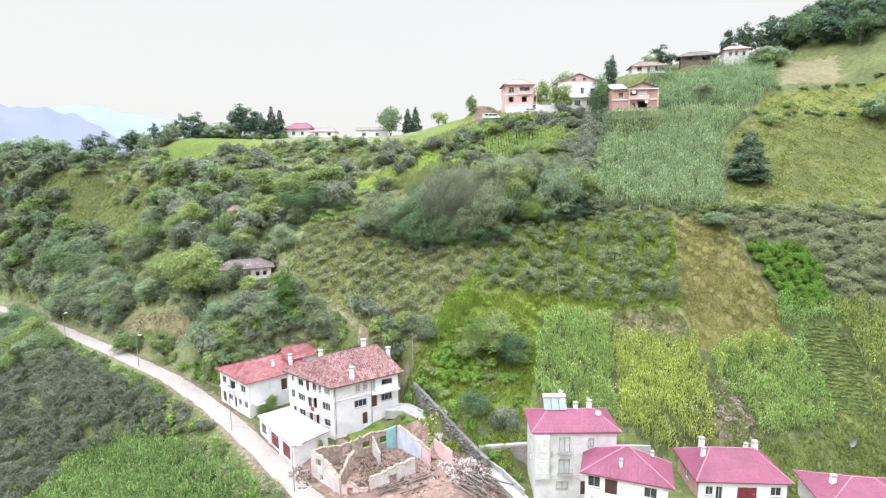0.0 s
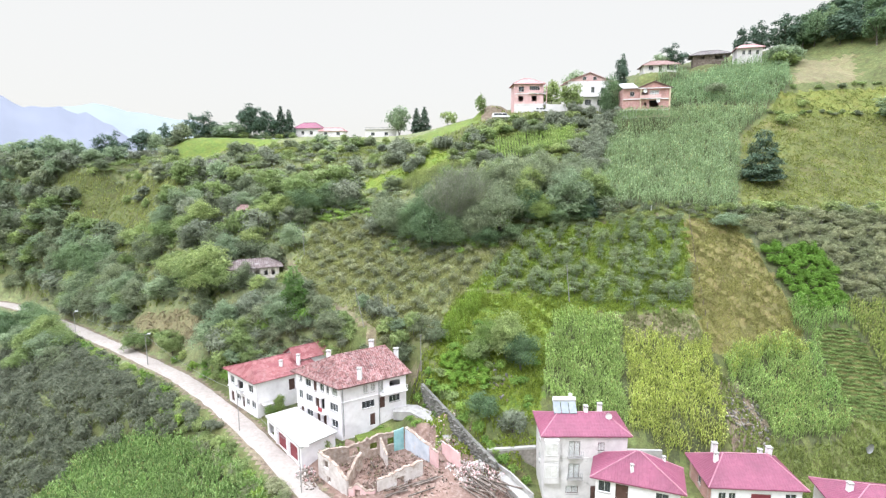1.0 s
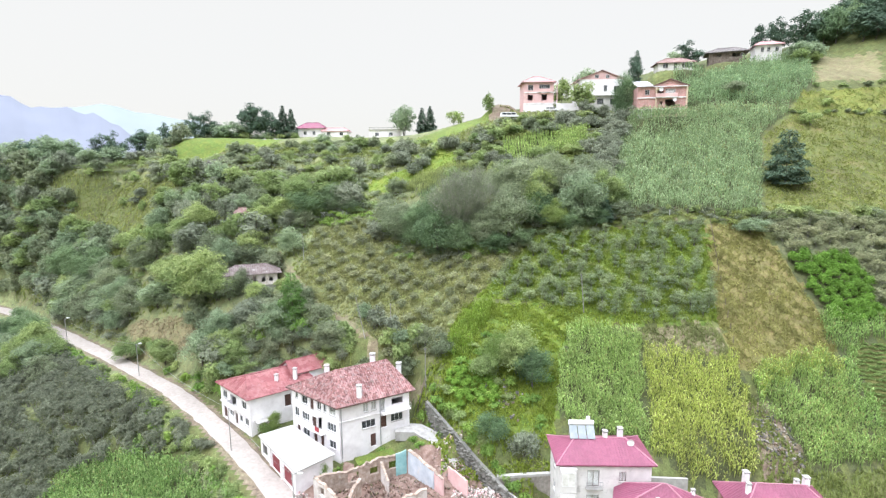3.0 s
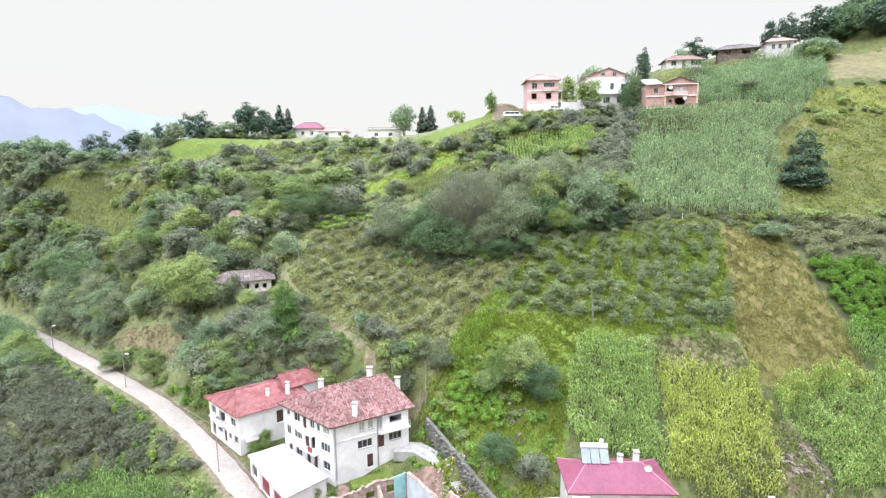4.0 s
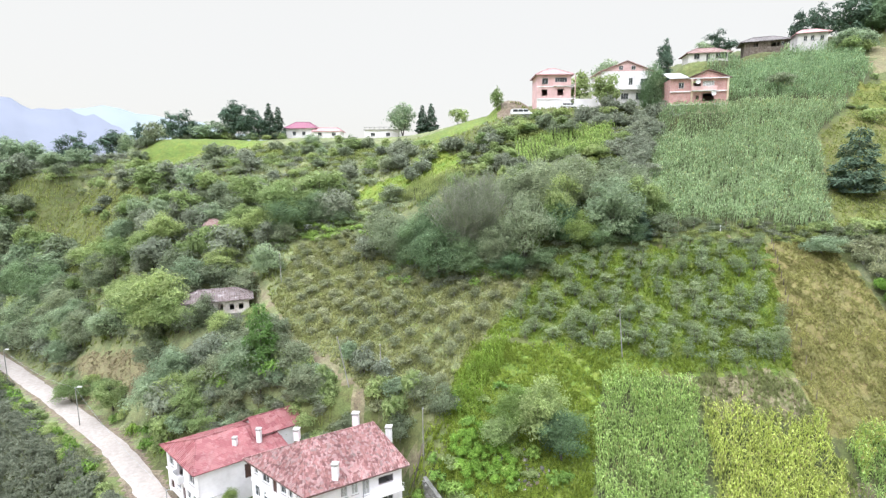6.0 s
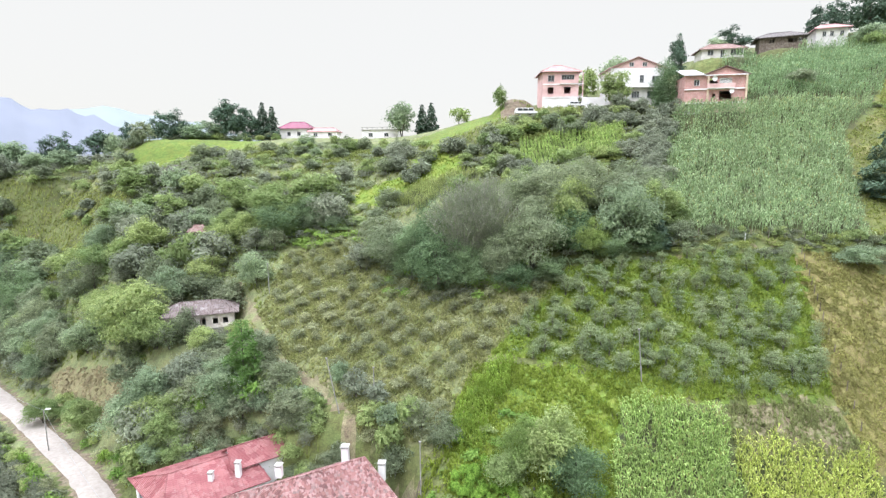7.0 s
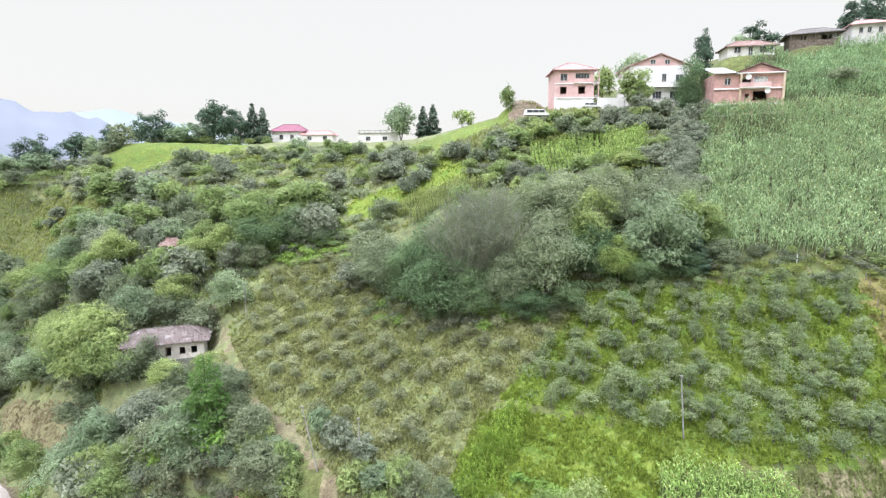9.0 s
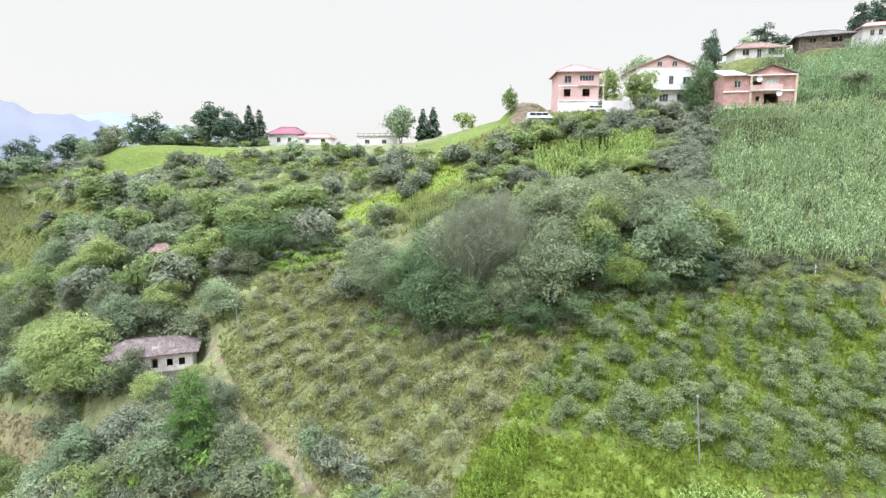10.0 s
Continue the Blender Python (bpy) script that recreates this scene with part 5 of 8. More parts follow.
# trees on the bank above the road
for k in range(110):
    t = rng.random()
    d = 5.0 + 14 * rng.random() ** 1.2
    x, y = -72 - 100 * t + d * 0.5, 110 + 62 * t + d * 0.86
    if x < -88 and not inside(x, y, FIELDS["brown_bank"]) and not inside(x, y, FIELDS["clearing_low"]):
        h = rng.uniform(4, 8)
        plant(rng.choice(("grey", "grey", "broad", "dark")), x, y, h, h * rng.uniform(0.9, 1.3), rng, "trees on the bank above the road")
for x, y in spots(((-158, 162), (-136, 154.5), (-104, 134), (-90, 125), (-90, 134), (-104, 144), (-150, 176), (-160, 176)), 4.2, rng, 0.4, 20):
    if road_gap(x, y) > 3.6:
        plant(rng.choice(("grey", "dusk", "dark", "broad")), x, y, rng.uniform(4, 7), rng.uniform(5, 7.5), rng, "trees on the bank above the road")
# thicket between the brown bank, the orchard path and the farmhouses
for x, y in spots(THICKET, 3.5, rng, 0.4, 20):
    if line_near(np.array([x]), np.array([y]), PATHS[0])[0] > 2.2:
        h = rng.uniform(3.0, 5.0)
        plant(rng.choices(("grey", "broad", "light"), (7, 2, 1))[0], x, y, h, h * rng.uniform(1.0, 1.35), rng, "thicket above the farmhouses")
# wood on the hilltop
TOPWOOD = ((112, 204), (128, 190), (134, 179), (150, 172), (185, 175), (190, 215), (125, 222))
for x, y in spots(TOPWOOD, 6.4, rng, 0.4, 0):
    plant(rng.choice(("pine", "far", "far", "pine")), x, y, rng.uniform(8, 13), rng.uniform(7, 11), rng, "wood on the hilltop")


# ---- crops and grass, beyond counting ----
def corn_field(name, poly, gap, tall, mat_leaf, label, seed, turn=0.0, ripe=0.5):
    rng = np.random.default_rng(seed)
    xs, ys = [p[0] for p in poly], [p[1] for p in poly]
    mx, my, r = (min(xs) + max(xs)) / 2, (min(ys) + max(ys)) / 2, max(max(xs) - min(xs), max(ys) - min(ys)) * 0.75
    a, b = np.meshgrid(np.arange(-r, r, gap), np.arange(-r, r, gap * 0.62))
    a, b = a.ravel() + rng.normal(scale=0.1, size=a.size), b.ravel() + rng.normal(scale=0.1, size=a.size)
    c, s = math.cos(radians(turn)), math.sin(radians(turn))
    x, y = mx + a * c - b * s, my + a * s + b * c
    lump = np.sin(x * 0.62 + 1.6 * np.sin(y * 0.31)) * np.sin(y * 0.7 + 1.3 * np.sin(x * 0.37))
    keep = inside(x + 0.4 * np.sin(y), y + 0.4 * np.sin(x * 1.3), poly) & (rng.random(x.size) > 0.06 + 0.45 * (lump < -0.5))
    x, y = x[keep], y[keep]
    z, n = heights(x, y), len(x)
    h = tall * (0.74 + 0.42 * rng.random(n)) * (0.92 + 0.22 * lump[keep])
    verts = []
    for k in range(8):
        ang = k * 2.4 + rng.random(n) * 0.9
        zb = z + h * (0.12 + 0.105 * k + 0.05 * rng.random(n))
        out, up = (0.3 + 0.3 * rng.random(n)) * tall / 2, (0.32 + 0.42 * rng.random(n)) * tall / 2
        ca, sa, wd = np.cos(ang), np.sin(ang), (0.055 + 0.045 * rng.random(n)) * gap / 0.66
        p0 = np.stack((x, y, zb), 1)
        p1l = np.stack((x + ca * out * 0.55 - sa * wd, y + sa * out * 0.55 + ca * wd, zb + up), 1)
        p1r = np.stack((x + ca * out * 0.55 + sa * wd, y + sa * out * 0.55 - ca * wd, zb + up), 1)
        p2 = np.stack((x + ca * out * 1.15, y + sa * out * 1.15, zb + up * (0.5 + 0.8 * rng.random(n))), 1)
        verts += [p0, p1l, p1r, p1r, p1l, p2]
    ang = rng.random(n) * 3.14
    for q in (0, 1.57):
        dx, dy = 0.045 * np.cos(ang + q), 0.045 * np.sin(ang + q)
        verts += [np.stack((x - dx, y - dy, z - 0.1), 1), np.stack((x + dx, y + dy, z - 0.1), 1), np.stack((x, y, z + h), 1)]
        tx, ty = 0.1 * np.cos(ang + q), 0.1 * np.sin(ang + q)
        verts += [np.stack((x, y, z + h * 0.9), 1), np.stack((x + tx, y + ty, z + h + 0.22), 1), np.stack((x - tx, y - ty, z + h + 0.22), 1)]
    v = np.stack(verts, 1).reshape(-1, 3)
    per = len(verts) // 3
    idx = np.zeros((n, per), int)
    ripe_now = rng.random(n) < ripe
    idx[:, -1], idx[:, -3] = ripe_now, ripe_now
    me = mesh_arrays(name, v, np.arange(len(v)).reshape(-1, 3), [mat_leaf, L_TASSEL], idx.ravel())
    return tagged(new(name, me), label, "corn", kind="stuff")


corn_field("corn_field", FIELDS["corn_high"], 0.86, 2.5, L_CORN, "tall green corn in a sloping field", 1, 5, 0.35)
corn_field("corn_field", FIELDS["corn_top"], 0.92, 2.5, L_CORN, "green corn in front of the upper houses", 2, 20, 0.3)
corn_field("corn_field", FIELDS["corn_mid"], 0.62, 2.4, L_CORN_MID, "dense green corn with pale tassels", 3, 5, 0.35)
corn_field("corn_field", FIELDS["corn_ripe"], 0.62, 2.3, L_CORN_RIPE, "yellowing ripe corn with pale tassels", 4, 5, 0.6)
corn_field("corn_field", FIELDS["corn_low"], 0.65, 2.3, L_CORN_MID, "half-ripe corn in a small sloping plot", 5, 15, 0.6)
corn_field("corn_field", FIELDS["corn_far"], 0.66, 2.2, L_CORN_MID, "green corn beside the bean field", 6, 10, 0.3)
corn_field("corn_field", FIELDS["corn_pale"], 0.75, 2.2, L_MIX, "pale corn past the low crop rows", 10, 10, 0.6)
corn_field("corn_field", FIELDS["corn_crest"], 0.75, 2.1, L_CORN_MID, "light green corn under the crest", 7, 0, 0.4)
corn_field("corn_field", FIELDS["corn_strip"], 0.5, 1.6, L_PALE, "light green corn behind the big trees", 9, 10, 0.4)
corn_field("corn_field", ((44.2, 89.1), (55.6, 92.3), (59.4, 91.2), (59, 89.4), (52, 89.6), (44, 86.4)), 0.6, 2.4, L_CORN_RIPE, "yellowing corn along the field's upper edge", 11, 10, 0.8)
corn_field("corn_field", ((-4.6, 92), (-4, 98), (1.5, 104), (4, 102.5), (0.5, 97), (-1.5, 91)), 0.6, 2.0, L_BRIGHT, "bright green corn beside the orchard", 12, 10, 0.2)
corn_field("corn_field", FIELDS["corn_valley"], 0.62, 2.5, L_VALLEY, "bright green corn below the road", 8, 25, 0.2)


def tufts(name, poly, density, tall, mat_leaf, label, seed, skip=(), lie=0.7):
    rng = np.random.default_rng(seed)
    xs, ys = [p[0] for p in poly], [p[1] for p in poly]
    n = int((max(xs) - min(xs)) * (max(ys) - min(ys)) * density)
    x, y = rng.uniform(min(xs), max(xs), n), rng.uniform(min(ys), max(ys), n)
    lump = np.sin(x * 0.8 + 2 * np.sin(y * 0.33)) * np.sin(y * 0.9 + 1.5 * np.sin(x * 0.41))
    keep = inside(x, y, poly) & (rng.random(n) < 0.65 + 0.35 * lump) & (road_near(x, y)[0] > 3)
    for line in PATHS:
        keep &= line_near(x, y, line) > 0.7
    for q in skip:
        keep &= ~inside(x, y, q)
    x, y = x[keep], y[keep]
    n, z = len(x), heights(x, y) + bumps(x, y) + 0.03
    h = tall * (0.5 + rng.random(n)) * (1 + 0.4 * lump[keep])
    verts = []
    for k in range(3):
        a = rng.random(n) * math.tau
        lean, wd = tall * lie * rng.random(n), 0.09 + 0.1 * rng.random(n)
        ca, sa = np.cos(a), np.sin(a)
        verts += [np.stack((x - sa * wd, y + ca * wd, z - 0.05), 1), np.stack((x + sa * wd, y - ca * wd, z - 0.05), 1), np.stack((x + ca * lean, y + sa * lean, heights(x + ca * lean, y + sa * lean) + bumps(x + ca * lean, y + sa * lean) + 0.03 + h), 1)]
    v = np.stack(verts, 1).reshape(-1, 3)
    me = mesh_arrays(name, v, np.arange(len(v)).reshape(-1, 3), [mat_leaf])
    return tagged(new(name, me), label, "grass", kind="stuff")


tufts("grass", FIELDS["lush"], 34, 0.22, L_LIME, "lush bright green grass", 21, (), 2.0)
tufts("grass", FIELDS["young_orchard"], 22, 0.24, L_LIME, "bright grass between the young trees", 22, (), 2.0)
tufts("grass", FIELDS["hazel_orchard"], 24, 0.26, L_SEDGE, "dull olive grass between the hazel rows", 23, (), 1.8)
tufts("grass", FIELDS["hay"], 34, 0.12, L_HAY, "dry yellow-brown grass lying in tufts", 24, (), 4)
tufts("grass", FIELDS["meadow_mid"], 9, 0.2, L_LIME, "bright mown grass", 26)
tufts("grass", FIELDS["clearing"], 8, 0.3, L_GRASS, "rough grass in a clearing", 27, (), 2)
tufts("grass", FIELDS["clearing_low"], 8, 0.35, L_GRASS, "rough grass beside the road", 33, (), 2)
tufts("grass", FIELDS["meadow"], 12, 0.2, L_GRASS, "short meadow grass in faint terraces", 34, (), 2.2)
tufts("grass", FIELDS["meadow_top"], 6, 0.22, L_GRASS, "yellow-green grass of the upper meadow", 35, (), 2.2)
tufts("grass", FIELDS["brown_bank"], 12, 0.2, L_STRAW, "withered brown grass on the bank", 36, (), 2)
tufts("grass", FIELDS["fallow"], 22, 0.35, L_SEDGE, "withered weeds on the fallow strip", 28, (), 1.6)
tufts("grass", ((-150, 176), (-100, 128), (-60, 100), (-20, 92), (-40, 140), (40, 140), (40, 165), (-20, 185), (-110, 196)), 2.2, 0.55, L_GRASS, "rough grass and weeds among the shrubs", 29, OPEN, 1.6)
tufts("grass", ((40, 70), (42, 90), (47, 77), (57.5, 78.2), (61.2, 81.8), (66, 81), (80, 82), (100, 84), (100, 64), (70, 56), (44, 66)), 20, 0.35, L_GRASS, "grass bank behind the red-roofed houses", 30, (), 1.8)
tufts("grass", ((-8, 92), (-12, 86), (-4, 76), (4, 70), (11, 74), (12, 82), (0, 96)), 12, 0.3, L_LIME, "rank grass above the stone wall", 37, (), 1.8)


def crop_rows(name, poly, gap, rad, tall, count, size, mat_leaf, label, seed, turn):
    """A low crop in rows, beyond counting."""
    rng = np.random.default_rng(seed)
    lobes = []
    for x, y in spots(poly, gap, random.Random(seed), 0.25, turn):
        r = rad * rng.uniform(0.75, 1.25)
        lobes.append((x, y, height(x, y) + tall * rng.uniform(0.35, 0.65), r, tall * rng.uniform(0.4, 0.6)))
    v, f = leaves(rng, lobes, count, size, 0.2, -0.2, -99)
    return tagged(new(name, mesh_arrays(name, v, f, [mat_leaf])), label, "crop", kind="stuff")


crop_rows("bean_plants", FIELDS["beans"], (1.9, 1.15), 0.85, 2.0, 34000, 0.2, L_BEAN, "climbing bean plants in vivid green rows", 31, 12)
crop_rows("bean_plants", ((-5.2, 88.4), (-2.4, 83.4), (3, 83.6), (3.4, 87.6), (-1, 91)), (1.3, 0.9), 0.62, 1.3, 11000, 0.17, L_BEAN, "garden beans in a small vivid green plot", 38, 25)
crop_rows("crop_rows", FIELDS["low_crop"], (0.6, 0.62), 0.36, 0.3, 40000, 0.115, L_ROWS, "low green crop in terraced rows", 32, -4)
# ---- buildings ----
def box(bm, x0, x1, y0, y1, z0, z1):
    v = [bm.verts.new((x, y, z)) for z in (z0, z1) for x, y in ((x0, y0), (x1, y0), (x1, y1), (x0, y1))]
    for f in ((0, 3, 2, 1), (4, 5, 6, 7), (0, 1, 5, 4), (1, 2, 6, 5), (2, 3, 7, 6), (3, 0, 4, 7)):
        bm.faces.new([v[k] for k in f])
    return v


def obox(bm, o, d, n, u0, u1, w0, w1, z0, z1):
    """A box along the direction d (u), outward n (w) and up (z) from o."""
    o, d, n = Vector(o), Vector(d), Vector(n)
    v = [bm.verts.new(o + d * u + n * w + Vector((0, 0, z))) for z in (z0, z1) for u, w in ((u0, w0), (u1, w0), (u1, w1), (u0, w1))]
    for f in ((0, 1, 2, 3), (7, 6, 5, 4), (4, 5, 1, 0), (5, 6, 2, 1), (6, 7, 3, 2), (7, 4, 0, 3)):
        bm.faces.new([v[k] for k in f])


def facade(parent, p0, p1, z0, z1, openings, material, thick=0.28, label="", frame_mat=None, inset=(0.0, 0.0)):
    """One wall from p0 to p1 (outside to the right hand), with real openings: (middle, sill height, width, height, kind)."""
    a, b = Vector((*p0, 0)), Vector((*p1, 0))
    length = (b - a).length
    d = (b - a) / length
    n = Vector((d.y, -d.x, 0))
    us = sorted({inset[0], length - inset[1], *[round(v, 3) for u, s, w, h, k in openings for v in (u - w / 2, u + w / 2)]})
    bm = bmesh.new()
    for u0, u1 in zip(us[:-1], us[1:]):
        holes = sorted((s, s + h) for u, s, w, h, k in openings if abs((u0 + u1) / 2 - u) < w / 2)
        z = z0
        for s, e in holes + [(z1, z1)]:
            if s - z > 0.01:
                obox(bm, a, d, n, u0, u1, -thick, 0, z, s)
            z = e
    bmesh.ops.remove_doubles(bm, verts=bm.verts[:], dist=0.002)
    part("wall", bm, material, parent, label)
    for u, s, w, h, kind in openings:
        if kind == "hole":
            continue
        if kind in ("door", "garage"):
            bm = bmesh.new()
            obox(bm, a, d, n, u - w / 2, u + w / 2, -0.2, -0.14, s, s + h)
            leaf_mat = DOOR_BROWN if kind == "door" else DOOR_MAROON
            leaf_ob = part("door", bm, leaf_mat, parent, "panelled brown door" if kind == "door" else "maroon garage door")
            for k in range(3 if kind == "door" else 5):
                z = s + h * (0.08 + 0.3 * k) if kind == "door" else s + h * (0.06 + 0.19 * k)
                bm = bmesh.new()
                obox(bm, a, d, n, u - w / 2 + 0.1, u + w / 2 - 0.1, -0.139, -0.11, z, z + h * (0.22 if kind == "door" else 0.14))
                part("panel", bm, leaf_mat, leaf_ob)
            bm = bmesh.new()
            obox(bm, a, d, n, u + w * 0.34, u + w * 0.4, -0.11, -0.05, s + h * 0.48, s + h * 0.53)
            part("handle", bm, METAL_GREY, leaf_ob)
            continue
        win = part("window", window_frame(a, d, n, u, s, w, h), frame_mat or FRAME_WHITE, parent)
        bm = bmesh.new()
        obox(bm, a, d, n, u - w / 2 + 0.04, u + w / 2 - 0.04, -0.155, -0.145, s + 0.04, s + h - 0.04)
        part("pane", bm, GLASS_CLEAR if kind == "curtain" else GLASS, win).visible_shadow = False
        bm = bmesh.new()
        obox(bm, a, d, n, u - w / 2 - 0.08, u + w / 2 + 0.08, -0.1, 0.09, s - 0.07, s - 0.004)
        part("sill", bm, CONCRETE, win)
        if kind == "curtain":
            bm = bmesh.new()
            obox(bm, a, d, n, u - w / 2 + 0.05, u + w / 2 - 0.05, -0.24, -0.21, s + 0.05, s + h - 0.05)
            part("curtain", bm, CURTAIN, win)


def window_frame(a, d, n, u, s, w, h):
    bm = bmesh.new()
    t = 0.05
    for u0, u1, z0, z1 in ((u - w / 2, u + w / 2, s, s + t), (u - w / 2, u + w / 2, s + h - t, s + h), (u - w / 2, u - w / 2 + t, s + t, s + h - t), (u + w / 2 - t, u + w / 2, s + t, s + h - t)):
        obox(bm, a, d, n, u0, u1, -0.19, -0.1, z0, z1)
    for k in range(1, max(2, round(w / 0.7))):
        x = u - w / 2 + w * k / max(2, round(w / 0.7))
        obox(bm, a, d, n, x - 0.022, x + 0.022, -0.18, -0.11, s + t, s + h - t)
    return bm


def roof(parent, quad, z, ridge, rise, material, thick=0.16, gable=(False, False), label="", caps=True, cap_mat=None):
    """A roof over the eaves' corners (front left, front right, back right, back left); ridge: its two ends as shares of the depth line."""
    A, B, C, D = (Vector((*p, z)) for p in quad)
    left, right = (A + D) / 2, (B + C) / 2
    R1 = left.lerp(right, ridge[0]) + Vector((0, 0, rise))
    R2 = left.lerp(right, ridge[1]) + Vector((0, 0, rise))
    bm = bmesh.new()
    pts = [A, B, C, D, R1, R2]
    top = [bm.verts.new(p) for p in pts]
    low = [bm.verts.new(p - Vector((0, 0, thick))) for p in pts]
    a, b, c, d, r, s = range(6)
    faces = [(a, b, s, r), (c, d, r, s)]
    edge = [(a, b), (c, d)]
    if gable[0]:
        edge += [(d, r), (r, a)]
    else:
        faces.append((d, a, r))
        edge.append((d, a))
    if gable[1]:
        edge += [(b, s), (s, c)]
    else:
        faces.append((b, c, s))
        edge.append((b, c))
    for f in faces:
        bm.faces.new([top[k] for k in f])
        bm.faces.new([low[k] for k in reversed(f)])
    for p, q in edge:
        bm.faces.new((top[q], top[p], low[p], low[q]))
    ob = part("roof", bm, material, parent, label)
    if caps:
        for p, q in ((R1, R2), (A, R1), (D, R1), (B, R2), (C, R2)):
            if (p - q).length < 0.3:
                continue
            bm = bmesh.new()
            limb(bm, p + Vector((0, 0, 0.01)), q + Vector((0, 0, 0.01)), 0.1, 0.1, 6)
            part("ridge_cap", bm, cap_mat or material, ob)
    return ob, R1, R2


def tile_rows(parent, quad, z, ridge, rise, material, gap, gable=(False, False), seed=1, bulge=0.05):
    """Rows of half-round tiles up the roof's slopes, each row a little uneven."""
    rng = random.Random(seed)
    A, B, C, D = (Vector((*p, z)) for p in quad)
    left, right = (A + D) / 2, (B + C) / 2
    R1 = left.lerp(right, ridge[0]) + Vector((0, 0, rise))
    R2 = left.lerp(right, ridge[1]) + Vector((0, 0, rise))
    slopes = [(A, B, R1, R2), (C, D, R2, R1)] + ([] if gable[0] else [(D, A, R1, R1)]) + ([] if gable[1] else [(B, C, R2, R2)])
    bm = bmesh.new()
    for a, b, r, s in slopes:
        d = b - a
        length = d.length
        d.normalize()
        u1, u2 = (r - a).dot(d), (s - a).dot(d)
        up = (r - a) - d * u1
        n = d.cross(up).normalized()
        u = gap * 0.5
        while u < length:
            f = u / u1 if u < u1 else (length - u) / max(length - u2, 0.01) if u > u2 else 1.0
            f = max(0.0, min(1.0, f))
            steps = max(1, int(f * up.length / 1.3))
            side = d * gap * 0.32
            for k in range(steps):
                jog = d * rng.uniform(-0.04, 0.04)
                lift = n * (bulge * rng.uniform(0.6, 1.5))
                p, q = a + d * u + up * f * k / steps + jog, a + d * u + up * f * (k + 1) / steps + jog
                v = [bm.verts.new(w) for w in (p - side, p + lift, p + side, q - side, q + lift, q + side)]
                bm.faces.new((v[0], v[1], v[4], v[3]))
                bm.faces.new((v[1], v[2], v[5], v[4]))
                bm.faces.new((v[0], v[2], v[1]))
            u += gap * rng.uniform(0.92, 1.08)
    ob = part("tile_cover", bm, material, parent)
    return tagged(ob, kind="stuff")


def gable_wall(parent, p, q, z, apex, material, thick=0.25):
    bm = bmesh.new()
    p, q = Vector((*p, z)), Vector((*q, z))
    d = (q - p).normalized()
    n = Vector((d.y, -d.x, 0)) * thick
    f = [bm.verts.new(v) for v in (p, q, apex)]
    k = [bm.verts.new(v - n) for v in (p, q, apex)]
    bm.faces.new(f)
    bm.faces.new(reversed(k))
    for i in range(3):
        bm.faces.new((f[i], k[i], k[(i + 1) % 3], f[(i + 1) % 3]))
    part("gable", bm, material, parent)


def chimney(parent, x, y, z, h, w, material=None, cap=True):
    bm = bmesh.new()
    box(bm, x - w / 2, x + w / 2, y - w / 2, y + w / 2, z - 0.8, z + h)
    ch = part("chimney", bm, material or PLASTER, parent)
    if cap:
        bm = bmesh.new()
        box(bm, x - w * 0.62, x + w * 0.62, y - w * 0.62, y + w * 0.62, z + h + 0.16, z + h + 0.26)
        for dx in (-1, 1):
            for dy in (-1, 1):
                box(bm, x + dx * w * 0.4 - 0.06, x + dx * w * 0.4 + 0.06, y + dy * w * 0.4 - 0.06, y + dy * w * 0.4 + 0.06, z + h, z + h + 0.16)
        part("chimney_cap", bm, CONCRETE, ch)


def balcony(parent, p0, p1, u0, u1, z, depth=0.9, rail_mat=None, slab_mat=None, solid=False):
    a, b = Vector((*p0, 0)), Vector((*p1, 0))
    d = (b - a).normalized()
    n = Vector((d.y, -d.x, 0))
    bm = bmesh.new()
    obox(bm, a, d, n, u0, u1, 0.002, depth, z - 0.14, z)
    slab = part("balcony", bm, slab_mat or PLASTER, parent)
    mt = rail_mat or FRAME_WHITE
    if solid:
        bm = bmesh.new()
        obox(bm, a, d, n, u0, u1, depth - 0.1, depth, z + 0.002, z + 0.9)
        obox(bm, a, d, n, u0, u0 + 0.1, 0.003, depth - 0.102, z + 0.002, z + 0.9)
        obox(bm, a, d, n, u1 - 0.1, u1, 0.003, depth - 0.102, z + 0.002, z + 0.9)
        part("parapet", bm, mt, slab)
        return
    for h in (0.45, 0.95):
        bm = bmesh.new()
        obox(bm, a, d, n, u0, u1, depth - 0.07, depth - 0.02, z + h - 0.05, z + h)
        part("rail", bm, mt, slab)
    k = int((u1 - u0) / 0.3)
    for i in range(k + 1):
        u = u0 + 0.03 + (u1 - u0 - 0.06) * i / k
        bm = bmesh.new()
        obox(bm, a, d, n, u - 0.02, u + 0.02, depth - 0.06, depth - 0.03, z, z + 0.9)
        part("baluster", bm, mt, slab)


def strip(parent, p0, p1, z0, z1, out, material, name="band"):
    a, b = Vector((*p0, 0)), Vector((*p1, 0))
    d = (b - a).normalized()
    n = Vector((d.y, -d.x, 0))
    bm = bmesh.new()
    obox(bm, a, d, n, -0.02, (b - a).length + 0.02, 0.003, out, z0, z1)
    part(name, bm, material, parent)


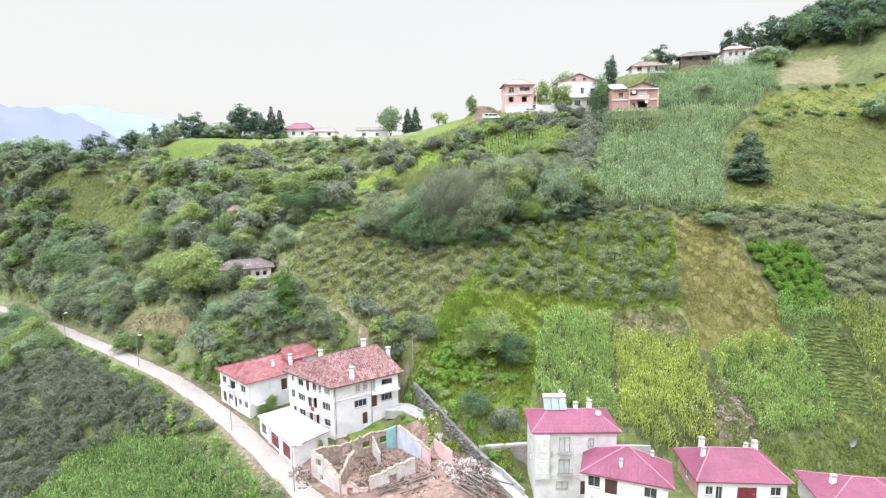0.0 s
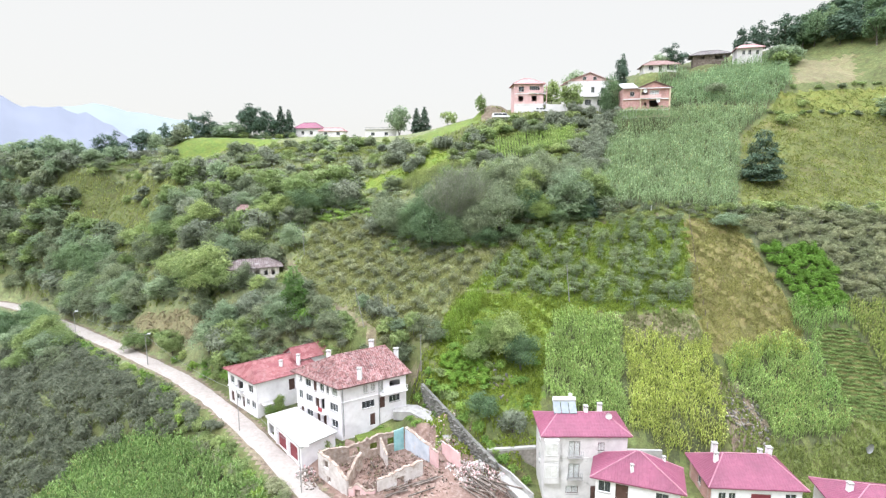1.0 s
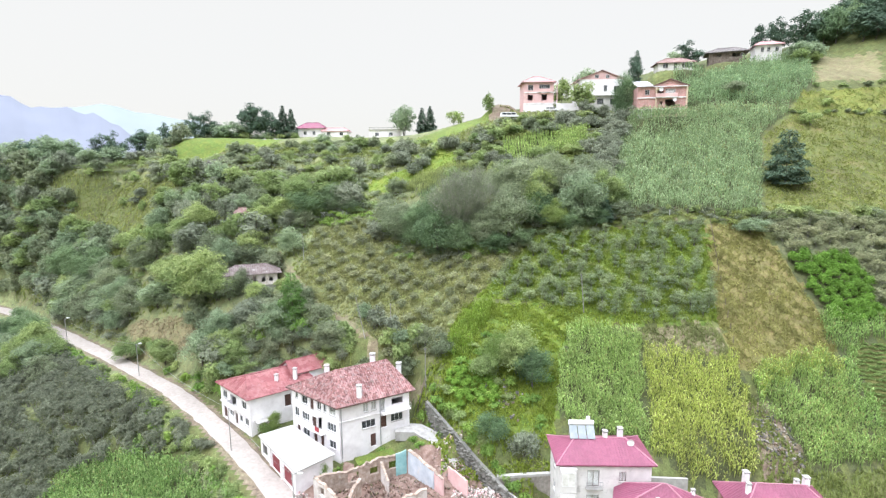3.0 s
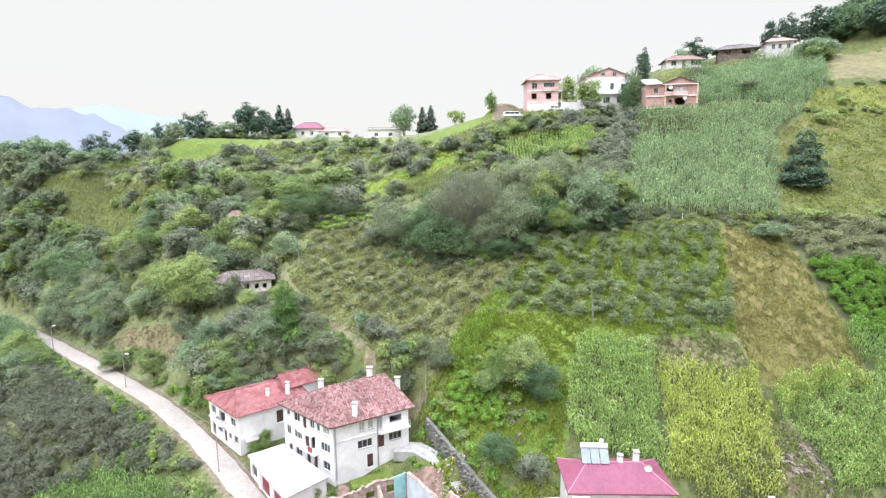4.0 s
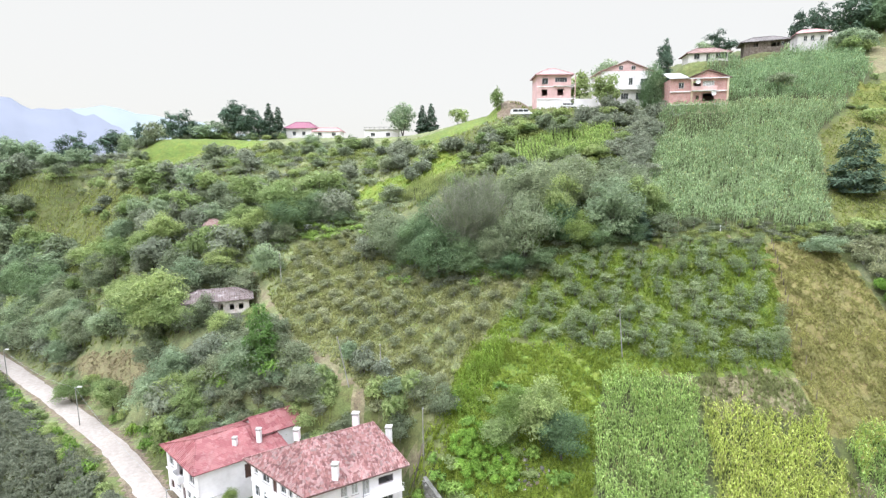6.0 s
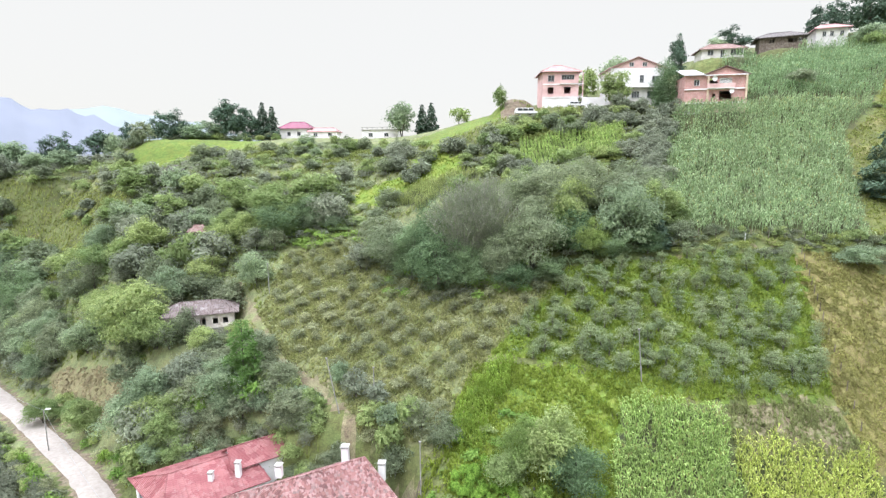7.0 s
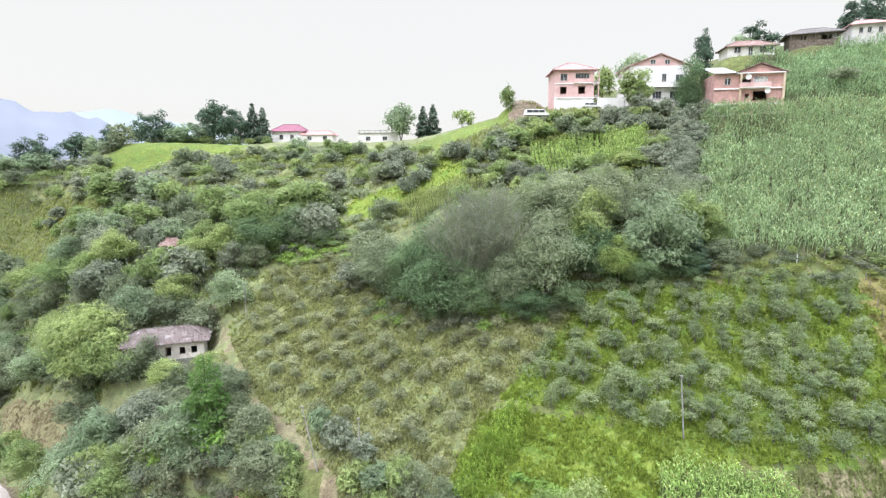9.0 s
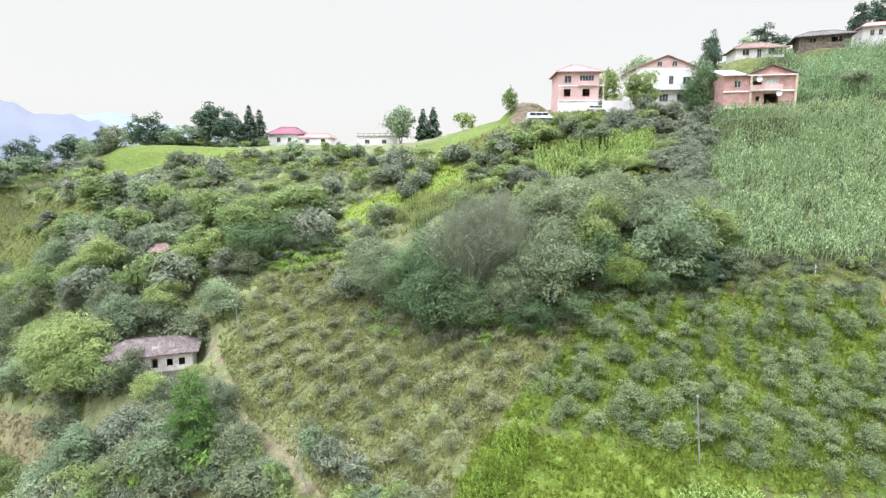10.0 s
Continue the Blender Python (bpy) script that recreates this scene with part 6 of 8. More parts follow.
def floor_slab(parent, quad, z):
    bm = bmesh.new()
    c = sum((Vector((*p, 0)) for p in quad), Vector()) / len(quad)
    lo = [bm.verts.new((Vector((*p, 0)) - c) * 0.93 + c + Vector((0, 0, z - 0.15))) for p in quad]
    hi = [bm.verts.new((Vector((*p, 0)) - c) * 0.93 + c + Vector((0, 0, z))) for p in quad]
    bm.faces.new(hi)
    bm.faces.new(reversed(lo))
    for k in range(len(quad)):
        bm.faces.new((lo[k], lo[(k + 1) % len(quad)], hi[(k + 1) % len(quad)], hi[k]))
    part("floor_slab", bm, CONCRETE, parent)


def rect(w, d, turn):
    """Corners about the origin: front left, front right, back right, back left."""
    c, s = math.cos(radians(turn)), math.sin(radians(turn))
    return [(a * c - b * s, a * s + b * c) for a, b in ((-w / 2, -d / 2), (w / 2, -d / 2), (w / 2, d / 2), (-w / 2, d / 2))]


def grown(quad, by):
    c = sum((Vector(p) for p in quad), Vector((0, 0))) / len(quad)
    return [tuple(Vector(p) + (Vector(p) - c).normalized() * by * 1.3) for p in quad]


# -- three-storey white farmhouse with the old tiled roof
def farmhouse():
    base = (-20.0, 84.5, 0.0)
    ob = thing("farmhouse", "three-storey white plastered farmhouse with an old mottled tile roof", "house", Matrix.Translation(base))
    F, R, B, L = ((x - base[0], y - base[1]) for x, y in ((-20.3, 78.2), (-10.6, 84.3), (-19.4, 91.3), (-29.6, 84.6)))
    win, hi, mid, low = "window", 5.75, 3.1, 0.35
    facade(ob, L, F, -2.6, 7.9, [
        (1.2, 6.2, 0.7, 0.9, win), (3.2, hi, 1.4, 1.3, win), (5.0, 5.15, 0.85, 2.0, "door"), (6.7, hi, 1.0, 1.3, win), (8.1, hi, 0.7, 1.3, win), (9.8, hi, 1.4, 1.3, "curtain"),
        (1.1, mid, 1.1, 1.5, win), (3.3, mid, 1.8, 1.35, win), (5.4, 2.5, 1.0, 2.1, "door"), (6.7, 2.5, 1.0, 2.1, "hole"), (9.5, mid, 2.0, 1.35, win),
        (1.4, -0.2, 0.8, 1.9, "door"), (3.3, low, 1.6, 1.3, win), (5.6, -0.2, 0.8, 2.0, "door"), (7.2, -0.2, 0.8, 2.0, "door"), (9.6, low, 1.5, 1.3, win)], PLASTER)
    facade(ob, F, R, -2.6, 7.9, [
        (4.2, hi, 0.8, 1.4, "curtain"), (5.5, hi, 0.8, 1.4, "curtain"), (4.6, mid, 2.2, 1.25, win), (5.3, -0.1, 0.9, 2.05, "door"),
        (6.9, 5.2, 0.8, 2.1, "curtain"), (9.4, 5.9, 1.9, 1.0, "hole"), (7.0, 2.5, 1.1, 2.0, "door"), (9.3, mid, 2.0, 1.2, win)], PLASTER, inset=(0.29, 0.0))
    facade(ob, R, B, -2.6, 7.9, [(3.0, mid, 1.4, 1.3, win), (8.0, mid, 1.4, 1.3, win)], PLASTER, inset=(0.29, 0.0))
    facade(ob, B, L, -2.6, 7.9, [(4, hi, 1.4, 1.3, win), (9, hi, 1.4, 1.3, win)], PLASTER, inset=(0.29, 0.29))
    for z in (-0.1, 2.5, 5.15):
        floor_slab(ob, (F, R, B, L), z)
    strip(ob, F, R, 4.95, 5.12, 0.12, PLASTER)
    strip(ob, L, F, 4.95, 5.12, 0.12, PLASTER)
    strip(ob, L, F, 2.3, 2.44, 0.1, PLASTER)
    balcony(ob, L, F, 4.2, 7.6, 5.13)
    balcony(ob, L, F, 4.6, 8.2, 2.46)
    balcony(ob, F, R, 6.6, 11.3, 5.13, 1.1)
    for at in ((F[0] + 0.35, F[1] - 0.06), (F[0] + 5.55, F[1] + 3.35)):
        bm = bmesh.new()
        limb(bm, (*at, -0.6), (*at, 7.8), 0.06, 0.06, 6)
        part("downpipe", bm, METAL_GREY, ob)
    quad = grown((F, R, B, L), 0.75)
    order = (quad[0], quad[1], quad[2], quad[3])
    _, r1, r2 = roof(ob, order, 7.75, (0.3, 0.98), 3.45, TILE_OLD, 0.18, (False, True), "mottled old clay tiles", True)
    tile_rows(ob, order, 7.76, (0.3, 0.98), 3.45, TILE_OLD, 0.36, (False, True), 3, 0.07)
    gable_wall(ob, R, B, 7.9, Vector(((R[0] + B[0]) / 2, (R[1] + B[1]) / 2, 10.6)), PLASTER)
    for x, y, z, h, w in ((-12.7, 88.0, 9.3, 1.2, 0.75), (-17.6, 80.2, 9.0, 0.95, 0.7), (-17.4, 89.9, 10.3, 1.0, 0.8), (-24.6, 87.6, 9.6, 0.5, 0.7)):
        chimney(ob, x - base[0], y - base[1], z, h, w)
    bm = bmesh.new()
    box(bm, 2.9, 4.2, 2.6, 3.6, 10.0, 10.5)
    part("skylight", bm, CONCRETE, ob)
    # white verge boards along the open gable, dark gutters along the eaves
    for p0, p1, nm, mt, r in ((order[1], r2, "verge_board", FRAME_WHITE, 0.1), (order[2], r2, "verge_board", FRAME_WHITE, 0.1), (order[0], order[1], "gutter", DOOR_BROWN, 0.07), (order[3], order[0], "gutter", DOOR_BROWN, 0.07)):
        bm = bmesh.new()
        limb(bm, (p0[0], p0[1], 7.74), p1 if len(p1) == 3 else (p1[0], p1[1], 7.66), r, r, 6)
        part(nm, bm, mt, ob)
    # a red carpet over the rail of the lower balcony
    a, b = Vector((*L, 0)), Vector((*F, 0))
    d = (b - a).normalized()
    bm = bmesh.new()
    obox(bm, a, d, Vector((d.y, -d.x, 0)), 6.7, 7.6, 0.9, 0.97, 2.75, 3.46)
    rug = part("rug", bm, CLOTH_RED, None)
    rug.matrix_basis = Matrix.Translation(base)
    tagged(rug, "dark red rug hung over the balcony rail", "rug")
    return ob


# -- two-storey house with the patched red sheet roof
def sheet_roof_house():
    base = (-36.5, 91.5, -0.8)
    ob = thing("farmhouse", "two-storey white house with a patched red sheet roof", "house", Matrix.Translation(base))
    F, R, B, L = ((x - base[0], y - base[1]) for x, y in ((-37.0, 85.2), (-28.6, 92.2), (-36.6, 98.6), (-45.0, 91.6)))
    hi, low = 3.6, 0.9
    facade(ob, L, F, -1.6, 6.2, [(1.6, hi, 1.5, 1.4, "window"), (4.6, 3.0, 2.0, 1.9, "hole"), (8.3, hi, 1.6, 1.4, "window"),
                                 (1.4, 0.0, 1.2, 2.0, "door"), (3.6, low, 1.5, 1.2, "window"), (5.4, 0.0, 0.9, 2.0, "door"), (7.0, low, 1.2, 1.2, "window"), (9.0, low, 1.4, 1.3, "window")], PLASTER)
    facade(ob, F, R, -1.6, 6.2, [(6.4, 3.0, 1.1, 2.1, "door"), (9.6, 3.7, 0.8, 1.1, "window")], PLASTER, inset=(0.29, 0))
    facade(ob, R, B, -1.6, 6.2, [(4, 3.6, 1.2, 1.2, "window")], PLASTER, inset=(0.29, 0))
    facade(ob, B, L, -1.6, 6.2, [(4, 3.6, 1.2, 1.2, "window")], PLASTER, inset=(0.29, 0.29))
    floor_slab(ob, (F, R, B, L), 2.85)
    floor_slab(ob, (F, R, B, L), 0.0)
    strip(ob, L, F, 2.72, 2.9, 0.22, PLASTER)
    balcony(ob, L, F, 3.4, 5.8, 2.95, 0.8, solid=True)
    quad = grown((F, R, B, L), 0.7)
    roof(ob, quad, 6.15, (0.22, 0.99), 2.0, TIN_RED, 0.12, (False, True), "faded red metal sheets with rusty patches", True)
    tile_rows(ob, quad, 6.155, (0.22, 0.99), 2.0, TIN_RED, 0.55, (False, True), 4, 0.035)
    gable_wall(ob, R, B, 6.2, Vector(((R[0] + B[0]) / 2, (R[1] + B[1]) / 2, 7.8)), PLASTER)
    chimney(ob, 5.0, 0.2, 7.6, 1.0, 0.6)
    chimney(ob, 2.2, -1.2, 7.1, 0.9, 0.55)
    # concrete canopy beside the yard stairs
    a, b = Vector((*F, 0)), Vector((*R, 0))
    d = (b - a).normalized()
    bm = bmesh.new()
    obox(bm, a, d, Vector((d.y, -d.x, 0)), 0.6, 4.2, 0.01, 1.5, 1.9, 2.05)
    part("canopy", bm, CONCRETE, ob)
    # higher annexe with its own sheet roof
    an = thing("annexe", "raised shed annexe with a red sheet roof", "shed", Matrix.Translation((-31.2, 96.2, 0.35)))
    q = rect(6.5, 5.0, 40)
    for k in range(4):
        facade(an, q[k], q[(k + 1) % 4], -1.0, 6.4, [(3.0, 3.4, 1.0, 1.2, "window")] if k == 0 else [], PLASTER, inset=(0.29 if k else 0, 0.29 if k == 3 else 0))
    roof(an, grown(q, 0.4), 6.35, (0.02, 0.98), 1.7, TIN_RED, 0.12, (True, True))
    gable_wall(an, q[1], q[2], 6.4, Vector(((q[1][0] + q[2][0]) / 2, (q[1][1] + q[2][1]) / 2, 7.8)), PLASTER)
    gable_wall(an, q[3], q[0], 6.4, Vector(((q[3][0] + q[0][0]) / 2, (q[3][1] + q[0][1]) / 2, 7.8)), PLASTER)
    return ob


def garage():
    base = (-27.3, 78.6, -2.0)
    ob = thing("garage", "low white garage with a flat concrete roof and maroon doors", "garage", Matrix.Translation(base))
    F, R, B, L = ((x - base[0], y - base[1]) for x, y in ((-25.0, 71.8), (-21.0, 76.4), (-29.6, 84.1), (-33.6, 80.9)))
    facade(ob, L, F, -1.2, 3.0, [(1.6, 0.5, 2.0, 1.9, "hole"), (5.8, 0.0, 3.0, 2.4, "garage"), (9.9, 0.0, 2.8, 2.4, "garage")], PLASTER)
    facade(ob, F, R, -1.5, 3.0, [], PLASTER, inset=(0.29, 0))
    facade(ob, R, B, -1.2, 3.0, [], PLASTER, inset=(0.29, 0))
    facade(ob, B, L, -1.2, 3.0, [], PLASTER, inset=(0.29, 0.29))
    bm = bmesh.new()
    quad = grown((F, R, B, L), 0.35)
    lo = [bm.verts.new((*p, 3.01)) for p in quad]
    hi = [bm.verts.new((*p, 3.24)) for p in quad]
    bm.faces.new(hi)
    bm.faces.new(reversed(lo))
    for k in range(4):
        bm.faces.new((lo[k], lo[(k + 1) % 4], hi[(k + 1) % 4], hi[k]))
    part("flat_roof", bm, surface("pale_roof_screed", ((0.4048, 0.4004, 0.3784), (0.4664, 0.462, 0.44), (0.5192, 0.513, 0.4928)), 0.7, 0.9, 0.1, 0.3, 0.06, stain=(0.4, 0.39, 0.36), stain_scale=0.3, stain_at=0.62), ob, "pale concrete roof slab")
    for u in (3.9, 7.9):
        a, b = Vector((*L, 0)), Vector((*F, 0))
        d = (b - a).normalized()
        bm = bmesh.new()
        obox(bm, a, d, Vector((d.y, -d.x, 0)), u - 0.2, u + 0.2, 0.004, 0.18, -0.6, 3.0)
        part("pillar", bm, PLASTER, ob)


# -- tall block of flats with a crimson roof
def flats():
    base = (15.8, 70.5, -3.4)
    ob = thing("apartment_house", "three-storey pale grey apartment house with a crimson metal roof", "house", Matrix.Translation(base))
    q = rect(11.2, 6.6, 1.5)
    rows = (7.0, 3.7, 0.9)
    facade(ob, q[0], q[1], -1.5, 9.6, [(4.1, rows[0] - 0.5, 1.5, 2.2, "curtain"), (4.1, rows[1] - 0.5, 1.5, 2.2, "curtain"), (3.9, rows[2], 1.7, 1.2, "curtain"),
                                       (7.7, rows[0] + 0.2, 0.9, 1.3, "curtain"), (7.7, rows[1] + 0.2, 0.9, 1.3, "curtain"), (6.9, 0.0, 0.9, 2.1, "door")], PLASTER_GREY, frame_mat=DOOR_BROWN)
    facade(ob, q[1], q[2], -1.5, 9.6, [(3.3, rows[0], 1.2, 1.3, "window")], PLASTER_GREY, inset=(0.29, 0))
    facade(ob, q[2], q[3], -1.5, 9.6, [(5, rows[0], 1.2, 1.3, "window")], PLASTER_GREY, inset=(0.29, 0))
    facade(ob, q[3], q[0], -1.5, 9.6, [(3, rows[0], 1.2, 1.3, "window"), (3, rows[1], 1.2, 1.3, "window")], PLASTER_GREY, inset=(0.29, 0.29))
    for z in (0, 3.2, 6.4):
        floor_slab(ob, q, z)
    a, b = Vector((*q[0], 0)), Vector((*q[1], 0))
    d = (b - a).normalized()
    n = Vector((d.y, -d.x, 0))
    for z in (3.1, 6.3):
        bm = bmesh.new()
        obox(bm, a, d, n, -0.1, 1.9, 0.003, 0.75, z - 0.2, z + 2.9)
        bay = part("bay", bm, PLASTER_GREY, ob)
        bm = bmesh.new()
        obox(bm, a, d, n, 0.15, 1.65, 0.752, 0.8, z + 0.75, z + 2.4)
        bw = part("window", window_frame(a + n * 0.93, d, n, 0.9, z + 0.7, 1.6, 1.8), FRAME_WHITE, bay)
        part("curtain", bm, CURTAIN, bw)
        balcony(ob, q[0], q[1], 3.1, 5.2, z + 0.2, 0.6, METAL_GREY, CONCRETE)
    for z in (3.2, 6.4):
        strip(ob, q[0], q[1], z - 0.22, z - 0.1, 0.03, PLASTER_GREY)
    roof(ob, grown(q, 0.5), 9.55, (0.24, 0.76), 1.7, METAL_RED, 0.16, label="crimson metal tile roof", cap_mat=METAL_PINK)
    tile_rows(ob, grown(q, 0.5), 9.555, (0.24, 0.76), 1.7, METAL_RED, 0.4, seed=7, bulge=0.03)
    for x, y, z, h, w in ((0.7, 0.2, 10.9, 1.0, 0.55), (2.9, 1.2, 10.6, 1.2, 0.6)):
        chimney(ob, x, y, z, h, w)
    return base


def solar_heater(x, y, z):
    ob = thing("solar_water_heater", "solar water heater with tank and glass collector on the roof", "water heater", Matrix.Translation((x, y, z)))
    for dx in (-1.1, 0, 1.1):
        bm = bmesh.new()
        v = [(-0.5, -0.9, 0.25), (0.5, -0.9, 0.25), (0.5, 0.35, 1.45), (-0.5, 0.35, 1.45)]
        hi = [bm.verts.new((p[0] + dx, p[1], p[2])) for p in v]
        lo = [bm.verts.new((p[0] + dx, p[1] + 0.06, p[2] - 0.08)) for p in v]
        bm.faces.new(hi)
        bm.faces.new(reversed(lo))
        for k in range(4):
            bm.faces.new((lo[k], lo[(k + 1) % 4], hi[(k + 1) % 4], hi[k]))
        part("collector", bm, surface("collector_glass", ((0.2, 0.23, 0.25), (0.24, 0.27, 0.29), (0.28, 0.31, 0.33)), 1.5, 0.25, 0, 0.5, 0.05), ob)
    bm = bmesh.new()
    limb(bm, (-1.6, 0.6, 1.7), (1.6, 0.6, 1.7), 0.32, 0.32, 12)
    part("tank", bm, FRAME_WHITE, ob, "white cylindrical tank")
    for px, py in ((-1.5, -0.8), (1.5, -0.8), (-1.5, 0.6), (1.5, 0.6)):
        bm = bmesh.new()
        limb(bm, (px, py, -0.7), (px, py, 0.35 if py < 0 else 1.6), 0.04, 0.04, 5)
        part("leg", bm, METAL_GREY, ob)
    bm = bmesh.new()
    limb(bm, (0.9, 0.6, 2.0), (0.9, 0.6, 2.5), 0.28, 0.28, 10)
    part("water_tank", bm, FRAME_WHITE, ob)


def dish(x, y, z, r, turn=180.0, on="roof"):
    ob = thing("satellite_dish", f"white satellite dish fixed to the {on}", "satellite dish", pose(x, y, z, 0, 0, turn))
    bm = bmesh.new()
    rings = []
    for k in range(4):
        rr = r * k / 3
        rings.append([bm.verts.new((rr * math.cos(i * math.tau / 14), 0.35 * (rr / r) ** 2 * r, rr * math.sin(i * math.tau / 14))) for i in range(14)] if k else [bm.verts.new((0, 0, 0))])
    for i in range(14):
        bm.faces.new((rings[0][0], rings[1][i], rings[1][(i + 1) % 14]))
        for k in (1, 2):
            bm.faces.new((rings[k][i], rings[k + 1][i], rings[k + 1][(i + 1) % 14], rings[k][(i + 1) % 14]))
    part("reflector", bm, METAL_GREY if on == "grass bank" else FRAME_WHITE, ob)
    bm = bmesh.new()
    limb(bm, (0, 0, 0), (0, -0.25, -0.1), 0.03, 0.03, 5)
    limb(bm, (0, -0.25, -0.1), (0, -0.3, -r - 0.3), 0.03, 0.03, 5)
    part("mount", bm, METAL_GREY, ob)


# -- low crimson-roofed houses beside the flats
def red_house(label, base, w, d, turn, tall, rise, ridge, front, walls, over=0.6, chims=(), side=()):
    ob = thing("house", label, "house", Matrix.Translation(base))
    q = rect(w, d, turn)
    for k in range(4):
        facade(ob, q[k], q[(k + 1) % 4], -2.0, tall, front if k == 0 else side if k == 3 else [], walls[0] if k == 0 else walls[1], inset=(0.29 if k else 0, 0.29 if k == 3 else 0))
    floor_slab(ob, q, 0.0)
    floor_slab(ob, q, tall - 0.05)
    roof(ob, grown(q, over), tall - 0.05, ridge, rise, METAL_RED, 0.16, label="crimson metal tile roof", cap_mat=METAL_PINK)
    tile_rows(ob, grown(q, over), tall - 0.045, ridge, rise, METAL_RED, 0.4, seed=6, bulge=0.03)
    for x, y, z, h, cw in chims:
        chimney(ob, x, y, z, h, cw)
    return ob


farmhouse()
sheet_roof_house()
garage()
flats()
solar_heater(13.6, 71.0, 7.6)
dish(19.4, 69.4, 7.9, 0.45, 170)
dish(60.3, 76.6, height(60.3, 76.6) + 1.05, 0.8, 200, "grass bank")
red_house("white house with a steep crimson pyramid roof", (21.7, 63.6, -5.0), 9.9, 5.3, -18, 8.1, 2.95, (0.48, 0.52), [(1.1, 6.1, 1.5, 1.5, "window"), (3.2, 5.5, 1.5, 2.1, "door"), (7.9, 6.0, 1.5, 1.4, "window"), (1.4, 3.2, 1.4, 1.4, "window"), (8, 3.2, 1.4, 1.4, "window")], (PLASTER, PLASTER),
          chims=((-1.2, -1.5, 9.2, 0.7, 0.36), (3.5, 0.6, 9.0, 0.8, 0.36)))
red_house("white house with a broad crimson roof and brick side", (38.7, 70.2, -3.7), 11.6, 7.6, -2, 3.2, 2.7, (0.27, 0.73), [(1.4, 0.9, 1.0, 1.3, "window"), (2.7, 0.1, 0.9, 2.1, "window"), (6.4, 0.0, 2.6, 2.2, "garage"), (10.2, 1.0, 1.4, 1.3, "window")], (PLASTER, BRICK),
          chims=((-4.2, -0.5, 4.4, 1.6, 0.5), (-3.4, 1.8, 4.4, 1.8, 0.65), (2.2, 0.4, 5.2, 0.9, 0.5), (4.0, 1.4, 4.3, 1.6, 0.65)), side=[(3.5, 0.8, 1.1, 1.2, "window")])
red_house("white house with a dull crimson roof", (54.2, 66.2, -5.2), 11.5, 8.0, -8, 3.2, 2.3, (0.4, 0.6), [(2, 0.9, 1.2, 1.3, "window"), (8, 0.9, 1.2, 1.3, "window")], (PLASTER, PLASTER), chims=((-3.6, 0.4, 4.2, 1.1, 0.6),))


# -- houses on the crest
def crest_pink():
    ob = thing("house", "unfinished pink brick house on a white concrete ground floor", "house", Matrix.Translation((19.0, 175.2, 58.2)))
    q = rect(9.0, 8.0, 3)
    facade(ob, q[0], q[1], -2.0, 3.0, [], PLASTER)
    facade(ob, q[0], q[1], 3.01, 9.3, [(2.0, 3.9, 1.5, 1.6, "hole"), (6.2, 3.9, 1.6, 1.7, "hole"), (2.1, 6.9, 1.6, 1.5, "window"), (6.3, 6.9, 3.2, 1.6, "window")], PLASTER_PINK, inset=(0, 0))
    for k in (1, 2, 3):
        facade(ob, q[k], q[(k + 1) % 4], -2.0, 9.3, [(2.5, 3.6, 1.3, 2.0, "hole"), (5.5, 7.0, 1.3, 1.3, "window")] if k == 1 else [], PLASTER_PINK, inset=(0.29, 0.29 if k == 3 else 0))
    for z in (3.0, 6.2):
        strip(ob, q[0], q[1], z - 0.12, z + 0.14, 0.14, PLASTER)
        strip(ob, q[1], q[2], z - 0.12, z + 0.14, 0.14, PLASTER)
        floor_slab(ob, q, z)
    balcony(ob, q[1], q[2], 0.2, 6.0, 6.4, 1.3)
    balcony(ob, q[0], q[1], 4.3, 8.6, 6.35, 0.5, PLASTER_PINK, PLASTER, True)
    balcony(ob, q[1], q[2], 0.2, 6.0, 3.2, 1.3)
    for u in (0.3, 5.9):
        for z0, z1 in ((-1.0, 3.05), (3.2, 6.25), (6.4, 9.1)):
            e, g = Vector((*q[1], 0)), Vector((*q[2], 0))
            d = (g - e).normalized()
            bm = bmesh.new()
            obox(bm, e, d, Vector((d.y, -d.x, 0)), u - 0.1, u + 0.1, 1.04, 1.24, z0, z1)
            part("pillar", bm, PLASTER_PINK, ob)
    roof(ob, grown(q, 0.7), 9.25, (0.4, 0.6), 2.2, TILE_PINK)
    chimney(ob, -0.2, 0.3, 10.4, 0.9, 0.5)
    chimney(ob, 3.3, 1.0, 9.9, 1.0, 0.4, METAL_GREY, False)


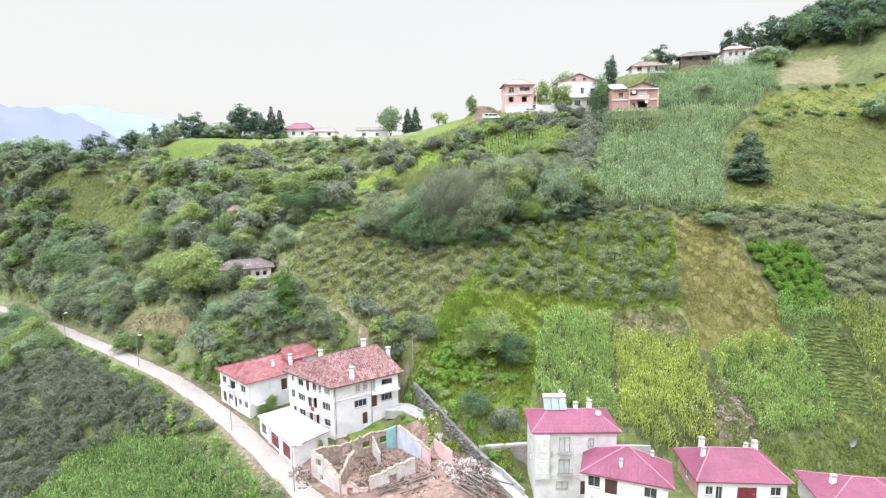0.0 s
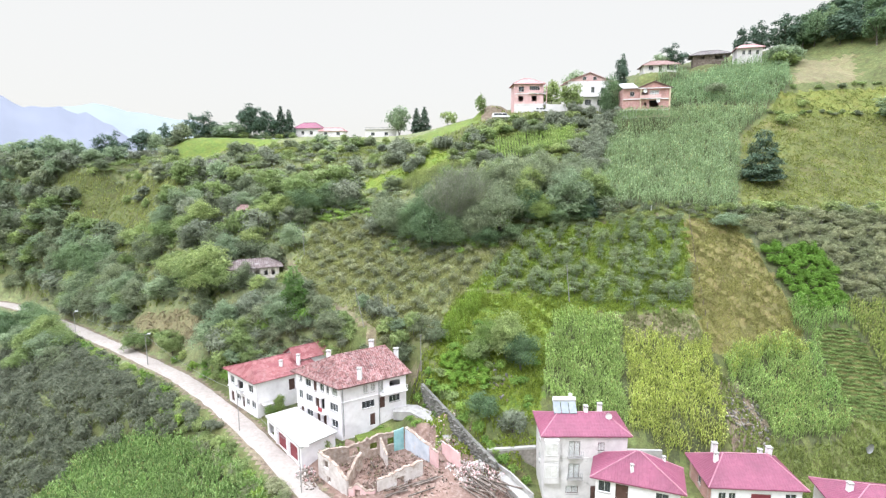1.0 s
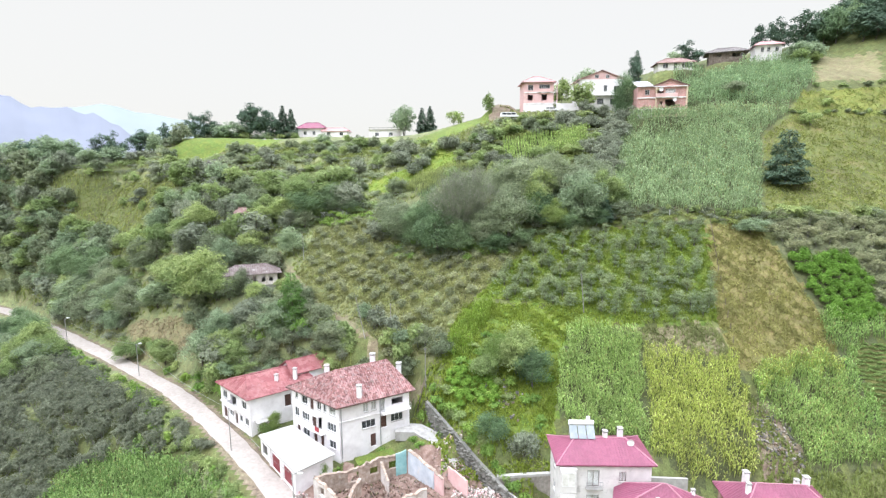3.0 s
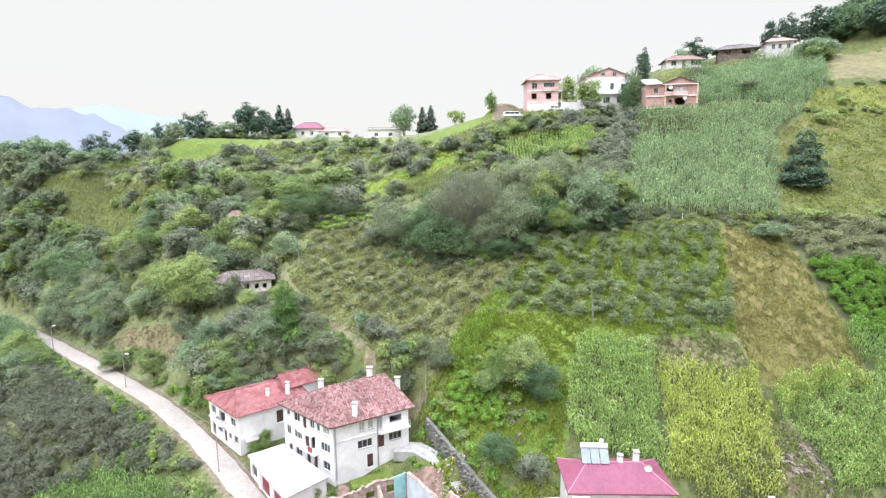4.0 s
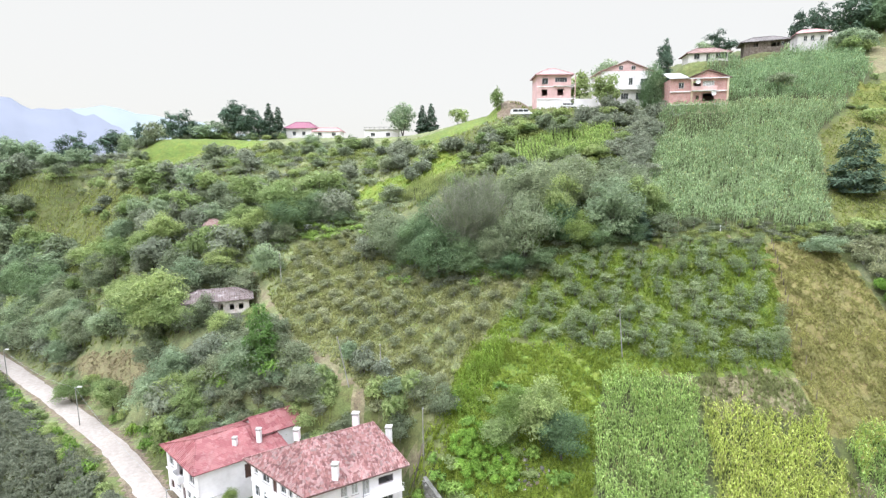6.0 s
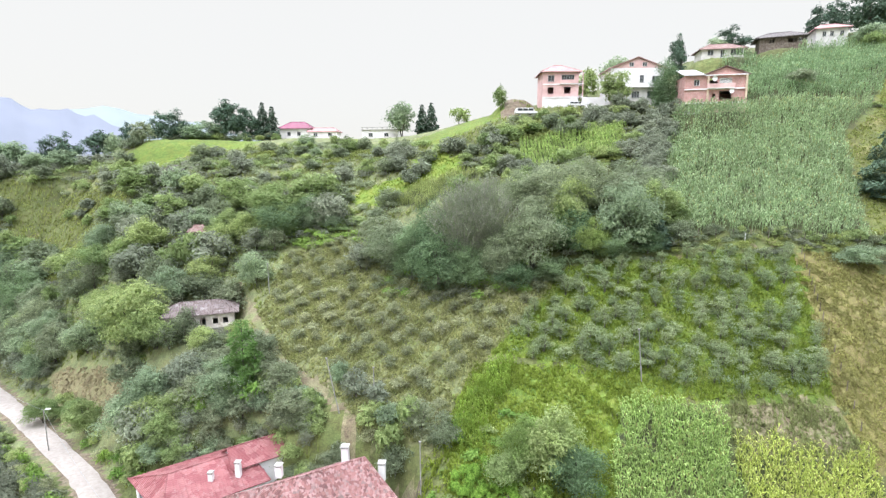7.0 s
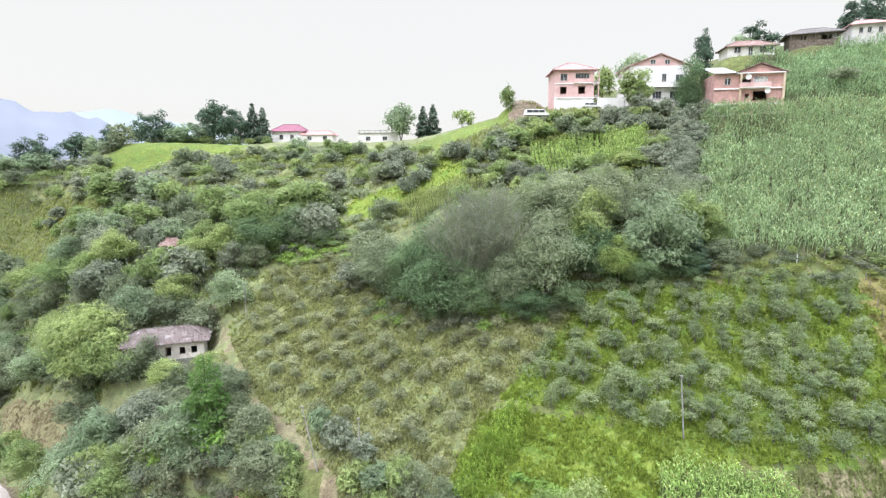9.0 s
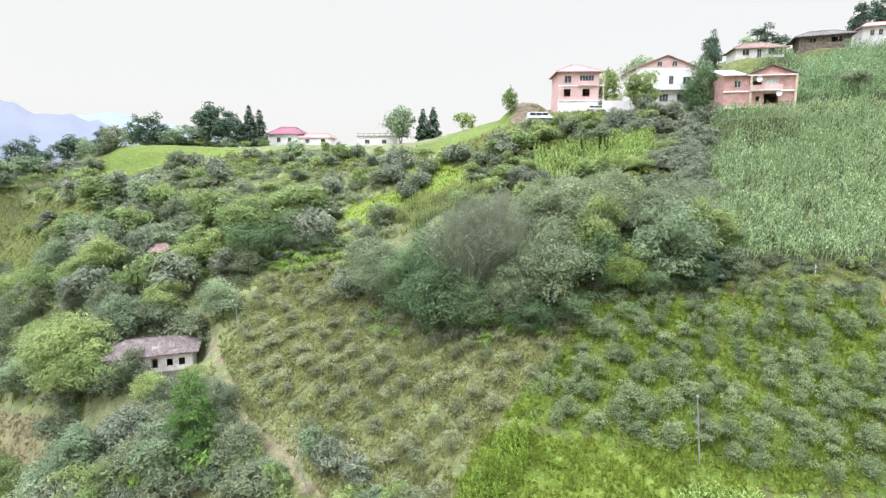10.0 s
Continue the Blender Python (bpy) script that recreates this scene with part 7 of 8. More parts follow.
def crest_white():
    ob = thing("house", "white house with a pink gable under a shallow roof", "house", Matrix.Translation((37.2, 173.5, 59.6)))
    q = rect(13.0, 9.0, 3)
    low = [(2.2, 0.9, 1.7, 1.6, "window"), (6.2, 0.9, 1.9, 1.6, "window"), (10.4, 0.9, 2.6, 1.6, "window")]
    facade(ob, q[0], q[1], -2.5, 3.4, low, PLASTER_GREY)
    facade(ob, q[0], q[1], 3.41, 8.0, [(7.6, 4.6, 1.0, 1.7, "window"), (11.0, 4.5, 1.7, 1.6, "window"), (2.4, 4.6, 1.3, 1.5, "window")], PLASTER)
    for k in (1, 2, 3):
        facade(ob, q[k], q[(k + 1) % 4], -2.5, 8.0, [(4.5, 4.6, 1.2, 1.4, "window")], PLASTER, inset=(0.29, 0.29 if k == 3 else 0))
    floor_slab(ob, q, 3.4)
    strip(ob, q[0], q[1], 3.3, 3.5, 0.7, PLASTER)
    # the roof's ridge runs front to back: gable towards the valley
    g = grown(q, 0.6)
    quad = (g[1], g[2], g[3], g[0])
    roof(ob, quad, 7.95, (0.01, 0.99), 2.7, TILE_PINK, 0.18, (True, True), caps=False)
    mid = lambda a, b: ((a[0] + b[0]) / 2, (a[1] + b[1]) / 2)
    gable_wall(ob, q[0], q[1], 8.0, Vector((*mid(q[0], q[1]), 10.4)), PLASTER_PINK)
    gable_wall(ob, q[2], q[3], 8.0, Vector((*mid(q[2], q[3]), 10.4)), PLASTER_PINK)
    a, b = Vector((*q[0], 0)), Vector((*q[1], 0))
    d = (b - a).normalized()
    n = Vector((d.y, -d.x, 0))
    for u in (4.9, 8.1):
        bm = window_frame(a + n * 0.22, d, n, u, 8.3, 1.1, 1.0)
        w = part("window", bm, FRAME_WHITE, ob)
        bm = bmesh.new()
        obox(bm, a, d, n, u - 0.5, u + 0.5, 0.05, 0.07, 8.35, 9.25)
        part("pane", bm, GLASS, w)


def crest_brick():
    ob = thing("house", "unfinished red brick house with concrete floors and a low gable", "house", Matrix.Translation((51.2, 160.5, 55.0)))
    q = rect(12.8, 8.0, -6)
    lerp = lambda t: (q[0][0] + (q[1][0] - q[0][0]) * t, q[0][1] + (q[1][1] - q[0][1]) * t)
    split = lerp(0.31)
    facade(ob, q[0], split, -2.0, 2.6, [(2.0, 0.6, 1.2, 1.6, "hole")], PLASTER_GREY)
    facade(ob, split, q[1], -2.0, 2.6, [], PLASTER_OCHRE)
    facade(ob, q[0], split, 2.61, 8.6, [(2.5, 6.4, 1.2, 1.3, "window")], BRICK)
    facade(ob, split, q[1], 2.61, 8.6, [(1.7, 6.4, 2.2, 1.5, "hole"), (4.5, 6.4, 2.6, 1.5, "curtain"), (2.2, 3.7, 0.7, 0.9, "hole"), (4.6, 3.2, 2.6, 1.9, "hole")], BRICK)
    for k in (1, 2, 3):
        facade(ob, q[k], q[(k + 1) % 4], -2.0, 8.6, [], BRICK, inset=(0.29, 0.29 if k == 3 else 0))
    for z in (2.6, 5.6):
        strip(ob, q[0], split, z - 0.14, z + 0.12, 0.5 if z < 3 else 0.25, PLASTER)
        strip(ob, split, q[1], z - 0.14, z + 0.12, 0.3, PLASTER)
        floor_slab(ob, q, z)
    balcony(ob, split, q[1], 0.6, 6.2, 5.74, 0.9, PLASTER_PINK, PLASTER, True)
    strip(ob, split, q[1], 8.4, 8.6, 0.5, PLASTER)
    for t in (0.37, 0.985):
        p = lerp(t)
        bm = bmesh.new()
        box(bm, p[0] - 0.18, p[0] + 0.18, p[1] - 0.5, p[1] - 0.2, -2, 8.38)
        part("pillar", bm, PLASTER_OCHRE, ob)
    right = (split, q[1], q[2], (split[0] + q[2][0] - q[1][0], split[1] + q[2][1] - q[1][1]))
    left = (q[0], (split[0] - 0.1, split[1]), (right[3][0] - 0.1, right[3][1]), q[3])
    g = grown(right, 0.6)
    roof(ob, (g[1], g[2], g[3], g[0]), 8.6, (0.01, 0.99), 1.9, TILE_BROWN, 0.16, (True, True), caps=False)
    mid = ((split[0] + q[1][0]) / 2, (split[1] + q[1][1]) / 2)
    gable_wall(ob, split, q[1], 8.62, Vector((*mid, 10.2)), BRICK)
    bm = bmesh.new()
    lo = [bm.verts.new((*p, 8.5 + (2.6 if k > 1 else 0))) for k, p in enumerate(grown(left, 0.5))]
    hi = [bm.verts.new(v.co + Vector((0, 0, 0.14))) for v in lo]
    bm.faces.new(hi)
    bm.faces.new(reversed(lo))
    for k in range(4):
        bm.faces.new((lo[k], lo[(k + 1) % 4], hi[(k + 1) % 4], hi[k]))
    part("roof", bm, TIN_PALE, ob, "pale sheet roof over the side wing")
    return lerp


def plain_house(name, label, base, w, d, turn, tall, rise, roof_m, walls, front, over=0.8, ridge=(0.3, 0.7), side=(), deep=-1.5, posts=0):
    ob = thing(name, label, "house", Matrix.Translation(base))
    q = rect(w, d, turn)
    for k in range(4):
        facade(ob, q[k], q[(k + 1) % 4], deep, tall, front if k == 0 else side if k == 1 else [], walls, inset=(0.29 if k else 0, 0.29 if k == 3 else 0))
    floor_slab(ob, q, 0.0)
    roof(ob, grown(q, over), tall - 0.05, ridge, rise, roof_m)
    for k in range(posts):
        a, b = Vector((*q[0], 0)), Vector((*q[1], 0))
        p = a.lerp(b, k / max(1, posts - 1))
        bm = bmesh.new()
        limb(bm, (p.x, p.y - 0.6, deep), (p.x, p.y - 0.6, tall - 0.1), 0.09, 0.09, 6)
        part("post", bm, TIMBER, ob)
    return ob


crest_pink()
crest_white()
edge = crest_brick()
for t, z in ((0.43, 7.6), (0.71, 4.9)):
    p = edge(t)
    dish(51.2 + p[0], 160.5 + p[1] - 1.5, 55.0 + z, 0.55, 180, "brick house")
plain_house("house", "single-storey white house under a brown hipped roof", (64.4, 187.6, 72.3), 10.6, 6.6, -6, 2.5, 1.9, TILE_BROWN, PLASTER_GREY, [(2.2, 0.9, 1.5, 1.4, "window"), (5.2, 0.2, 1.0, 2.1, "window"), (8.3, 0.8, 2.2, 1.6, "window"), (9.9, 0.9, 0.8, 1.4, "window")])
plain_house("timber_house", "old dark timber house with a sagging grey roof", (84.5, 196.0, 76.6), 10.6, 7.0, -18, 2.8, 1.9, TILE_DARK, TIMBER, [(3.0, 1.2, 1.2, 1.0, "hole"), (8.0, 1.0, 2.2, 1.2, "hole"), (9.8, 1.2, 0.7, 1.0, "window")], 1.2, posts=5)
plain_house("house", "two-storey grey house with a faded red roof", (97.0, 195.0, 77.4), 7.6, 7.0, -14, 3.8, 1.7, TILE_PINK, PLASTER_GREY, [(2.0, 1.6, 0.9, 1.4, "window"), (3.8, 1.6, 0.9, 1.4, "window"), (6.2, 1.5, 1.0, 1.4, "window")], 0.8)
# ridge houses far to one side
plain_house("house", "white house with a bright crimson hipped roof on the ridge", (-65.8, 221.5, 53.9), 10.6, 8.0, 4, 4.2, 2.5, METAL_RED, PLASTER, [(3.0, 1.6, 1.2, 1.4, "window"), (6.5, 1.6, 1.2, 1.4, "window")], 0.8, deep=-3)
gh = plain_house("house", "low pale house with a gabled front on the ridge", (-55.6, 219.5, 54.4), 10.0, 6.5, 2, 2.4, 1.5, TILE_PINK, PLASTER, [(2.5, 0.7, 1.4, 1.2, "window"), (7.6, 0.7, 1.4, 1.2, "window")], 0.5, (0.05, 0.8), deep=-3)
fr = thing("house", "flat-roofed white building with unfinished columns on its roof", "house", Matrix.Translation((-35.4, 220.5, 53.6)))
fq = rect(12.5, 7.5, 0)
for k in range(4):
    facade(fr, fq[k], fq[(k + 1) % 4], -3, 3.4, [(3, 1.2, 1.5, 1.2, "window"), (8.5, 1.2, 1.5, 1.2, "window")] if k == 0 else [], PLASTER, inset=(0.29 if k else 0, 0.29 if k == 3 else 0))
bm = bmesh.new()
box(bm, -6.6, 6.6, -4.1, 4.1, 3.41, 3.65)
part("flat_roof", bm, CONCRETE, fr)
for k in range(8):
    bm = bmesh.new()
    box(bm, -6.2 + k * 1.75, -6.0 + k * 1.75, -3.9, -3.7, 3.65, 4.3)
    part("column", bm, CONCRETE, fr)
bm = bmesh.new()
box(bm, -6.4, 6.4, -4.0, -3.6, 4.3, 4.42)
part("beam", bm, CONCRETE, fr)


# -- abandoned house among the trees
def old_house():
    ob = thing("abandoned_house", "derelict stone and timber house with a patched tile roof", "house", Matrix.Translation((-51.0, 120.8, 16.6)))
    q = rect(11.0, 6.0, 24)
    facade(ob, q[0], q[1], -2.5, 2.6, [(1.6, 0.6, 0.8, 1.1, "hole"), (3.2, 0.6, 0.8, 1.1, "hole"), (6.0, 0.5, 0.9, 1.4, "hole"), (8.0, 0.6, 0.8, 1.1, "hole"), (9.6, 0.6, 0.8, 1.1, "hole")], PLASTER_DIRTY)
    for k in (1, 2, 3):
        facade(ob, q[k], q[(k + 1) % 4], -2.5, 2.6, [(3.0, 0.6, 0.9, 1.1, "hole")], PLASTER_DIRTY, inset=(0.29, 0.29 if k == 3 else 0))
    strip(ob, q[0], q[1], -2.5, -0.1, 0.08, STONE, "plinth")
    floor_slab(ob, q, 0.0)
    roof(ob, grown(q, 0.8), 2.55, (0.25, 0.75), 1.7, TILE_PATCHED, 0.16)
    tile_rows(ob, grown(q, 0.8), 2.56, (0.25, 0.75), 1.7, TILE_PATCHED, 0.45, seed=8, bulge=0.06)
    for u in (0.5, 3.2, 5.9):
        a, b = Vector((*q[0], 0)), Vector((*q[1], 0))
        p = a.lerp(b, u / 11) + Vector((0.5, -1.1, 0))
        bm = bmesh.new()
        limb(bm, (p.x, p.y, -4.0), (p.x, p.y, 2.4), 0.1, 0.09, 6)
        part("post", bm, TIMBER, ob)


old_house()
plain_house("hut", "small timber hut with a brown roof among the trees", (-61.3, 141.0, round(height(-61.3, 141.0), 2) + 0.6), 3.4, 3.0, 20, 3.4, 1.3, TILE_BROWN, TIMBER, [(1.7, 0.2, 0.9, 1.9, "door")], 0.4, deep=-2.0)


# ---- ruin beside the road ----
def broken_wall(label, p0, p1, z0, tops, material, thick=0.35, holes=()):
    """A wall with a jagged top: tops are heights at even steps."""
    ob = thing("ruined_wall", label, "wall", Matrix.Translation((*p0, z0)))
    a, b = Vector((0, 0, 0)), Vector((p1[0] - p0[0], p1[1] - p0[1], 0))
    length = b.length
    d = b / length
    n = Vector((d.y, -d.x, 0))
    rng = random.Random(int(abs(p0[0] * 31 + p0[1] * 7)))
    bm, crust = bmesh.new(), bmesh.new()
    k = max(4, int(length / 0.4))
    nodes = []
    for i in range(k + 1):
        f = i / k * (len(tops) - 1)
        j = min(int(f), len(tops) - 2)
        nodes.append(tops[j] + (tops[j + 1] - tops[j]) * (f - j) + 0.06 * math.sin(i * 1.3 + length) + rng.choice((-0.22, -0.08, -0.04, 0, 0, 0.03, 0.07)))

    def block(target, u0, u1, w0, w1, low, t0, t1):
        v = [target.verts.new(a + d * u + n * w + Vector((0, 0, z))) for u, w, z in ((u0, w0, low[0]), (u1, w0, low[1]), (u1, w1, low[1]), (u0, w1, low[0]), (u0, w0, t0), (u1, w0, t1), (u1, w1, t1), (u0, w1, t0))]
        for q in ((0, 1, 2, 3), (7, 6, 5, 4), (4, 5, 1, 0), (5, 6, 2, 1), (6, 7, 3, 2), (7, 4, 0, 3)):
            target.faces.new([v[m] for m in q])

    for i in range(k):
        u0, u1, t0, t1 = length * i / k, length * (i + 1) / k, nodes[i], nodes[i + 1]
        z = -0.6
        for s, e in sorted((s, s + h) for u, s, w, h in holes if abs((u0 + u1) / 2 - u) < w / 2):
            if min(t0, t1) > s:
                block(bm, u0, u1, -thick, 0, (z, z), s, s)
                z = e
        if min(t0, t1) - z > 0.05:
            block(bm, u0, u1, -thick, 0, (z, z), t0, t1)
        if thick > 0.22:
            block(crust, u0, u1, -thick - 0.04, 0.04, (t0 + 0.004, t1 + 0.004), t0 + rng.uniform(0.06, 0.16), t1 + rng.uniform(0.06, 0.16))
    bmesh.ops.remove_doubles(bm, verts=bm.verts[:], dist=0.002)
    if thick > 0.22:
        part("broken_top", crust, BROKEN, ob)
    else:
        crust.free()
    part("masonry", bm, material, ob)
    return ob


broken_wall("roofless white house wall with empty windows facing the road", (-22.0, 70.3), (-16.9, 66.2), -2.9, (4.0, 4.0, 3.6, 2.2), PLASTER_DIRTY, 0.35, ((1.9, 2.2, 1.2, 1.3), (2.5, 0.2, 0.9, 1.0)))
broken_wall("long broken rear wall of the ruin", (-10.3, 77.4), (-21.9, 70.6), -1.9, (3.3, 3.2, 3.3, 3.0, 2.6, 3.0, 3.1), BROKEN, 0.35, ((2.2, 1.2, 1.3, 1.2), (5.0, 1.2, 1.2, 1.1), (8.2, 0.9, 1.6, 1.4)))
broken_wall("teal painted corner of the ruin", (-11.6, 76.1), (-10.2, 77.0), -1.7, (3.2, 3.3), PLASTER_TEAL, 0.15)
broken_wall("ruin wall with faded blue plaster", (-10.0, 77.0), (-5.9, 72.6), -1.7, (3.3, 3.2, 2.9, 2.8), PLASTER_BLUE, 0.3)
broken_wall("white lime wash on the upper half of the blue ruin wall", (-9.95, 77.06), (-5.85, 72.66), -0.0, (1.55, 1.5, 1.2, 1.1), PLASTER, 0.38)
broken_wall("ruin wall with faded pink plaster", (-5.8, 72.5), (-4.6, 71.2), -1.7, (2.8, 2.5), PLASTER_PINK, 0.3)
broken_wall("white front wall of the ruin with a broken top", (-12.4, 65.6), (-6.5, 69.2), -2.4, (2.2, 2.6, 3.0, 3.1), PLASTER_DIRTY, 0.35, ((3.4, 0.6, 1.0, 1.2),))
broken_wall("stump of a cross wall in the ruin", (-16.9, 66.4), (-15.6, 71.0), -2.3, (1.4, 2.2, 2.9, 3.1), BROKEN, 0.35, ((3.0, 0.0, 1.0, 2.0),))
broken_wall("short plastered stump of a ruin wall", (-16.6, 66.0), (-12.8, 65.2), -2.9, (1.3, 2.0, 1.2, 1.6), PLASTER_PINK, 0.35, ((1.4, 0.0, 0.9, 1.3),))
broken_wall("cross wall with a cream doorway in the ruin", (-13.6, 74.6), (-12.2, 72.0), -1.8, (3.0, 2.2, 1.6), PLASTER_DIRTY, 0.25)
broken_wall("free-standing pink wall panel in the rubble", (-4.0, 74.2), (-1.3, 71.0), -1.5, (2.6, 2.5, 2.5), PLASTER_PINK, 0.2)


def stone_mesh(seed, flat=0.7):
    rng = random.Random(seed)
    bm = bmesh.new()
    bmesh.ops.create_icosphere(bm, subdivisions=1, radius=0.5)
    for v in bm.verts:
        v.co *= rng.uniform(0.75, 1.15)
        v.co.z *= flat
    me = bpy.data.meshes.new("stone")
    bm.to_mesh(me)
    bm.free()
    return me


STONES = [stone_mesh(k) for k in range(6)]
for me in STONES:
    me.materials.append(STONE)


def rubble(name, label, spots_xy, mat_list, seed, size, lift):
    """Heaps of broken brick and plaster, joined: too many to count."""
    rng = np.random.default_rng(seed)
    verts, tris, index = [], [], []
    cube = np.array([(x, y, z) for z in (-1, 1) for x, y in ((-1, -1), (1, -1), (1, 1), (-1, 1))], float) / 2
    quads = ((0, 2, 1), (0, 3, 2), (4, 5, 6), (4, 6, 7), (0, 1, 5), (0, 5, 4), (1, 2, 6), (1, 6, 5), (2, 3, 7), (2, 7, 6), (3, 0, 4), (3, 4, 7))
    n = 0
    for cx, cy, r, heap, count in spots_xy:
        for k in range(count):
            a, q = rng.random() * math.tau, math.sqrt(rng.random()) * r
            x, y = cx + math.cos(a) * q, cy + math.sin(a) * q
            z = height(x, y) + heap * max(0, 1 - q / r) * rng.random() + lift
            s = size * (0.4 + 1.2 * rng.random() ** 2)
            m = np.array(Euler(rng.random(3) * 6).to_matrix())
            verts.append((cube * (s * np.array((1.5, 0.9, 0.6)) * (0.7 + 0.6 * rng.random(3)))) @ m.T + (x, y, z))
            tris += [(n + i, n + j, n + l) for i, j, l in quads]
            index += [int(rng.integers(len(mat_list)))] * 12
            n += 8
    me = mesh_arrays(name, np.concatenate(verts), tris, mat_list, index)
    return tagged(new(name, me), label, "rubble", kind="stuff")


rubble("rubble", "heaps of broken brick, plaster and stone inside the ruin", ((-15, 70, 5, 1.0, 500), (-10, 71, 5, 0.9, 500), (-12, 68, 3, 0.8, 260), (-6, 68, 4, 0.5, 220), (2, 69.5, 4, 1.6, 520), (-3, 76, 4, 0.6, 260), (-19, 73, 3, 0.8, 160), (-22.5, 69, 2, 0.9, 140), (-1, 73.5, 3, 0.5, 180), (-15, 75.5, 3, 0.4, 120)),
       [YARD, SOIL, YARD, BROKEN, YARD, SOIL, YARD, TIMBER], 5, 0.17, 0.0)
rubble("rubble", "pale heap of broken stone and plaster beside the fallen timbers", ((1.6, 69.8, 3.6, 1.7, 900), (-1.2, 71.4, 2.2, 0.7, 200), (-24, 70.6, 1.6, 1.6, 160), (-3.5, 77.2, 2.6, 0.4, 160)), [STONE_PALE, PLASTER_DIRTY, STONE_PALE, PLASTER_PINK], 15, 0.2, 0.0)
rubble("loose_stones", "loose stones on a bare strip between the fields", ((44, 82, 3, 0.2, 220), (44.5, 79, 2.5, 0.2, 160), (3, 86, 2.5, 0.3, 60), (6, 84, 2, 0.2, 30)), [STONE_PALE, SOIL, STONE], 6, 0.28, 0.0)


def timber(x, y, z, length, turn, tilt):
    bm = bmesh.new()
    box(bm, -length / 2, length / 2, -0.09, 0.09, -0.07, 0.07)
    ob = part("timber_beam", bm, TIMBER, None)
    ob.matrix_basis = pose(x, y, z, 0, tilt, turn)
    return tagged(ob, "weathered roof beam lying on the rubble", "beam", "beams of the fallen roof")


rng = random.Random(5)
for k in range(30):
    x, y = rng.uniform(0.5, 5.5), rng.uniform(64.5, 68.8)
    timber(x, y, height(x, y) + 0.25 + 0.02 * k, rng.uniform(3, 5.5), rng.choice((-48, -44, -40, -20, -52)) + rng.uniform(-5, 5), rng.uniform(-6, 6))
for k in range(8):
    x, y = rng.uniform(-10, -5), rng.uniform(64.5, 68)
    timber(x, y, height(x, y) + 0.3 + 0.03 * k, rng.uniform(2.5, 4.5), rng.uniform(10, 50), rng.uniform(-5, 5))


# ---- bare rocks on the slope ----
rng = random.Random(12)
for cx, cy, n in ((-84, 172.5, 12), (-75.7, 162.2, 10), (-80, 171.5, 6), (-126, 192, 7)):
    for k in range(n):
        x, y, s = cx + rng.uniform(-4, 4), cy + rng.uniform(-2, 2), rng.uniform(1.4, 3.2)
        rock = new("rock", STONES[rng.randrange(6)])
        rock.matrix_basis = Matrix.Translation((x, y, height(x, y) + s * 0.1)) @ Euler((rng.random(), rng.random(), rng.random() * 6)).to_matrix().to_4x4() @ Matrix.Diagonal((s, s * 0.8, s * 0.8, 1))
        tagged(rock, "grey weathered rock showing through the scrub", "rock", "rocks on the slope")


# ---- walls and paths of the yard ----
def stone_wall(label, line, thick, pieces):
    """A dry stone retaining wall: a core with single stones set in its face."""
    ob = thing("stone_wall", label, "wall", kind="structure")
    rng = random.Random(9)
    for (x0, y0, b0, t0), (x1, y1, b1, t1) in zip(line[:-1], line[1:]):
        bm = bmesh.new()
        d = Vector((x1 - x0, y1 - y0, 0))
        n = Vector((d.y, -d.x, 0)).normalized() * thick
        v = []
        for (x, y, b, t) in ((x0, y0, b0, t0), (x1, y1, b1, t1)):
            v.append([bm.verts.new((x, y, b)), bm.verts.new(Vector((x, y, b)) - n), bm.verts.new(Vector((x, y, t)) - n), bm.verts.new((x, y, t))])
        for k in range(4):
            bm.faces.new((v[0][k], v[0][(k + 1) % 4], v[1][(k + 1) % 4], v[1][k]))
        bm.faces.new(reversed(v[0]))
        bm.faces.new(v[1])
        part("wall_core", bm, STONE, ob)
        for k in range(pieces):
            t, u = rng.random(), rng.random()
            b, h = b0 + (b1 - b0) * t, (t0 + (t1 - t0) * t) - (b0 + (b1 - b0) * t)
            st = new("stone", rng.choice(STONES))
            st.parent = ob
            s = rng.uniform(0.45, 0.85)
            st.matrix_basis = Matrix.Translation((x0 + d.x * t - n.x, y0 + d.y * t - n.y, b + h * u)) @ Matrix.Rotation(rng.random() * 6, 4, "Z") @ Matrix.Diagonal((s, s, s * 0.8, 1))
    return ob


stone_wall("dry stone retaining wall along the grassy path", ((4.2, 70.6, -2.2, 0.0), (0.2, 75.6, -1.0, 1.6), (-3.4, 80.0, 0.4, 3.5), (-7.8, 86.4, 2.0, 5.0)), 0.5, 70)


def slab_along(name, label, category, line, width, thick, material, kind="structure"):
    bm = bmesh.new()
    rows = []
    for k, (x, y, z) in enumerate(line):
        a, b = line[max(k - 1, 0)], line[min(k + 1, len(line) - 1)]
        s = Vector((-(b[1] - a[1]), b[0] - a[0], 0)).normalized() * width / 2
        p = Vector((x, y, z))
        rows.append([bm.verts.new(p + s), bm.verts.new(p - s), bm.verts.new(p - s - Vector((0, 0, thick))), bm.verts.new(p + s - Vector((0, 0, thick)))])
    for a, b in zip(rows[:-1], rows[1:]):
        for k in range(4):
            bm.faces.new((a[k], a[(k + 1) % 4], b[(k + 1) % 4], b[k]))
    bm.faces.new(rows[0])
    bm.faces.new(reversed(rows[-1]))
    return tagged(part(name, bm, material, None), label, category, kind=kind)


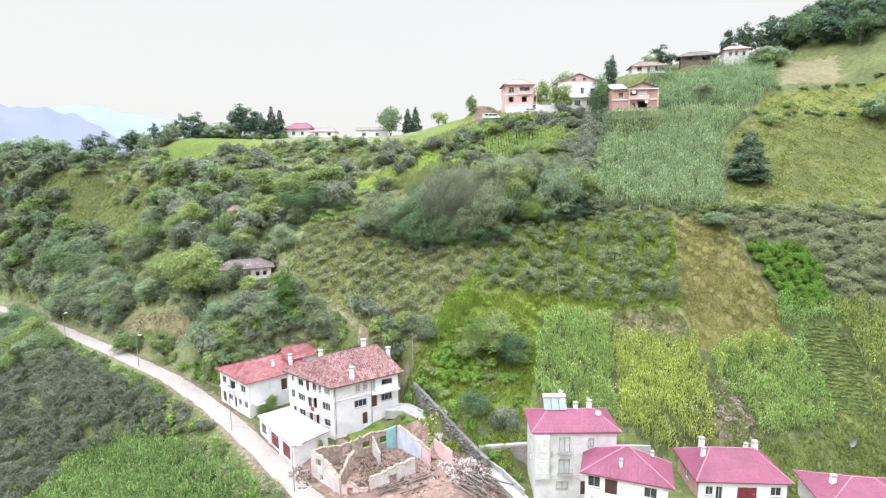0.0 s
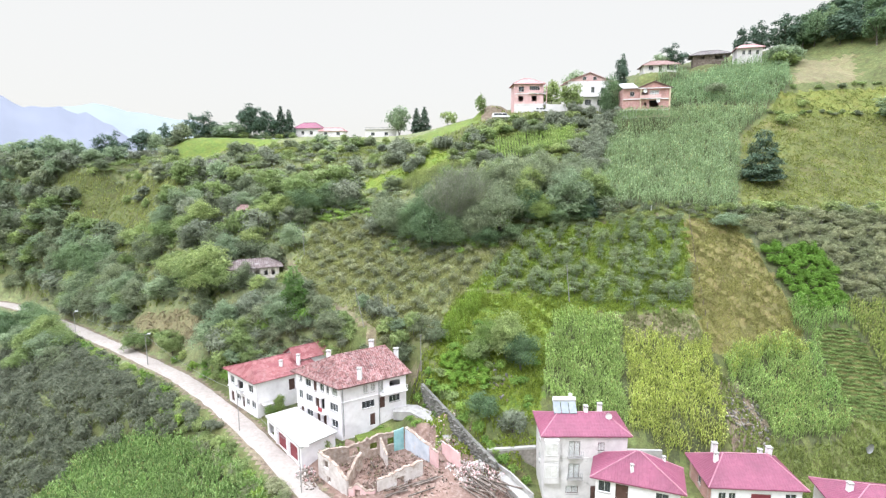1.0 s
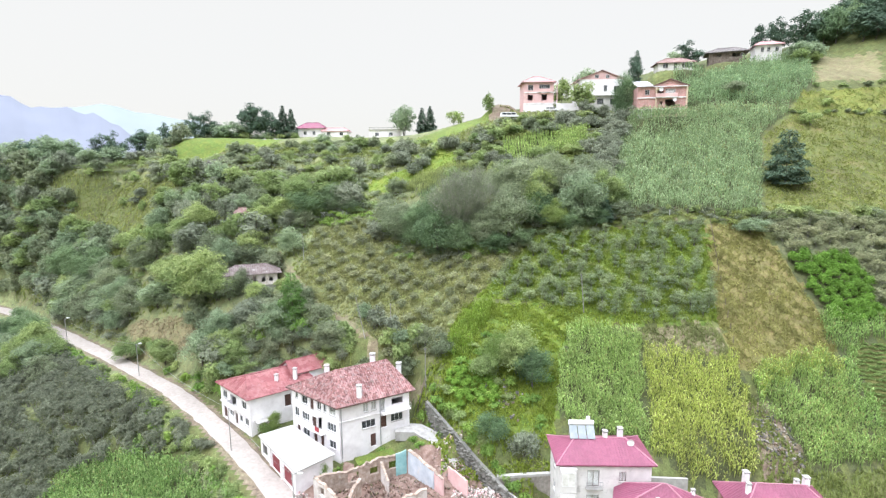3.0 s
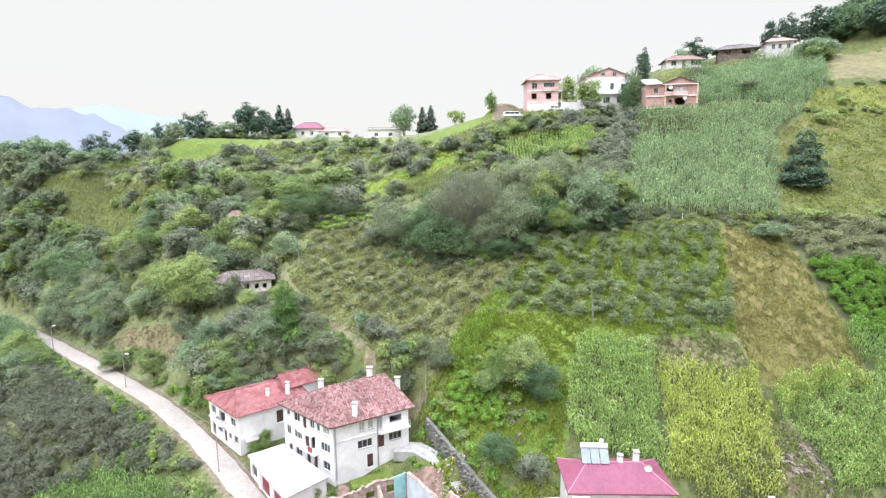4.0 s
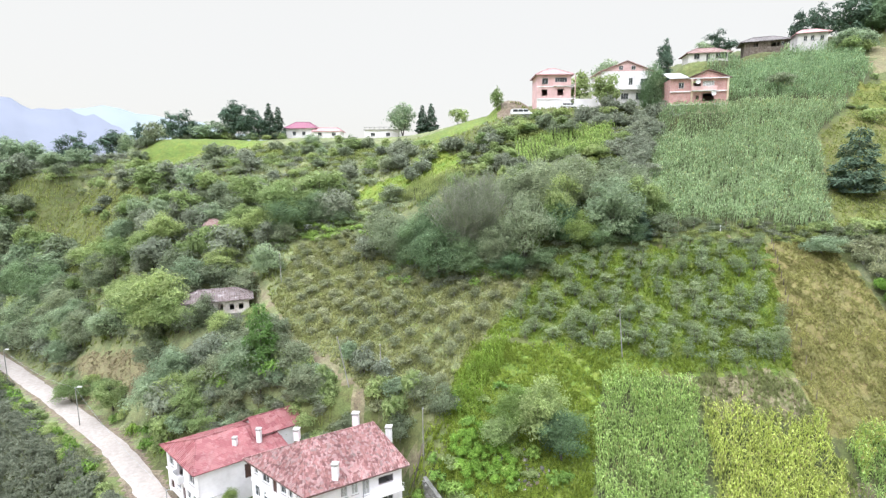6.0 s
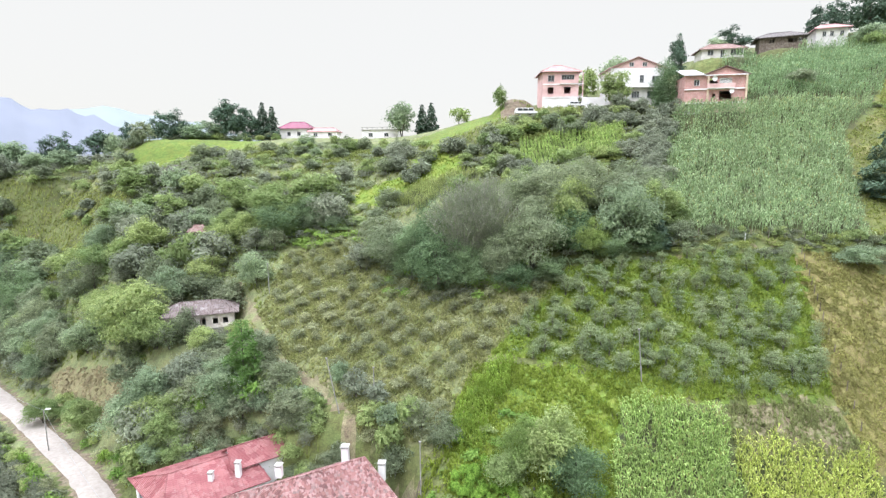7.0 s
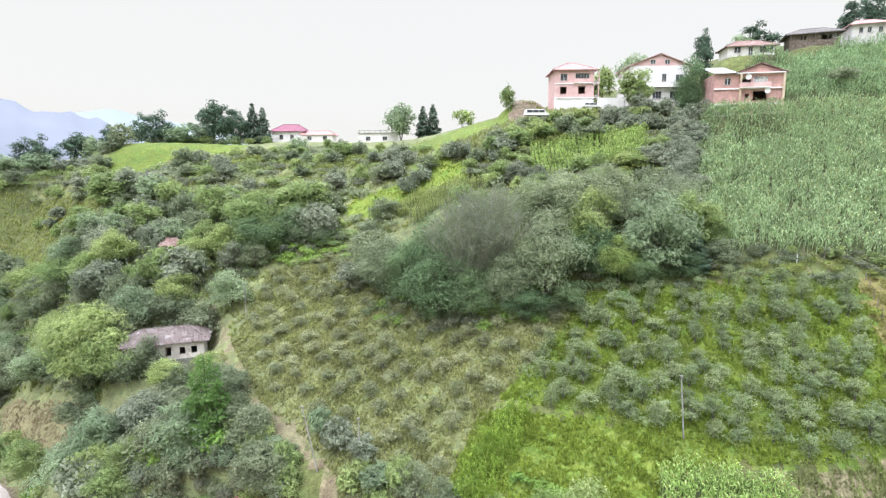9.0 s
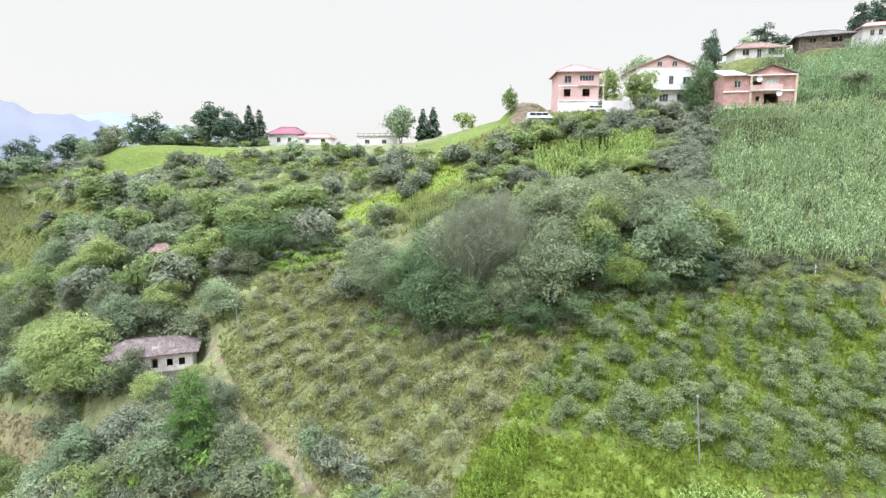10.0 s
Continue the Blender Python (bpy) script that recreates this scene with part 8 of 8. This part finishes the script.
slab_along("pavement", "concrete ramp running down from the farmhouse wing", "ramp", ((-12.6, 83.4, 1.8), (-9.2, 83.5, 1.7), (-6.2, 81.6, 1.15), (-3.4, 78.8, 0.35), (-1.6, 76.5, -0.35)), 2.9, 1.5, CONCRETE)
slab_along("pavement", "concrete path running down between the houses", "path", ((2.2, 73.2, -0.9), (4.6, 70.4, -1.5), (7.6, 66.8, -2.6), (10.0, 63.6, -3.6), (13, 60, -4.6)), 1.9, 1.2, CONCRETE)
slab_along("low_wall", "low concrete wall along the path", "wall", ((3.4, 72.0, -0.5), (6.0, 69.6, -1.0), (8.8, 66.2, -2.0)), 0.25, 1.4, CONCRETE)
slab_along("retaining_wall", "stone-faced retaining wall beside the apartment house", "wall", ((2.9, 72.7, 0.36), (10.1, 73.6, 0.5)), 0.5, 3.6, STONE_PALE)
slab_along("coping", "pale concrete coping on the retaining wall", "coping", ((2.8, 72.7, 0.75), (10.15, 73.6, 0.85)), 0.55, 0.35, CONCRETE)
slab_along("retaining_wall", "pale concrete wall behind the crimson-roofed houses", "wall", ((21.5, 73.6, 0.6), (28.5, 73.4, 0.6)), 0.35, 4.0, CONCRETE)
slab_along("retaining_wall", "pale concrete wall between the houses on the crest", "wall", ((24.6, 171.6, 61.2), (30.6, 171.2, 61.0)), 0.35, 4.5, PLASTER)
slab_along("lawn", "small green lawn before the farmhouse", "lawn", ((-17.6, 76.6, -0.1), (-12.4, 79.4, 0.0)), 2.2, 1.8, GRASS_LIME)


# ---- poles, posts and cars ----
def pole(x, y, h, lamp=False, lean=(0, 0), r=0.085, label="weathered grey utility pole standing on the slope"):
    z = height(x, y)
    ob = thing("street_lamp" if lamp else "utility_pole", "grey street lamp pole at the edge of the road" if lamp else label, "street lamp" if lamp else "pole", Matrix.Translation((x, y, z)))
    bm = bmesh.new()
    limb(bm, (0, 0, -0.5), (lean[0], lean[1], h), r, r * 0.7, 8)
    part("pole", bm, POLE_GREY, ob)
    if lamp:
        bm = bmesh.new()
        limb(bm, (lean[0], lean[1], h - 0.1), (lean[0] + 1.0, lean[1] - 0.3, h + 0.3), 0.05, 0.04, 6)
        part("arm", bm, METAL_GREY, ob)
        bm = bmesh.new()
        box(bm, lean[0] + 0.8, lean[0] + 1.5, lean[1] - 0.5, lean[1] - 0.2, h + 0.25, h + 0.42)
        part("lamp_head", bm, FRAME_WHITE, ob)
    else:
        bm = bmesh.new()
        box(bm, lean[0] - 0.12, lean[0] + 0.12, lean[1] - 0.12, lean[1] + 0.12, h - 0.05, h + 0.12)
        part("insulator", bm, POLE_GREY, ob)
    return Vector((x + lean[0], y + lean[1], z + h))


pole_tops = [pole(-70.7, 107.4, 7.0, True), pole(-38.6, 81.2, 7.2, True), pole(-23.4, 66.6, 7.0, True), pole(-101, 125.6, 6.5, True)]
slope_tops = [pole(-8.4, 89.0, 6.5), pole(19.5, 99.2, 7.0, False, (-0.7, 0)), pole(-40.3, 125.7, 5.5), pole(-15.6, 98.9, 5.8), pole(-20.5, 99.2, 7.5, False, (-1.6, 0.3))]
strut = thing("utility_pole", "slanting timber strut propping a utility pole", "pole", Matrix.Translation((-9.8, 88.0, height(-9.8, 88.0))))
bm = bmesh.new()
limb(bm, (0, 0, -0.4), (1.3, 0.9, 5.6), 0.09, 0.07, 6)
part("pole", bm, TIMBER, strut)


def cable(a, b, sag):
    cu = bpy.data.curves.new("cable", "CURVE")
    cu.dimensions, cu.bevel_depth, cu.bevel_resolution = "3D", 0.018, 1
    sp = cu.splines.new("POLY")
    sp.points.add(12)
    for k in range(13):
        p = a.lerp(b, k / 12) - Vector((0, 0, sag * 4 * (k / 12) * (1 - k / 12)))
        sp.points[k].co = (*p, 1)
    cu.materials.append(METAL_GREY)
    return tagged(new("cable", cu), "thin overhead cable between two poles", "cable", "overhead cables")


for a, b in ((pole_tops[0], pole_tops[1]), (pole_tops[1], pole_tops[2]), (pole_tops[3], pole_tops[0])):
    cable(a, b, 1.2)


def post(x, y, h, material, label, w=0.12):
    bm = bmesh.new()
    limb(bm, (0, 0, -0.3), (0, 0, h), w / 2, w / 2 * 0.85, 6)
    ob = part("fence_post", bm, material, None)
    ob.matrix_basis = Matrix.Translation((x, y, height(x, y)))
    return tagged(ob, label, "post", "posts along the field edge" if h < 1.4 else "")


post(40.6, 118.4, 1.6, FRAME_WHITE, "white marker post at the field's edge", 0.16)
for k in range(17):
    t = k / 16
    x, y = (48 - 2.4 * t * 2, 116 - 10 * t * 2) if t < 0.5 else (45.6 - 3.0 * (t - 0.5) * 2, 106 - 16 * (t - 0.5) * 2)
    post(x, y, 1.2, TIMBER, "thin grey wooden fence post beside the hay strip", 0.14)
for k in range(12):
    x, y = 29 + k * 2.6, 121.0 - k * 0.3
    post(x, y, 1.3, TIMBER, "thin grey wooden fence post below the corn", 0.14)
# white trough at the end of the orchard path
bm = bmesh.new()
box(bm, -0.9, 0.9, -0.4, 0.4, -0.3, 1.15)
bmesh.ops.bevel(bm, geom=bm.edges[:], offset=0.08, segments=2, affect="EDGES")
tr = part("water_tank", bm, FRAME_WHITE, None)
tr.matrix_basis = Matrix.Translation((-39.6, 141.9, height(-39.6, 141.9)))
tagged(tr, "small white water tank at the orchard's edge", "tank")


def loft(bm, sections):
    """Skins a run of closed outlines."""
    rings = [[bm.verts.new(p) for p in s] for s in sections]
    n = len(rings[0])
    for a, b in zip(rings[:-1], rings[1:]):
        for k in range(n):
            bm.faces.new((a[k], a[(k + 1) % n], b[(k + 1) % n], b[k]))
    bm.faces.new(reversed(rings[0]))
    bm.faces.new(rings[-1])


CAR_WHITE = surface("white_car_paint", ((0.72, 0.72, 0.72), (0.76, 0.76, 0.76), (0.78, 0.78, 0.78)), 1.0, 0.3, 0, 0.5, 0.03)
TYRE = surface("tyre_rubber", ((0.02, 0.02, 0.02), (0.03, 0.03, 0.03), (0.04, 0.04, 0.04)), 4.0, 0.9, 0, 1, 0.1)
CAR_GLASS = surface("tinted_car_glass", ((0.03, 0.035, 0.04), (0.04, 0.045, 0.05), (0.05, 0.055, 0.06)), 1.0, 0.08, 0, 1, 0.05)


def vehicle(name, label, x, y, turn, length, width, tall, nose):
    z = height(x, y)
    ob = thing(name, label, "van" if tall > 1.8 else "car", pose(x, y, z, 0, 0, turn))
    bm = bmesh.new()
    h = tall
    prof = [(-0.5, 0.32), (-0.5, 0.62), (-0.47, 0.96), (-0.4, 1.0), (0.5 - nose * 1.35, 1.0), (0.5 - nose * 0.75, 0.6), (0.49, 0.5), (0.5, 0.3)]
    loft(bm, [[(px * length, s * width / 2 * (0.86 if pz > 0.8 else 1), pz * h * 0.86 + 0.14 * h) for px, pz in prof] for s in (-1, -0.94, 0.94, 1)])
    body = part("body", bm, CAR_WHITE, ob)
    for s in (-1, 1):
        for u0, u1 in ((-0.42, -0.2), (-0.17, 0.05), (0.08, 0.5 - nose * 1.25)):
            if u1 - u0 < 0.05:
                continue
            bm = bmesh.new()
            box(bm, u0 * length, u1 * length, s * width * 0.5 - 0.02, s * width * 0.5 + 0.012, h * 0.68, h * 0.92)
            part("window", bm, CAR_GLASS, body)
        for u in (-0.31, 0.31):
            bm = bmesh.new()
            limb(bm, (u * length, s * width * 0.4, 0.32), (u * length, s * width * 0.51, 0.32), 0.33, 0.33, 14)
            bmesh.ops.holes_fill(bm, edges=bm.edges[:])
            wheel = part("wheel", bm, TYRE, ob)
            bm = bmesh.new()
            limb(bm, (u * length, s * width * 0.5, 0.32), (u * length, s * width * 0.52, 0.32), 0.19, 0.17, 10)
            bmesh.ops.holes_fill(bm, edges=bm.edges[:])
            part("rim", bm, METAL_GREY, wheel)
    bm = bmesh.new()
    box(bm, length * 0.49, length * 0.505, -width * 0.42, -width * 0.25, h * 0.42, h * 0.5)
    part("headlight", bm, FRAME_WHITE, ob)
    bm = bmesh.new()
    box(bm, length * 0.49, length * 0.505, width * 0.25, width * 0.42, h * 0.42, h * 0.5)
    part("headlight", bm, FRAME_WHITE, ob)


vehicle("van", "white van parked on the crest beside the pink house", 10.2, 166.2, 6, 5.4, 2.0, 2.2, 0.16)
vehicle("car", "white hatchback parked before the pink house", 22.8, 169.3, 10, 4.2, 1.7, 1.5, 0.22)

# ---- far mountains, their haze painted into the material colours ----
def far_range(label, dist, heights_at, material, z0):
    """A distant crest: heights over bearings in degrees from the y axis."""
    rng = random.Random(2)
    bm = bmesh.new()
    rows = []
    b0, b1 = heights_at[0][0], heights_at[-1][0]
    for k in range(81):
        b = b0 + (b1 - b0) * k / 80
        z = float(np.interp(b, [q[0] for q in heights_at], [q[1] for q in heights_at])) + dist * 0.004 * (math.sin(k * 0.9) + 0.6 * math.sin(k * 2.1 + 1))
        s, c = math.sin(radians(b)), math.cos(radians(b))
        rows.append([bm.verts.new((s * dist * f, c * dist * f, zz)) for f, zz in ((0.8, z0), (0.9, z0 + (z - z0) * (0.5 + 0.05 * math.sin(k * 0.7))), (1.0, z), (1.15, z0))])
    for a, b in zip(rows[:-1], rows[1:]):
        for k in range(3):
            bm.faces.new((a[k], a[k + 1], b[k + 1], b[k])).smooth = True
    ob = part("backdrop", bm, material, None)
    return tagged(ob, label, "mountains", kind="structure")


far_range("distant mountain ridge with blue haze painted into its colour", 2600, ((-70, 320), (-52, 360), (-44, 330), (-40, 285), (-37.5, 268), (-36, 275), (-34, 190), (-31, 120), (-28, 60), (-20, 20)), HAZE, -120)
far_range("far mountain ridge with pale haze painted into its colour", 3900, ((-75, 480), (-48, 420), (-40, 400), (-34, 420), (-30, 380), (-26, 300), (-20, 240), (0, 200), (30, 180)), HAZE_FAR, -150)
